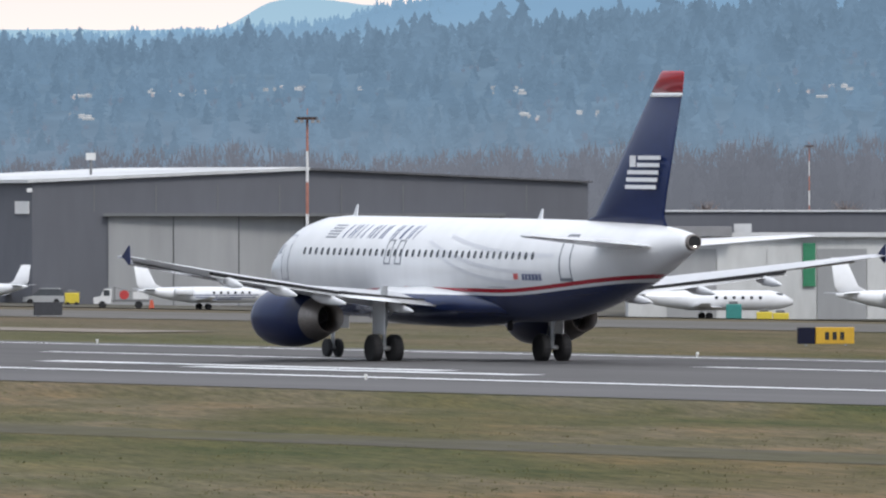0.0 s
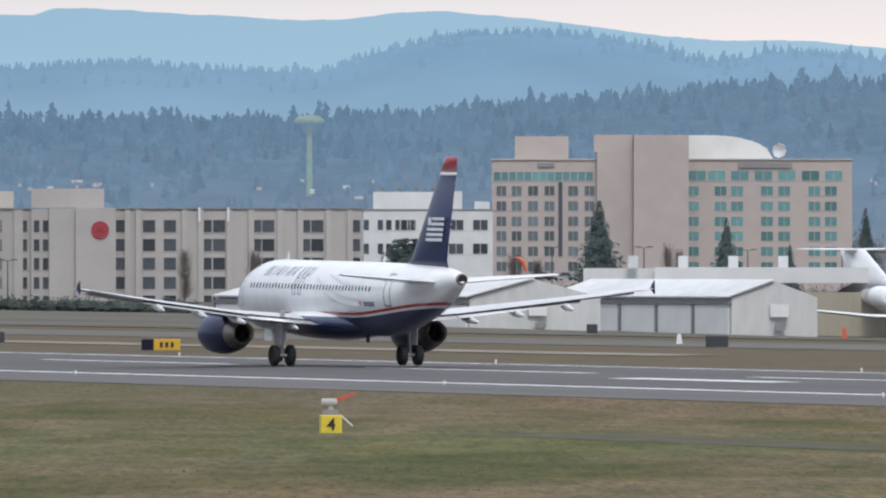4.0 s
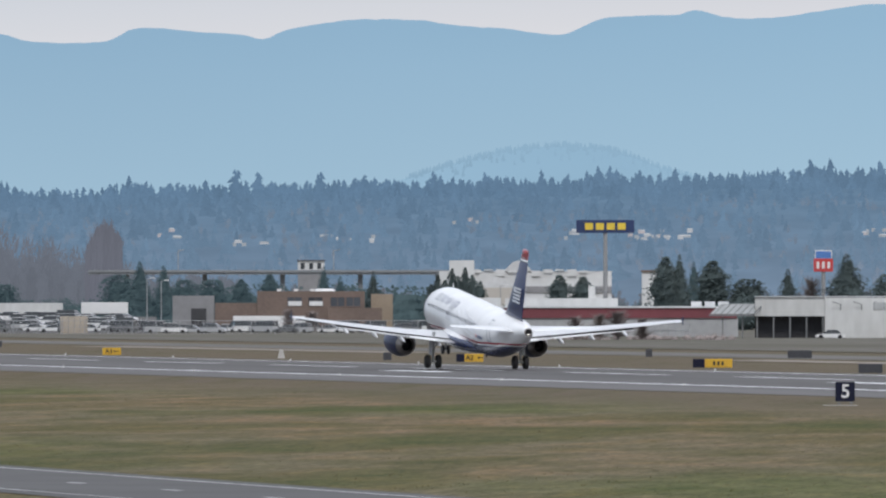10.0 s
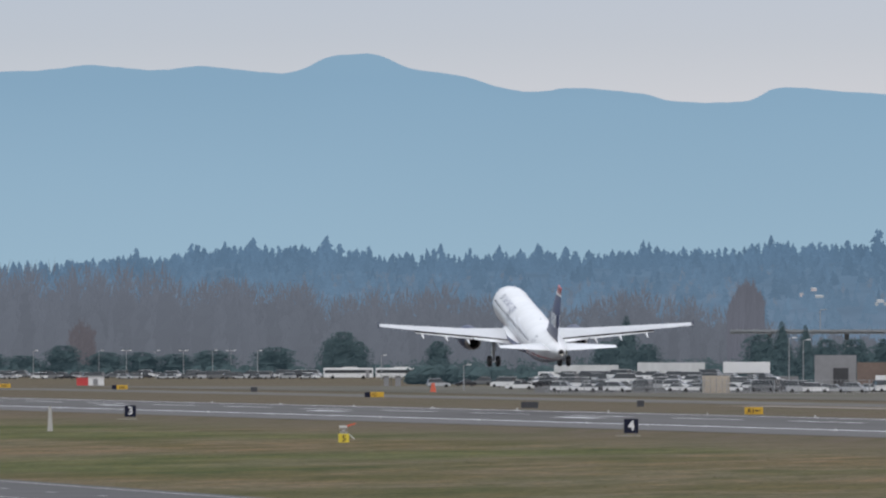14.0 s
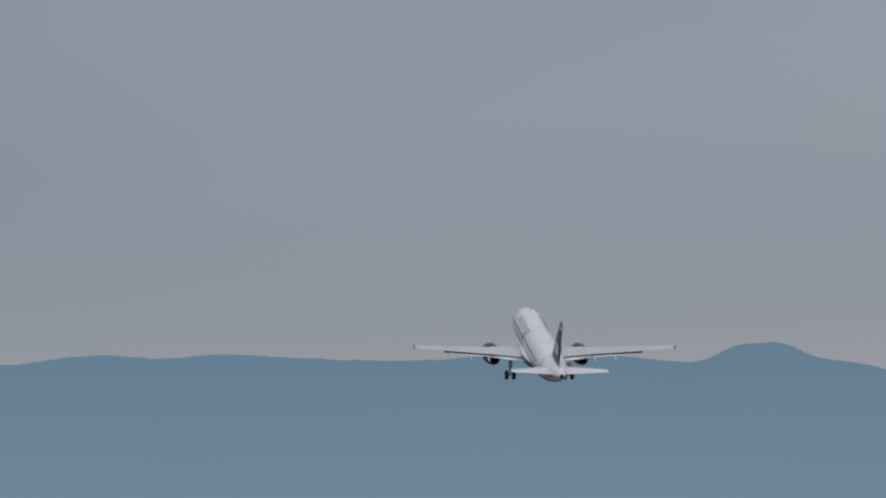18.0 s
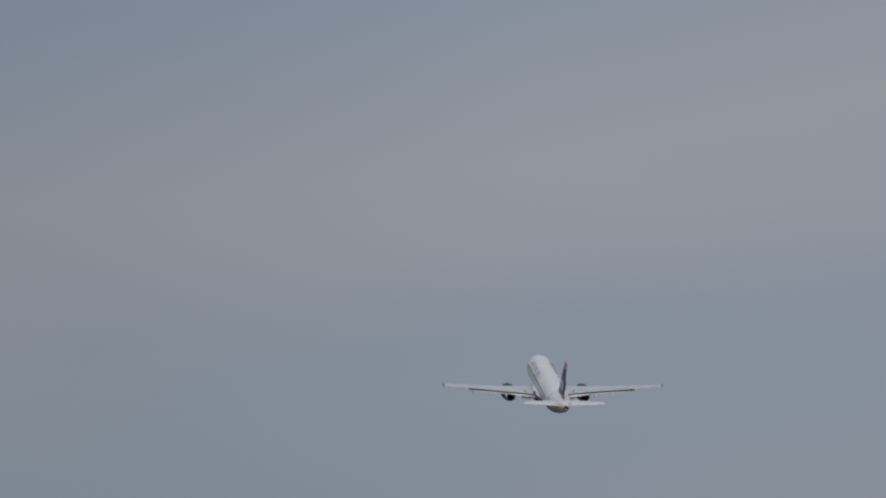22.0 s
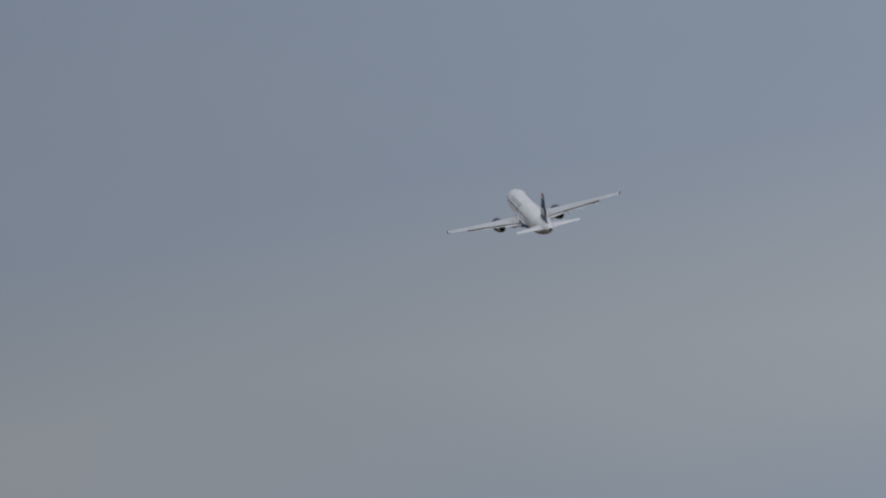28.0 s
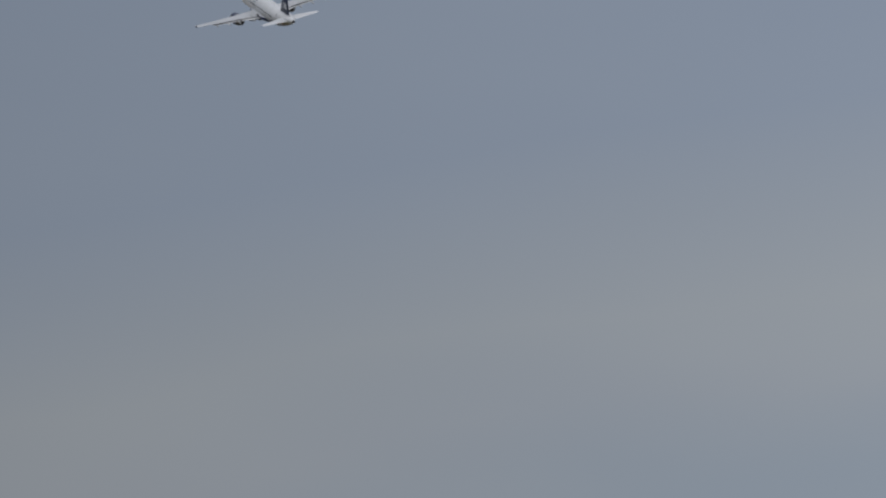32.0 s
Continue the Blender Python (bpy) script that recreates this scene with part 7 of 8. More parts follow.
def car_meshes(kind):
    """Body, glasshouse and wheel meshes of one kind, nose to +x."""
    L, W, H = {"sedan": (4.6, 1.8, 1.42), "suv": (4.7, 1.9, 1.75), "van": (5.2, 2.0, 2.1), "pickup": (5.6, 1.95, 1.8)}[kind]
    a, hood = L / 2, H * .56
    prof = {"sedan": [(-a, .35), (-a, hood * .95), (-a * .62, hood), (a * .5, hood), (a * .95, hood * .82), (a, .4)],
            "suv": [(-a, .4), (-a * .98, hood), (a * .52, hood), (a * .95, hood * .86), (a, .42)],
            "van": [(-a, .4), (-a, hood), (a * .7, hood), (a * .97, hood * .8), (a, .42)],
            "pickup": [(-a, .5), (-a, hood), (a * .5, hood), (a * .96, hood * .9), (a, .45)]}[kind]
    bm = bmesh.new()
    pts = [(x, .28) for x in (-a * .96,)] + prof + [(a * .95, .28)]
    loft(bm, [[(x, y * W / 2, z if abs(y) < .95 or z > .3 else z) for x, z in pts] for y in (-1, -.96, .96, 1)])
    body = mesh_of("body", bm, CARPAINT["white"])
    cab = {"sedan": [(-a * .72, hood), (-a * .42, H), (a * .12, H), (a * .5, hood)], "suv": [(-a * .97, hood), (-a * .85, H), (a * .15, H), (a * .5, hood)],
           "van": [(-a * .99, hood), (-a * .96, H), (a * .35, H), (a * .72, hood)], "pickup": [(-a * .12, hood), (-a * .05, H), (a * .25, H), (a * .5, hood)]}[kind]
    bm = bmesh.new()
    loft(bm, [[(x * .99, y * W / 2 * (.93 if z <= hood else .80), z) for x, z in cab] for y in (-1, 1)])
    glass = mesh_of("glasshouse", bm, CARGLASS)
    bm = boxes((cab[1][0] - .02, -W * .41, H - .02, cab[2][0] + .02, W * .41, H + .05), bevel=.02)
    roof = mesh_of("roof", bm, CARPAINT["white"])
    wh = mesh_of("wheel", tubes(((0, -.11, 0), (0, .11, 0), .33), n=12), RUBBER)
    return body, glass, roof, wh, L, W


CARS = {k: car_meshes(k) for k in ("sedan", "suv", "van", "pickup")}
CARCOPY = {}


def car(kind, colour, m, lights=False, where="in a car park"):
    words = {"sedan": "saloon car", "suv": "boxy estate car", "van": "van", "pickup": "pickup truck"}[kind]
    t = thing("car" if kind != "van" else "van", m, "%s %s parked %s" % (colour, words, where), "car" if kind in ("sedan", "suv") else kind, group="parked cars")
    body, glass, roof, wh, L, W = CARS[kind]
    key = (kind, colour)
    if key not in CARCOPY:
        CARCOPY[key] = (body.copy(), roof.copy())
        for q in CARCOPY[key]:
            q.materials[0] = CARPAINT[colour]
    part("body", CARCOPY[key][0], None, t), part("roof", CARCOPY[key][1], None, t), part("glasshouse", glass, None, t)
    for x in (-L * .31, L * .31):
        for y in (-W / 2 + .05, W / 2 - .05):
            part("wheel", wh, None, t, at=pose(x, y, .33))
    if lights:
        for y in (-.65, .65):
            part("headlamp", boxes((L / 2 - .02, y - .32, .5, L / 2 + .08, y + .32, .95), bevel=.03), LAMPGLOW, t, "glowing headlamp")
    return t


def car_park(rng, b0, b1, d0, d1, n, where, z=None, kinds=("sedan", "suv", "van", "sedan")):
    for i in range(n):
        b, d = b0 + (b1 - b0) * (i + rng.uniform(.1, .9)) / n, rng.choice([d0 + (d1 - d0) * q / 3 for q in range(4)])
        p = spot(b, d)
        p.z = (ground_z(p.x, p.y) if z is None else z) - .02
        col = rng.choice(("white", "white", "silver", "silver", "grey", "grey", "black", "silver", "silver", "grey", "silver", "white", "white"))
        car(rng.choice(kinds), col, Matrix.Translation(p) @ pose(0, 0, 0, 0, 0, -b + rng.choice((90, 60, -80, -115)) + rng.uniform(-6, 6)), where=where)


rng = random.Random(11)


def lot_height(d):
    return -.02 + 2.3 * max(0.0, min(1.0, (d - 2310) / 320))


bm = bmesh.new()
loft(bm, [[spot(b, d, lot_height(d)) for d in (2308, 2400, 2500, 2640)] + [spot(b, d, -.6) for d in (2640, 2308)] for b in (9.72, 10.0, 10.3, 10.6, 10.84)])
setting("pavement_car_lot", bm, mat("car_lot_asphalt", (.085, .083, .082), .9, var=.12, scale=.3, spec=.2), "gently rising asphalt car lot")
for row in range(6):
    for i in range(13):
        b, d = 9.77 + .078 * i + rng.uniform(-.012, .012), 2330 + 42 * row + rng.uniform(-4, 4)
        if rng.random() < .9:
            car(rng.choice(("sedan", "suv", "sedan", "van", "suv")), rng.choice(("white", "white", "silver", "white", "silver", "white", "white", "grey", "white", "black")), Matrix.Translation(spot(b, d, lot_height(d) - .02)) @ pose(0, 0, 0, 0, 0, -b + rng.choice((90, 60, -80, -115)) + rng.uniform(-6, 6)), where="in a crowded rising lot")
car_park(rng, 10.75, 11.25, 2320, 2480, 22, "in a crowded lot by the fence")
car_park(rng, 11.2, 12.0, 2330, 2380, 14, "before the brick offices")
car_park(rng, 7.0, 8.8, 3600, 3880, 96, "in a far lot under lamp posts")
car_park(rng, 9.3, 9.95, 2700, 3000, 8, "beside low sheds")
car_park(rng, 21.9, 22.35, 1530, 1580, 10, "under the works canopy", None, ("suv", "van"))
car_park(rng, 21.9, 23.35, 1560, 1660, 40, "behind the apron fence")
car_park(rng, 19.3, 20.8, 2280, 2330, 12, "before the hotel", 1.9)
car("suv", "silver", heading(24.49, 1500, -4.62, 90), where="before the grey hangar")


def service_truck(bearing, dist, z):
    t = thing("service_truck", heading(bearing, dist, z, 88), "white airport service truck with red drum and racks", "truck")
    part("cab", loft(bmesh.new(), [[(x, y, q) for x, q in ((1.0, .5), (2.9, .5), (2.95, 1.15), (2.2, 1.3), (1.75, 2.1), (1.0, 2.1))] for y in (-1, 1)]), SIGNWHITE, t, "white cab")
    part("cab_glass", boxes((1.2, -1.02, 1.35, 1.85, 1.02, 1.95)), CARGLASS, t)
    part("bed", boxes((-3.0, -1.05, .7, .95, 1.05, .95), bevel=.02), TRIMGREY, t, "grey flat bed")
    part("tool_box", boxes((-2.9, -1.0, .96, -1.3, 1.0, 1.75), bevel=.04), SIGNWHITE, t)
    part("drum", tubes(((-.35, -.9, 1.45), (-.35, .9, 1.45), .5), n=14), SIGNRED, t, "red hose drum")
    part("rack", tubes(((.7, -.9, .95), (.7, -.9, 2.3), .05), ((.7, .9, .95), (.7, .9, 2.3), .05), ((.7, -.9, 2.3), (.7, .9, 2.3), .05), ((-1.2, .9, 1.75), (.7, .9, 2.3), .04), n=6), TRIMGREY, t)
    for x in (-1.9, 2.0):
        for y in (-.95, .95):
            part("wheel", tubes(((x, y - .12, .4), (x, y + .12, .4), .4), n=12), RUBBER, t)


service_truck(24.82, 1450, -4.66)
t = thing("extinguisher_cart", lot(25.27, 1300), "small red wheeled extinguisher cart on the apron", "cart")
part("cylinder", tubes(((-.45, 0, .42), (.45, 0, .42), .22), n=12), SIGNRED, t, "red cylinder")
part("handle", tubes(((.4, -.2, .5), (.75, -.2, .75), .03), ((.4, .2, .5), (.75, .2, .75), .03), n=5), DARKPOLE, t)
for y in (-.3, .3):
    part("wheel", tubes(((-.2, y - .04, .2), (-.2, y + .04, .2), .2), n=10), RUBBER, t)
for b, d, m, words, h in ((24.612, 1490, YELLOWBOX, "small yellow ground equipment unit on wheels", 1.5), (27.42, 1370, mat("teal_paint", (.04, .24, .22), .5), "teal ground equipment unit on wheels", 2.0), (27.55, 1360, YELLOWBOX, "yellow tug parked on the apron", 1.3), (27.62, 1360, YELLOWBOX, "yellow tug parked on the apron", 1.2)):
    t = thing("ground_unit", lot(b, d), words, "equipment", group="ground equipment")
    part("body", boxes((-.8, 0, .3, .8, 1.4, h), bevel=.08), m, t)
    part("top", boxes((-.5, .2, h, .4, 1.2, h + .3), bevel=.05), TRIMGREY, t)
    for x in (-.5, .5):
        part("wheel", tubes(((x, -.02, .25), (x, .15, .25), .25), n=8), RUBBER, t)
car("pickup", "white", heading(9.66, 2540, -.1, 85), where="beside a long tank trailer")
car("suv", "white", heading(9.43, 3270, -.1, 178), True, "on the far road with headlamps on")
car("pickup", "grey", heading(22.50, 1560, -3.6, 90), where="by the apron fence")
car("sedan", "white", heading(13.7, 2035, -.1, 90), where="by the arched hangar")
car("sedan", "white", heading(15.63, 1960, -.1, 85), where="by the arched hangar")


def trailer(bearing, dist, w, h, material, label, skew=0, z=None):
    t = thing("trailer", lot(bearing, dist, skew, z), label, "trailer")
    part("box", boxes((-w / 2, 0, .95, w / 2, 2.5, h), bevel=.05), material, t)
    part("chassis", boxes((-w / 2 + .2, .3, .7, w / 2 - .2, 2.2, .94)), TRIMGREY, t)
    for x in (-w * .38, -w * .28, w * .3, w * .38):
        part("wheel", tubes(((x, .1, .5), (x, .4, .5), .48), n=12), RUBBER, t)
    for i in range(1, 8):
        part("side_rib", boxes((-w / 2 + w * i / 8 - .04, -.05, 1.0, -w / 2 + w * i / 8 + .04, 0, h - .06)), material, t)


trailer(11.32, 2390, 12.8, 2.9, SIGNWHITE, "long white box trailer parked along the fence")
trailer(9.94, 2600, 12.4, 2.4, PALEWALL, "long pale low trailer beside parked cars", 0, lot_height(2600))
trailer(10.30, 2600, 13, 2.9, PALEWALL, "white box trailer behind the parked cars", 0, lot_height(2600))
trailer(10.62, 2590, 9, 3.1, SIGNWHITE, "white box trailer behind the parked cars", 0, lot_height(2590))
trailer(9.80, 2900, 6.5, 2.9, SIGNWHITE, "short white trailer by low sheds")
t = thing("storage_cube", lot(10.49, 2284), "stained beige storage box by the fence", "container")
part("box", boxes((-2.3, 0, 0, 2.3, 2.4, 3.0), bevel=.05), mat("stained_beige", (.44, .38, .31), .8, var=.15), t)
for i in range(5):
    part("rib", boxes((-2 + i, -.06, .1, -1.9 + i, 0, 2.9)), GREYBLOCK, t)


def bus(bearing, dist, label):
    t = thing("bus", lot(bearing, dist), label, "bus")
    part("body", boxes((-6.6, 0, .4, 6.6, 2.5, 3.0), bevel=.12), SIGNWHITE, t)
    part("window_band", boxes((-6.3, -.04, 1.6, 6.3, 0, 2.5)), CARGLASS, t)
    for x in (-4.2, 4.0):
        part("wheel", tubes(((x, -.03, .5), (x, .3, .5), .5), n=12), RUBBER, t)
    part("roof_unit", boxes((-1.5, .5, 3.0, 2.5, 2, 3.3)), PALEWALL, t)
    part("door", boxes((4.6, -.06, .5, 5.6, -.041, 2.4)), GREYBLOCK, t)


bus(8.93, 3600, "long white bus at a far stop")
bus(9.15, 3620, "long white bus at a far stop")
t = thing("shelter", lot(9.115, 2786), "small white gate shelter with dark opening", "shelter")
for x in (-1.7, .7):
    part("wall", boxes((x, 0, 0, x + 1.1, 2, 2.2), bevel=.04), GREYBLOCK, t)
part("roof", boxes((-2.0, -.3, 2.21, 2.1, 2.3, 2.38)), PALEWALL, t)
part("post", tubes(((-.1, 1, 0), (-.1, 1, 2.2), .08), n=6), TRIMGREY, t)
t = thing("equipment_hut", lot(7.835, 2856), "low red and white equipment hut", "hut")
part("wall", boxes((-.4, 0, 0, 2.9, 2, 1.9), bevel=.03), SIGNWHITE, t)
part("red_end", boxes((-2.9, 0, 0, -.42, 2, 1.7), bevel=.03), SIGNRED, t)
part("door", boxes((.6, -.05, .1, 1.6, 0, 1.5)), GREYBLOCK, t)
part("roof", boxes((-3, -.15, 1.91, 3, 2.1, 2.0)), ROOFWHITE, t)
t = thing("boarding_stairs", lot(22.75, 1450, 0, z=-3.55), "white mobile boarding stairs on the apron", "stairs")
for i in range(12):
    part("step", boxes((-2.2 + i * .36, 0, .5 + i * .31, -1.8 + i * .36, 1.6, .56 + i * .31)), SIGNWHITE, t)
bm = bmesh.new()
loft(bm, [[(-2.6, y, .25), (-2.4, y, .9), (2.0, y, 4.7), (2.6, y, 4.7), (2.6, y, 4.0)] for y in (-.08, 0)])
part("side_panel", bm, SIGNWHITE, t)
part("chassis", boxes((-2.4, .1, .2, 2.4, 1.5, .5)), TRIMGREY, t)
for x in (-1.7, 1.7):
    part("wheel", tubes(((x, .02, .3), (x, .2, .3), .3), n=10), RUBBER, t)
part("strut", tubes(((1.8, .1, .5), (2.2, .1, 4.0), .08), n=6), TRIMGREY, t)
t = thing("fuel_tank", lot(23.22, 1468, 0, z=-4.1), "square white tank on a low frame", "tank")
part("tank", boxes((-2.4, 0, .5, -.05, 2.3, 4.0), (.05, 0, .5, 2.4, 2.3, 4.0), bevel=.35), SIGNWHITE, t, "white ribbed tank")
part("frame", boxes((-2.5, -.05, 0, 2.5, 2.3, .48)), GREYBLOCK, t)
for i, (b, d) in enumerate(((23.42, 1450), (23.44, 1450), (23.46, 1450), (23.62, 1450), (24.95, 1430), (20.7, 1440), (21.95, 1330), (22.0, 1330))):
    small_prism(b, d, ORANGE, "orange traffic barrel on the apron", .7, 1.3)
for i in range(7):
    t = thing("ground_unit", lot(24.02 + i * .033, 1475, 0, z=-4.3), "small pale ground equipment unit on wheels", "equipment", group="ground equipment")
    part("body", boxes((-.7, 0, .3, .7, 1.2, 1.25 + .2 * (i % 2)), bevel=.08), SIGNWHITE if i % 2 else PALEWALL, t)
    for x in (-.45, .45):
        part("wheel", tubes(((x, -.02, .22), (x, .15, .22), .22), n=8), RUBBER, t)
t = thing("blue_container", lot(21.075, 2000, 0, z=0.7), "pair of bright blue containers behind the works", "container")
part("box", boxes((-2.35, 0, 0, -.1, 2.4, 3.6), bevel=.05), mat("bright_blue_paint", (.03, .12, .38), .5, var=.1), t)
part("box", boxes((.1, 0, 0, 2.35, 2.4, 3.6), bevel=.05), mat("bright_blue_paint", (.03, .12, .38)), t)
part("support", boxes((-2.35, .1, -5.3, 2.35, 2.3, -.01)), GREYBLOCK, t)


def chain_fence(b0, b1, d0, d1, h, label):
    """Posts, two rails and a crossed wire mesh between two spots."""
    p0, p1 = spot(b0, d0), spot(b1, d1)
    run = (p1 - p0).length
    p0.z = ground_z(p0.x, p0.y)
    t = thing("chain_fence", Matrix.Translation(p0) @ Matrix.Rotation(math.atan2(p1.y - p0.y, p1.x - p0.x), 4, "Z"), label, "fence")
    post = mesh_of("post", tubes(((0, 0, -.3), (0, 0, h), .06), n=6), GREYPOLE)
    for i in range(int(run / 4) + 1):
        part("post", post, None, t, at=pose(i * 4.0, 0, 0))
    for z in (h - .03, h * .5):
        part("rail", tubes(((0, 0, z), (run, 0, z), .035), n=5), GREYPOLE, t)
    v, f = [], []
    for i in range(int(run / .6)):
        for s in (1, -1):
            x, k = i * .6, len(v)
            v.extend(((x - .014, 0, .05), (x + .014, 0, .05), (x + .014 + s * 1.0, 0, h), (x - .014 + s * 1.0, 0, h), (x, .03, .05), (x + s * 1.0, .03, h)))
            f.extend(((k, k + 1, k + 2, k + 3), (k + 1, k + 4, k + 5, k + 2), (k + 4, k, k + 3, k + 5)))
    me = bpy.data.meshes.new("wire_mesh")
    me.from_pydata(v, [], f)
    me.materials.append(GREYPOLE)
    part("wire_mesh", me, None, t, "fine grey wire mesh")["kind"] = "stuff"


chain_fence(11.95, 9.75, 2265, 2270, 2.3, "long chain-link fence before the car park")
chain_fence(23.45, 21.85, 1530, 1520, 2.4, "chain-link fence along the apron")
chain_fence(13.1, 12.0, 2080, 2240, 2.2, "chain-link fence before the warehouse")


# ---- trees ----
NEEDLE = mat("dark_conifer_green", (0.074, 0.096, 0.092), 1.0, spec=.05, var=.15, scale=.5, obj_random=.25)
# paler, bluer version of NEEDLE: light haze put into the base colour
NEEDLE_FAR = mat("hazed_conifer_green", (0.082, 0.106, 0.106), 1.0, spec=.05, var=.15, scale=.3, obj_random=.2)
# haze is painted in here as a weak bluish emission
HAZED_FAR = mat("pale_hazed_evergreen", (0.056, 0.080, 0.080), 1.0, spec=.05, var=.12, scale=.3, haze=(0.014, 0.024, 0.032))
BARK = mat("grey_brown_bark", (0.11, 0.085, 0.07), .95, var=.2, scale=1)
TWIG = mat("bare_twig_brown", (0.24, 0.205, 0.195), .95, var=.25, scale=.3, obj_random=.2)
EVERGREEN = mat("dull_evergreen_hedge", (0.070, 0.086, 0.080), 1.0, spec=.1, var=.25, scale=.6)


def crown_mesh(seed, kind):
    """Unit-height crown of many small leaf clumps round tiers of boughs."""
    r = random.Random(seed)
    v, f = [], []

    def spray(p, a, s, rise):
        i = len(v)
        c, d = math.cos(a), math.sin(a)
        v.extend(((p[0] - s * d * .7, p[1] + s * c * .7, p[2] + r.uniform(-.4, .2) * s), (p[0] + s * d * .7, p[1] - s * c * .7, p[2] + r.uniform(-.4, .2) * s), (p[0] + 1.5 * s * c, p[1] + 1.5 * s * d, p[2] + rise * s), (p[0] + .2 * s * c, p[1] + .2 * s * d, p[2] + .7 * s)))
        f.extend(((i, i + 2, i + 3), (i + 1, i + 3, i + 2)))

    def reach(z):
        if kind == "fir":
            return .31 * (1 - z) ** 1.05 * (1 + .10 * math.sin(z * 40 + seed)) + .004
        if kind == "cypress":
            return .20 * min(1, (1 - z) * 3.2) * min(1, z * 5 + .4) * (1 + .15 * math.sin(z * 23 + seed))
        return .40 * math.sqrt(max(.02, 1 - ((z - .42) / .56) ** 2)) * (1 + .07 * math.sin(z * 17 + seed))

    # a thin lumpy core, then leafy sprays all over it
    m, rings = 8, 11
    for k in range(rings):
        z = (.08 if kind != "round" else .03) + .88 * k / rings
        for j in range(m):
            a = 2 * math.pi * j / m
            q = reach(z) * r.uniform(.50, .74) * (1 + .14 * math.sin(3 * a + seed + z * 5) + .10 * math.sin(5 * a + z * 19))
            v.append((q * math.cos(a), q * math.sin(a), z + r.uniform(-.02, .02)))
    for k in range(rings - 1):
        for j in range(m):
            p, q = k * m + j, k * m + (j + 1) % m
            f.append((p, q, q + m, p + m))
    n = 1700
    for k in range(n):
        z = (.05 if kind != "round" else .03) + .93 * k / n
        a = r.random() * 6.283
        q = reach(z) * r.uniform(.45, 1.0) * (1 + .22 * math.sin(3 * a + seed + 6 * z) + .12 * math.sin(7 * a + 21 * z))
        spray((q * math.cos(a), q * math.sin(a), z), a + r.uniform(-.9, .9), r.uniform(.010, .026) * (1.4 - 1.1 * z if kind == "fir" else 1.6 if kind == "round" else 1), r.uniform(-.7, .1) if kind == "fir" else r.uniform(-.3, .9))
    me = bpy.data.meshes.new("crown")
    me.from_pydata(v, [], f)
    me.update()
    return me


CROWNS = {k: [crown_mesh(s, k) for s in (1, 2, 3)] for k in ("fir", "cypress", "round")}
# copies with haze painted into their material, for trees farther off
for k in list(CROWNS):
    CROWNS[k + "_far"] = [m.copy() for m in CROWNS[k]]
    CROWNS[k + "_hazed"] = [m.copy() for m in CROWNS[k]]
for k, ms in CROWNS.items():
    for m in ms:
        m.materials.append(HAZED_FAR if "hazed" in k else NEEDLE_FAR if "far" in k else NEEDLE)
STEM = mesh_of("trunk", tubes(((0, 0, 0), (0, 0, .75), .022, .006), *[((0, 0, .15 + .1 * i), (.12 * math.cos(i * 2.4), .12 * math.sin(i * 2.4), .2 + .1 * i), .008, .003) for i in range(5)], n=6), BARK)


def tree(kind, bearing, dist, h, spread, n=[0]):
    n[0] += 1
    far = dist > 2100
    words = {"fir": "tall dark pointed conifer", "cypress": "slim dark cypress-like evergreen", "round": "broad dark rounded evergreen"}[kind]
    p = spot(bearing, dist)
    p.z = ground_z(p.x, p.y) - .1
    t = thing("tree", Matrix.Translation(p) @ pose(0, 0, 0, 0, 0, n[0] * 67), words + (" in light haze" if far else ""), "tree", group="dark evergreens")
    base = {"fir": .54, "cypress": .4, "round": .8}[kind]
    spread *= {"fir": 1.75, "cypress": 1.4, "round": 1.1}[kind]
    s = Matrix.Diagonal((spread / base, spread / base, h, 1))
    part("trunk", STEM, None, t, at=Matrix.Diagonal((h, h, h, 1)))
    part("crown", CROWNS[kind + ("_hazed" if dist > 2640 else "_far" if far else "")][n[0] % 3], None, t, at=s)


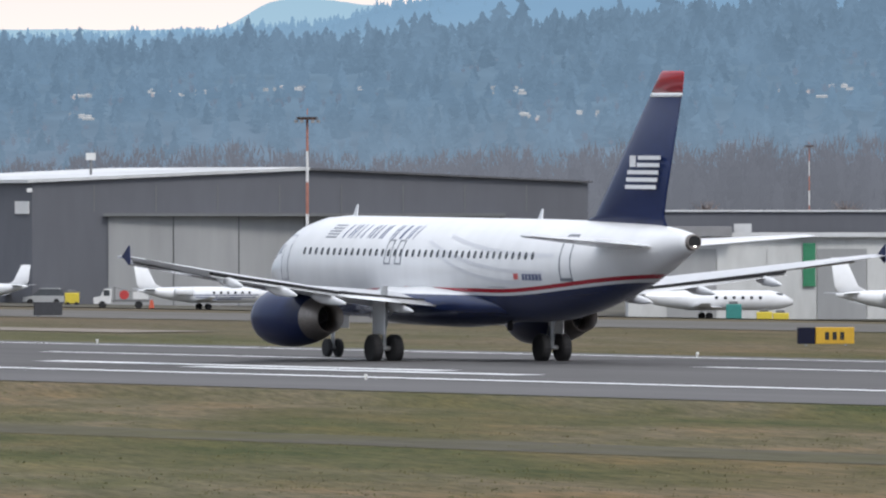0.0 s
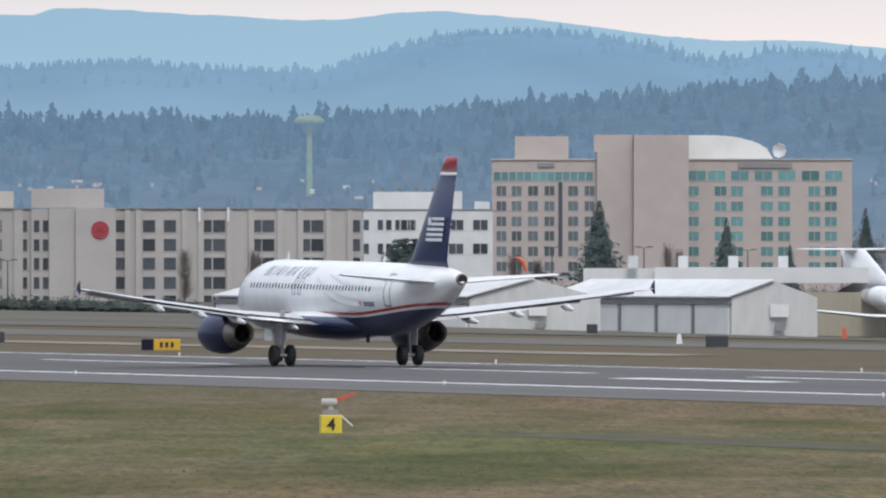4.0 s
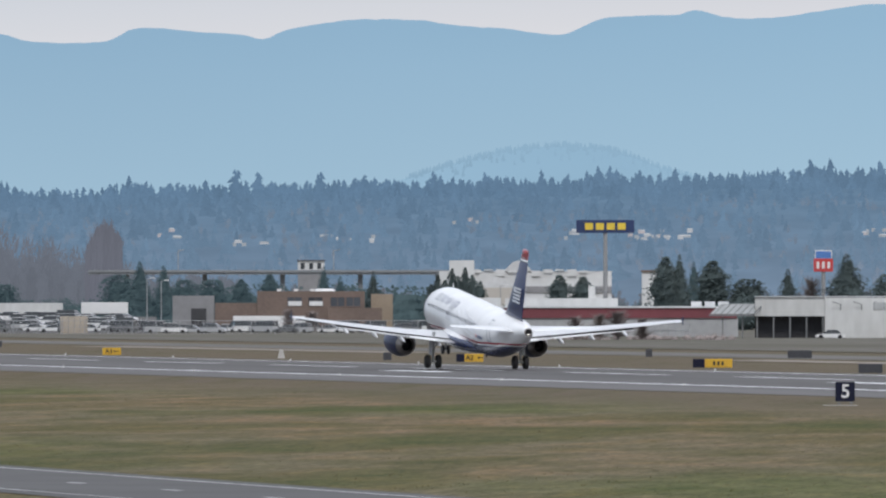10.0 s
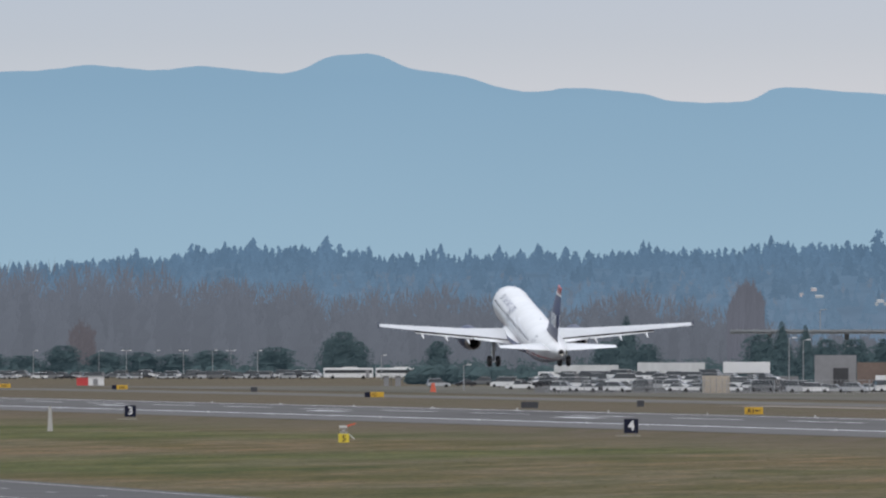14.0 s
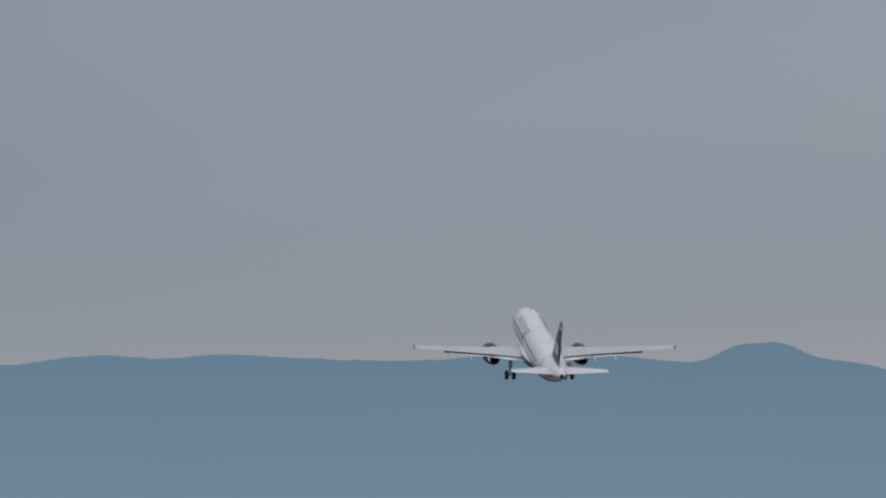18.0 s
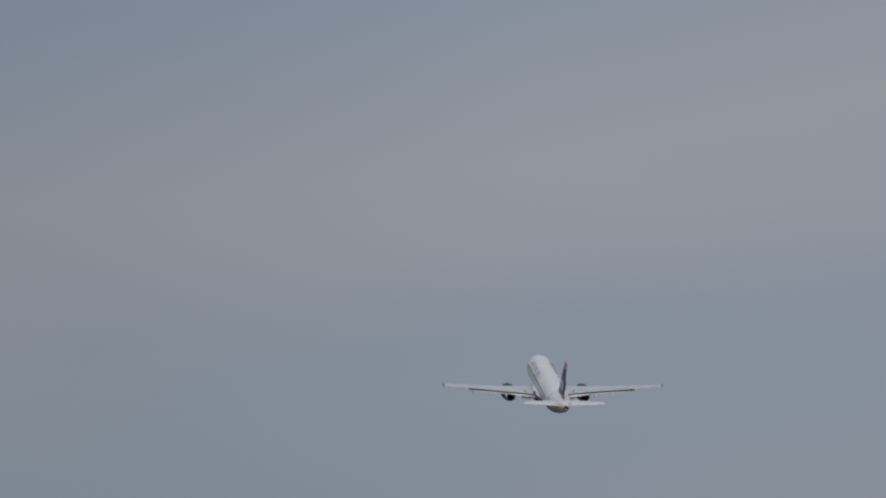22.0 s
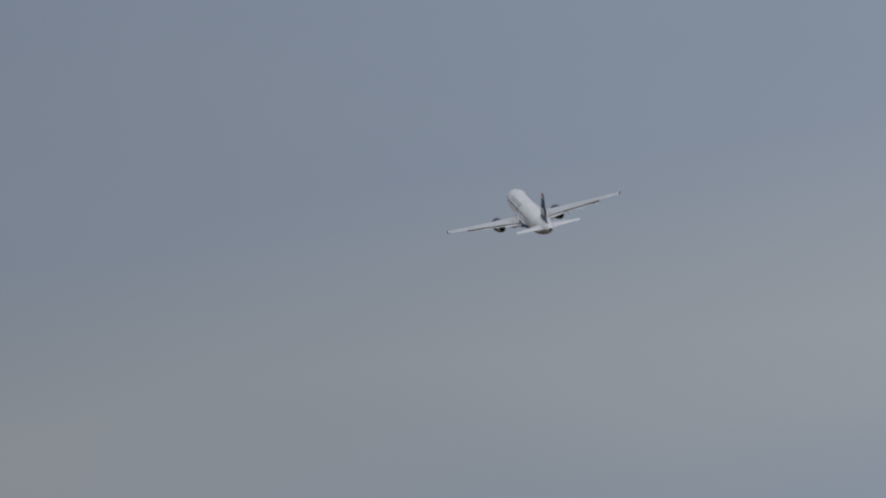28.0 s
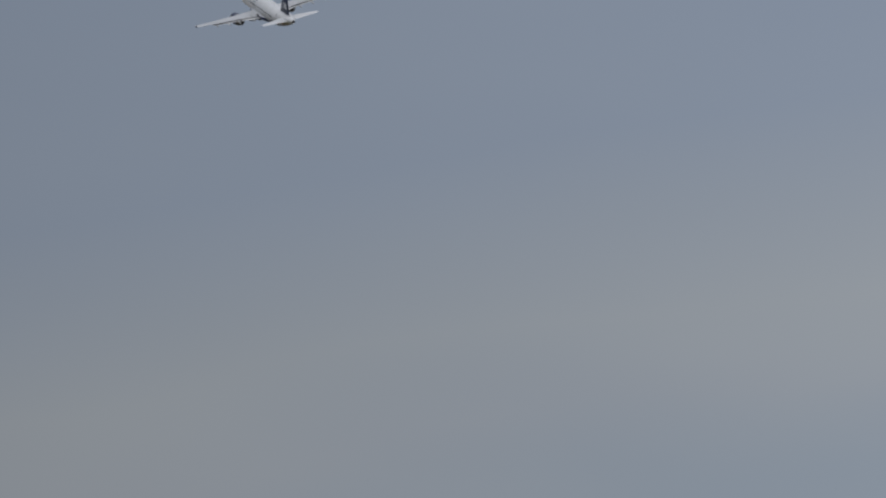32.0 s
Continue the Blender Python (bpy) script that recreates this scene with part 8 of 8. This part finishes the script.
# bearing, distance, height, spread
for kind, rows in (("fir", ((22.35, 2300, 18.5, 9), (22.82, 2300, 18.5, 4.5), (23.0, 2350, 19, 8), (23.12, 2300, 19.5, 7), (23.24, 2280, 20.5, 6), (23.40, 2350, 16.5, 7), (23.50, 2350, 12, 5), (23.72, 2350, 18.8, 4.5), (23.95, 2350, 18, 5), (24.06, 2350, 19.5, 6),
                           (21.98, 2300, 15, 4.5), (21.88, 2350, 14, 5), (21.38, 2300, 14.5, 3.8), (21.25, 2350, 11, 4), (20.79, 2300, 17.5, 4.5), (20.20, 2320, 15.6, 4.5), (19.66, 2300, 18.2, 6.5), (20.47, 2310, 11, 3),
                           (14.93, 2350, 15, 6), (15.46, 2330, 16.2, 6.5), (12.35 + 1.42, 2500, 14.5, 9), (13.06, 2600, 14.8, 4.5), (13.12, 2650, 13.5, 3.5), (13.52, 2550, 11.8, 5), (14.50, 2550, 15, 7), (14.62, 2550, 13, 5),
                           (12.20, 2700, 9.6, 3), (11.55, 2650, 12.5, 4), (11.62, 2650, 10.5, 4), (11.76, 2500, 11.3, 4), (10.77, 2700, 13.6, 6), (10.87, 2700, 12.8, 5), (10.11, 2750, 14.8, 7.5))),
                   ("cypress", ((13.0, 2600, 14.2, 5), (13.20, 2600, 13.4, 6), (22.6, 2330, 12, 7), (16.05 - .15, 2350, 13, 5), (12.55, 2500, 10.5, 4), (12.005, 2550, 8.8, 2.2), (12.035, 2545, 10.6, 1.9), (12.065, 2560, 9.6, 2.2), (12.095, 2550, 11.8, 2.0), (12.12, 2560, 10.4, 2.3), (12.15, 2550, 12.0, 2.0), (12.18, 2560, 10.6, 2.2), (12.215, 2550, 9.4, 2.0), (12.65, 2500, 10.2, 4), (15.85, 2400, 12, 6), (11.2, 2750, 10, 4), (11.32, 2750, 11, 4))),
                   ("round", ((22.66, 2300, 13.8, 12), (9.31, 3700, 10.6, 7), (8.91, 3700, 13.2, 9.5), (8.86, 3720, 11, 7), (8.97, 3720, 10.5, 7), (10.02, 2720, 9.5, 6), (10.20, 2720, 9, 6), (22.14, 2350, 9.5, 6), (18.85, 2100, 11, 9), (14.80, 2350, 11, 7), (15.1, 2380, 11.5, 8), (15.25, 2390, 11, 7),
                              (15.62, 2400, 11, 8), (15.75, 2400, 11.5, 7), (13.35, 2600, 10, 8), (13.95, 2600, 11, 8), (14.1, 2600, 10.5, 7), (14.3, 2600, 11, 8), (10.68, 2720, 11, 8), (10.96, 2720, 10, 7), (11.08, 2720, 10, 7), (8.62, 3940, 9, 13), (8.05, 3940, 7.5, 12), (7.72, 3940, 9.5, 11), (8.35, 3945, 8, 14), (7.4, 3945, 7.5, 13), (7.1, 3945, 8, 12), (8.2, 3940, 7, 12), (7.9, 3945, 7.5, 13), (7.55, 3940, 6.5, 12),
                              (14.95, 1700, 5.0, 6.5), (21.9, 1500, 2.9, 6)))):
    for b, d, h, s in rows:
        tree(kind, b, d, h, s)


def bare_mesh(seed, narrow=False):
    """A leafless crown: a stem and many fine upswept twigs, unit height."""
    r = random.Random(seed)
    v, f = [], []

    def twig(p, q, w):
        p, q = Vector(p), Vector(q)
        i = len(v)
        for a in range(3):
            v.append((p.x + w * math.cos(2.09 * a), p.y + w * math.sin(2.09 * a), p.z))
        v.append(tuple(q))
        f.extend(((i, i + 1, i + 3), (i + 1, i + 2, i + 3), (i + 2, i, i + 3)))

    twig((0, 0, 0), (0, 0, 1), .02)
    for k in range(420):
        z = r.uniform(.10, .85)
        a = r.random() * 6.283
        reach = (.09 if narrow else .24) * (1 - .5 * z) * r.uniform(.3, 1)
        o = (reach * .4 * math.cos(a) * r.random(), reach * .4 * math.sin(a) * r.random(), z)
        up = r.uniform(.08, .28)
        twig(o, (reach * math.cos(a), reach * math.sin(a), min(1.0, z + up)), r.uniform(.003, .007))
    me = bpy.data.meshes.new("bare_crown")
    me.from_pydata(v, [], f)
    me.update()
    return me


BARE = [bare_mesh(s) for s in (3, 4, 5, 6)]
for me in BARE:
    me.materials.append(TWIG)


def bare_tree(bearing, dist, h, spread, narrow=False, k=0):
    p = spot(bearing, dist)
    p.z = ground_z(p.x, p.y) - .1
    t = thing("bare_tree", Matrix.Translation(p) @ pose(0, 0, 0, 0, 0, k * 53), "leafless %s tree with fine brown twigs" % ("poplar" if narrow else "broadleaf"), "tree", group="bare winter trees")
    part("bare_crown", BARE[k % 4], None, t, at=Matrix.Diagonal((spread / (.18 if narrow else .48), spread / (.18 if narrow else .48), h, 1)))
    part("trunk", STEM, None, t, at=Matrix.Diagonal((h * .8, h * .8, h * .8, 1)))


for b, d, h, s in ((20.0, 2290, 10, 4), (19.95, 2290, 11, 5), (19.4, 2280, 8, 6), (19.3, 2280, 9, 7), (18.9, 2150, 9, 7), (18.2, 2090, 9, 6), (17.9, 2090, 9, 5), (23.6, 2300, 9, 8), (22.95, 2250, 10, 8), (22.5, 2260, 9, 8), (22.2, 2260, 9, 7), (21.6, 2260, 8, 7), (21.1, 2260, 8, 8),
                     (16.4, 2000, 6, 6), (15.6, 1900, 5, 6), (14.7, 2380, 10, 9), (13.62, 2530, 10.5, 9), (11.4, 2360, 4.5, 5), (11.5, 2360, 4, 5), (12.80, 1960, 4.6, 7), (12.72, 1962, 4.2, 6), (12.62, 1965, 3.8, 6), (12.9, 1965, 3.4, 5), (13.75, 2580, 11, 9), (25.2, 2600, 12, 10), (25.9, 2600, 12, 10), (26.6, 2500, 13, 12), (27.3, 2500, 13, 12), (27.9, 2500, 13, 12), (28.5, 2500, 13, 12)):
    bare_tree(b, d, h, s, False, int(b * 10))


def hedge(b0, b1, dist, h, label, material, depth=6, seed=1, dense=26):
    r = random.Random(seed)
    v, f = [], []
    w = math.radians(b1 - b0) * dist
    for i in range(int(w * dense / 10) + 8):
        b = r.uniform(b0, b1)
        p = spot(b, dist + r.uniform(0, depth))
        p.z = ground_z(p.x, p.y) - .3
        hh, w = h * r.uniform(.65, 1.1), h * r.uniform(.4, .75)
        puff(v, f, p, hh * .8, w * .7, r, 6)
        for k in range(38):
            # leafy clumps over the bush
            c, z = r.random() * 6.283, r.uniform(.1, 1)
            q, u = w * math.sqrt(max(.03, 1 - (1.5 * z - .6) ** 2)) * r.uniform(.5, 1.05), h * r.uniform(.035, .085)
            j = len(v)
            x, y, z = p.x + q * math.cos(c), p.y + q * math.sin(c), p.z + hh * z
            v.extend(((x + u, y, z), (x - u * .5, y + u * .8, z + u * .3), (x - u * .5, y - u * .8, z - u * .2), (x, y, z + u)))
            f.extend(((j, j + 1, j + 3), (j + 1, j + 2, j + 3), (j + 2, j, j + 3)))
    stuff("hedge", v, f, material, label, "hedge")


hedge(14.75, 16.6, 1690, 2.5, "long dull green hedge behind the taxiway", EVERGREEN, 12, 1, 30)
hedge(16.5, 17.95, 1760, 2.3, "dull green shrubs before the hotel", EVERGREEN, 8, 2, 26)
hedge(21.75, 23.7, 1740, 4.2, "dark shrubs behind the apron fence", NEEDLE, 14, 15, 22)
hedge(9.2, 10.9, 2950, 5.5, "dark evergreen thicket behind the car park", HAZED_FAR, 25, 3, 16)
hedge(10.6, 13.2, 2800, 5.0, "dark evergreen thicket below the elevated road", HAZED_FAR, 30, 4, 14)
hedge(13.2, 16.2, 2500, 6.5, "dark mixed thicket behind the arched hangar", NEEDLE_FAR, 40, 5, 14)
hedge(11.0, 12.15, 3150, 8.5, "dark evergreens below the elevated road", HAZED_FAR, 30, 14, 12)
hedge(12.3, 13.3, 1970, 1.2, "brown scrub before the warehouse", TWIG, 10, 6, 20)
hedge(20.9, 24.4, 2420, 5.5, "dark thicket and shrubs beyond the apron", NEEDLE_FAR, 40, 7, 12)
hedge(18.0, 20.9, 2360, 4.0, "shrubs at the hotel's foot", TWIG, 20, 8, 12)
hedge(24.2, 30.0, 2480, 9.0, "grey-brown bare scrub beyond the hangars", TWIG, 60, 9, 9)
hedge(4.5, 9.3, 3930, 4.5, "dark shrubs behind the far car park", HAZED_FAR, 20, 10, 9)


def slope_houses():
    """Pale houses and low roofs in loose rows among the trees, faint in the haze."""
    r = random.Random(21)
    # roofs and pinkish walls emit too: haze painted into their colour
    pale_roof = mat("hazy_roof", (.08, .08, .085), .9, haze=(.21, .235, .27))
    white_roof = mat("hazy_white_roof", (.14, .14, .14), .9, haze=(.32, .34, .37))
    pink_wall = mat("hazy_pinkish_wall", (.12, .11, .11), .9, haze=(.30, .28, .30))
    kits = []
    for k, (w, d, h) in enumerate(((1.0, 1.6, .25), (1.6, 2, .2), (.8, 1.4, .45), (3.2, 2, .05), (2.2, 2, .1), (1.2, 1.6, .35), (.7, 1.2, .3), (1.4, 1.6, .5))):
        bm = boxes((-w / 2, -d / 2, -.5, w / 2, d / 2, h))
        rf = bmesh.new()
        loft(rf, [[(x, -d / 2 - .2, h), (x, 0, h + .35), (x, d / 2 + .2, h)] for x in (-w / 2 - .1, w / 2 + .1)])
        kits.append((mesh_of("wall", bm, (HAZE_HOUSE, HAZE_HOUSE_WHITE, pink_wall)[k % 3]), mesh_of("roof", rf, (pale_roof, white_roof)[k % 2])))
    # first and last bearing, lowest and highest elevation, how many
    rows = ((24.9, 25.22, .455, .475, 14), (24.58, 24.8, .44, .455, 7), (24.55, 24.7, .35, .365, 4), (25.42, 25.62, .472, .49, 8), (25.8, 25.86, .47, .48, 2), (26.38, 26.64, .455, .49, 10), (26.52, 26.62, .33, .37, 6), (26.76, 26.86, .36, .385, 4), (27.6, 27.95, .44, .49, 8),
            (21.1, 21.25, .33, .37, 5), (21.38, 21.66, .335, .365, 9), (21.36, 21.5, .165, .19, 4), (21.75, 22.0, .30, .34, 5), (22.04, 22.12, .285, .305, 2), (22.18, 22.40, .345, .415, 16), (22.78, 23.05, .325, .355, 14), (23.22, 23.45, .385, .43, 11), (23.6, 23.95, .32, .44, 14), (20.5, 21.0, .26, .34, 7),
            (14.48, 14.60, .255, .28, 6), (15.18, 15.66, .245, .30, 30), (15.95, 16.24, .265, .29, 16), (16.33, 16.62, .25, .30, 18), (16.74, 16.9, .275, .305, 7), (17.57, 17.63, .67, .685, 2), (17.1, 17.8, .25, .30, 9), (18.2, 18.9, .22, .30, 8),
            (12.1, 12.24, .295, .315, 3), (12.56, 12.64, .225, .26, 5), (12.84, 13.12, .225, .262, 15), (13.84, 14.08, .24, .275, 11), (14.05, 14.2, .19, .21, 4), (14.55, 14.62, .255, .275, 4), (11.1, 11.3, .19, .215, 4), (10.6, 11.0, .22, .27, 4), (11.5, 11.8, .21, .25, 5))
    k = 0
    for b0, b1, e0, e1, n in rows:
        for i in range(n):
            b, e = r.uniform(b0, b1), r.uniform(e0, e1)
            zt = EYE[2] + 4250 * math.tan(radians(e))
            s = .05
            while s < .95 and slope_point(FOREST, b, s, 4420, 330).z < zt:
                s += .01
            p = slope_point(FOREST, b, s, 4420, 330)
            t = thing("house", Matrix.Translation(p - spot(b, 2.2) + Vector((0, 0, .4))) @ pose(0, 0, 0, 0, 0, -90 - b + r.uniform(-40, 40)), "pale house on the wooded slope in haze", "house", group="houses on the slope")
            wl, rf = kits[k % 8]
            k += 1 + (r.random() < .4)
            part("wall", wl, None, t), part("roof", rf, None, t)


slope_houses()


# ---- what moves ----
# seconds, place of the wheels' midpoint, yaw, pitch up, bank
FLIGHT = (
        (0, 490.20, -242.20, 0.14, 0.00, 0.40, 0.00), (2, 601.70, -242.20, 0.20, 0.00, 0.45, 0.00),
        (3.5, 689.90, -242.20, 0.25, 0.00, 0.50, 0.00), (6, 845.80, -242.20, 0.30, 0.00, 0.60, 0.10),
        (7.5, 944.40, -242.20, 0.30, 0.00, 1.60, 0.30), (9, 1048.30, -242.20, 0.28, 0.00, 4.20, 0.55),
        (10, 1120.40, -242.20, 0.29, 0.00, 5.40, 0.60), (11, 1193.00, -242.20, 0.40, -0.10, 6.67, 0.40),
        (12, 1266.90, -242.20, 0.95, -0.10, 7.73, 0.10), (13, 1341.90, -242.20, 2.47, -0.10, 9.30, -0.10),
        (14, 1417.50, -242.20, 5.72, -0.10, 11.43, -0.30), (15.5, 1530.40, -242.20, 14.77, 0.00, 13.97, -0.60),
        (17.5, 1683.60, -242.20, 34.93, 0.00, 15.62, -0.20), (18.3, 1746.00, -242.20, 44.80, 0.00, 15.85, 0.00),
        (19, 1818.00, -242.20, 54.70, 0.00, 16.27, 0.30), (20, 1898.00, -242.00, 69.31, 0.10, 16.29, 0.60),
        (21, 1979.00, -242.00, 83.32, 0.20, 15.92, 1.60), (22, 2060.00, -242.00, 97.33, 0.80, 15.75, 0.00),
        (23, 2136.00, -242.00, 111.33, 1.40, 15.65, -2.00), (25, 2300.00, -240.00, 139.33, 2.30, 16.15, -2.30),
        (26.2, 2397.00, -236.00, 156.33, 3.80, 16.05, -6.50), (27.5, 2508.00, -228.00, 174.33, 6.30, 15.95, -12.20),
        (28, 2540.00, -225.00, 181.33, 7.10, 16.25, -14.00), (29, 2617.00, -215.00, 195.33, 8.90, 16.45, -15.80),
        (30, 2690.00, -202.00, 209.33, 10.80, 16.55, -16.80), (31, 2773.00, -186.00, 223.33, 12.60, 16.35, -17.00),
        (32, 2850.00, -168.00, 237.33, 14.60, 16.45, -16.30)
)


def about(pivot, turn):
    return Matrix.Translation(pivot) @ turn @ Matrix.Translation(-Vector(pivot))


def motions():
    walk(AIRLINER, [(t, pose(x, y, z, b, -p, w)) for t, x, y, z, w, p, b in FLIGHT])
    for side in (1, -1):
        # the wings take the load at lift-off
        walk(WINGS[side], [(t, about((0, side * 2.0, 2.4), pose(0, 0, 0, side * a))) for t, a in ((0, 0.0), (7.5, 0.2), (10, 0.9), (13, 1.7), (32, 1.7))])
        # main legs stretch as the weight leaves them, then fold inwards
        walk(LEGS[side], [(t, pose(0, side * 3.795, 2.6 - .45 * min(1, max(0, (t - 10.5) / 2))) @ pose(0, 0, 0, -side * a)) for t, a in ((0, 0), (10.5, 0), (11.5, 0), (12.5, 0), (18.5, 0), (19.2, 12), (19.6, 27), (20.0, 45), (20.4, 62), (20.8, 77), (21.5, 93), (22.5, 94), (32, 94))])
    walk(LEGS[0], [(t, pose(12.64, 0, 1.72 + max(0, a - 60) * .012) @ pose(0, 0, 0, 0, -a)) for t, a in ((0, 0), (18.5, 0), (19.3, 40), (20.2, 80), (21, 100), (32, 100))])


motions()
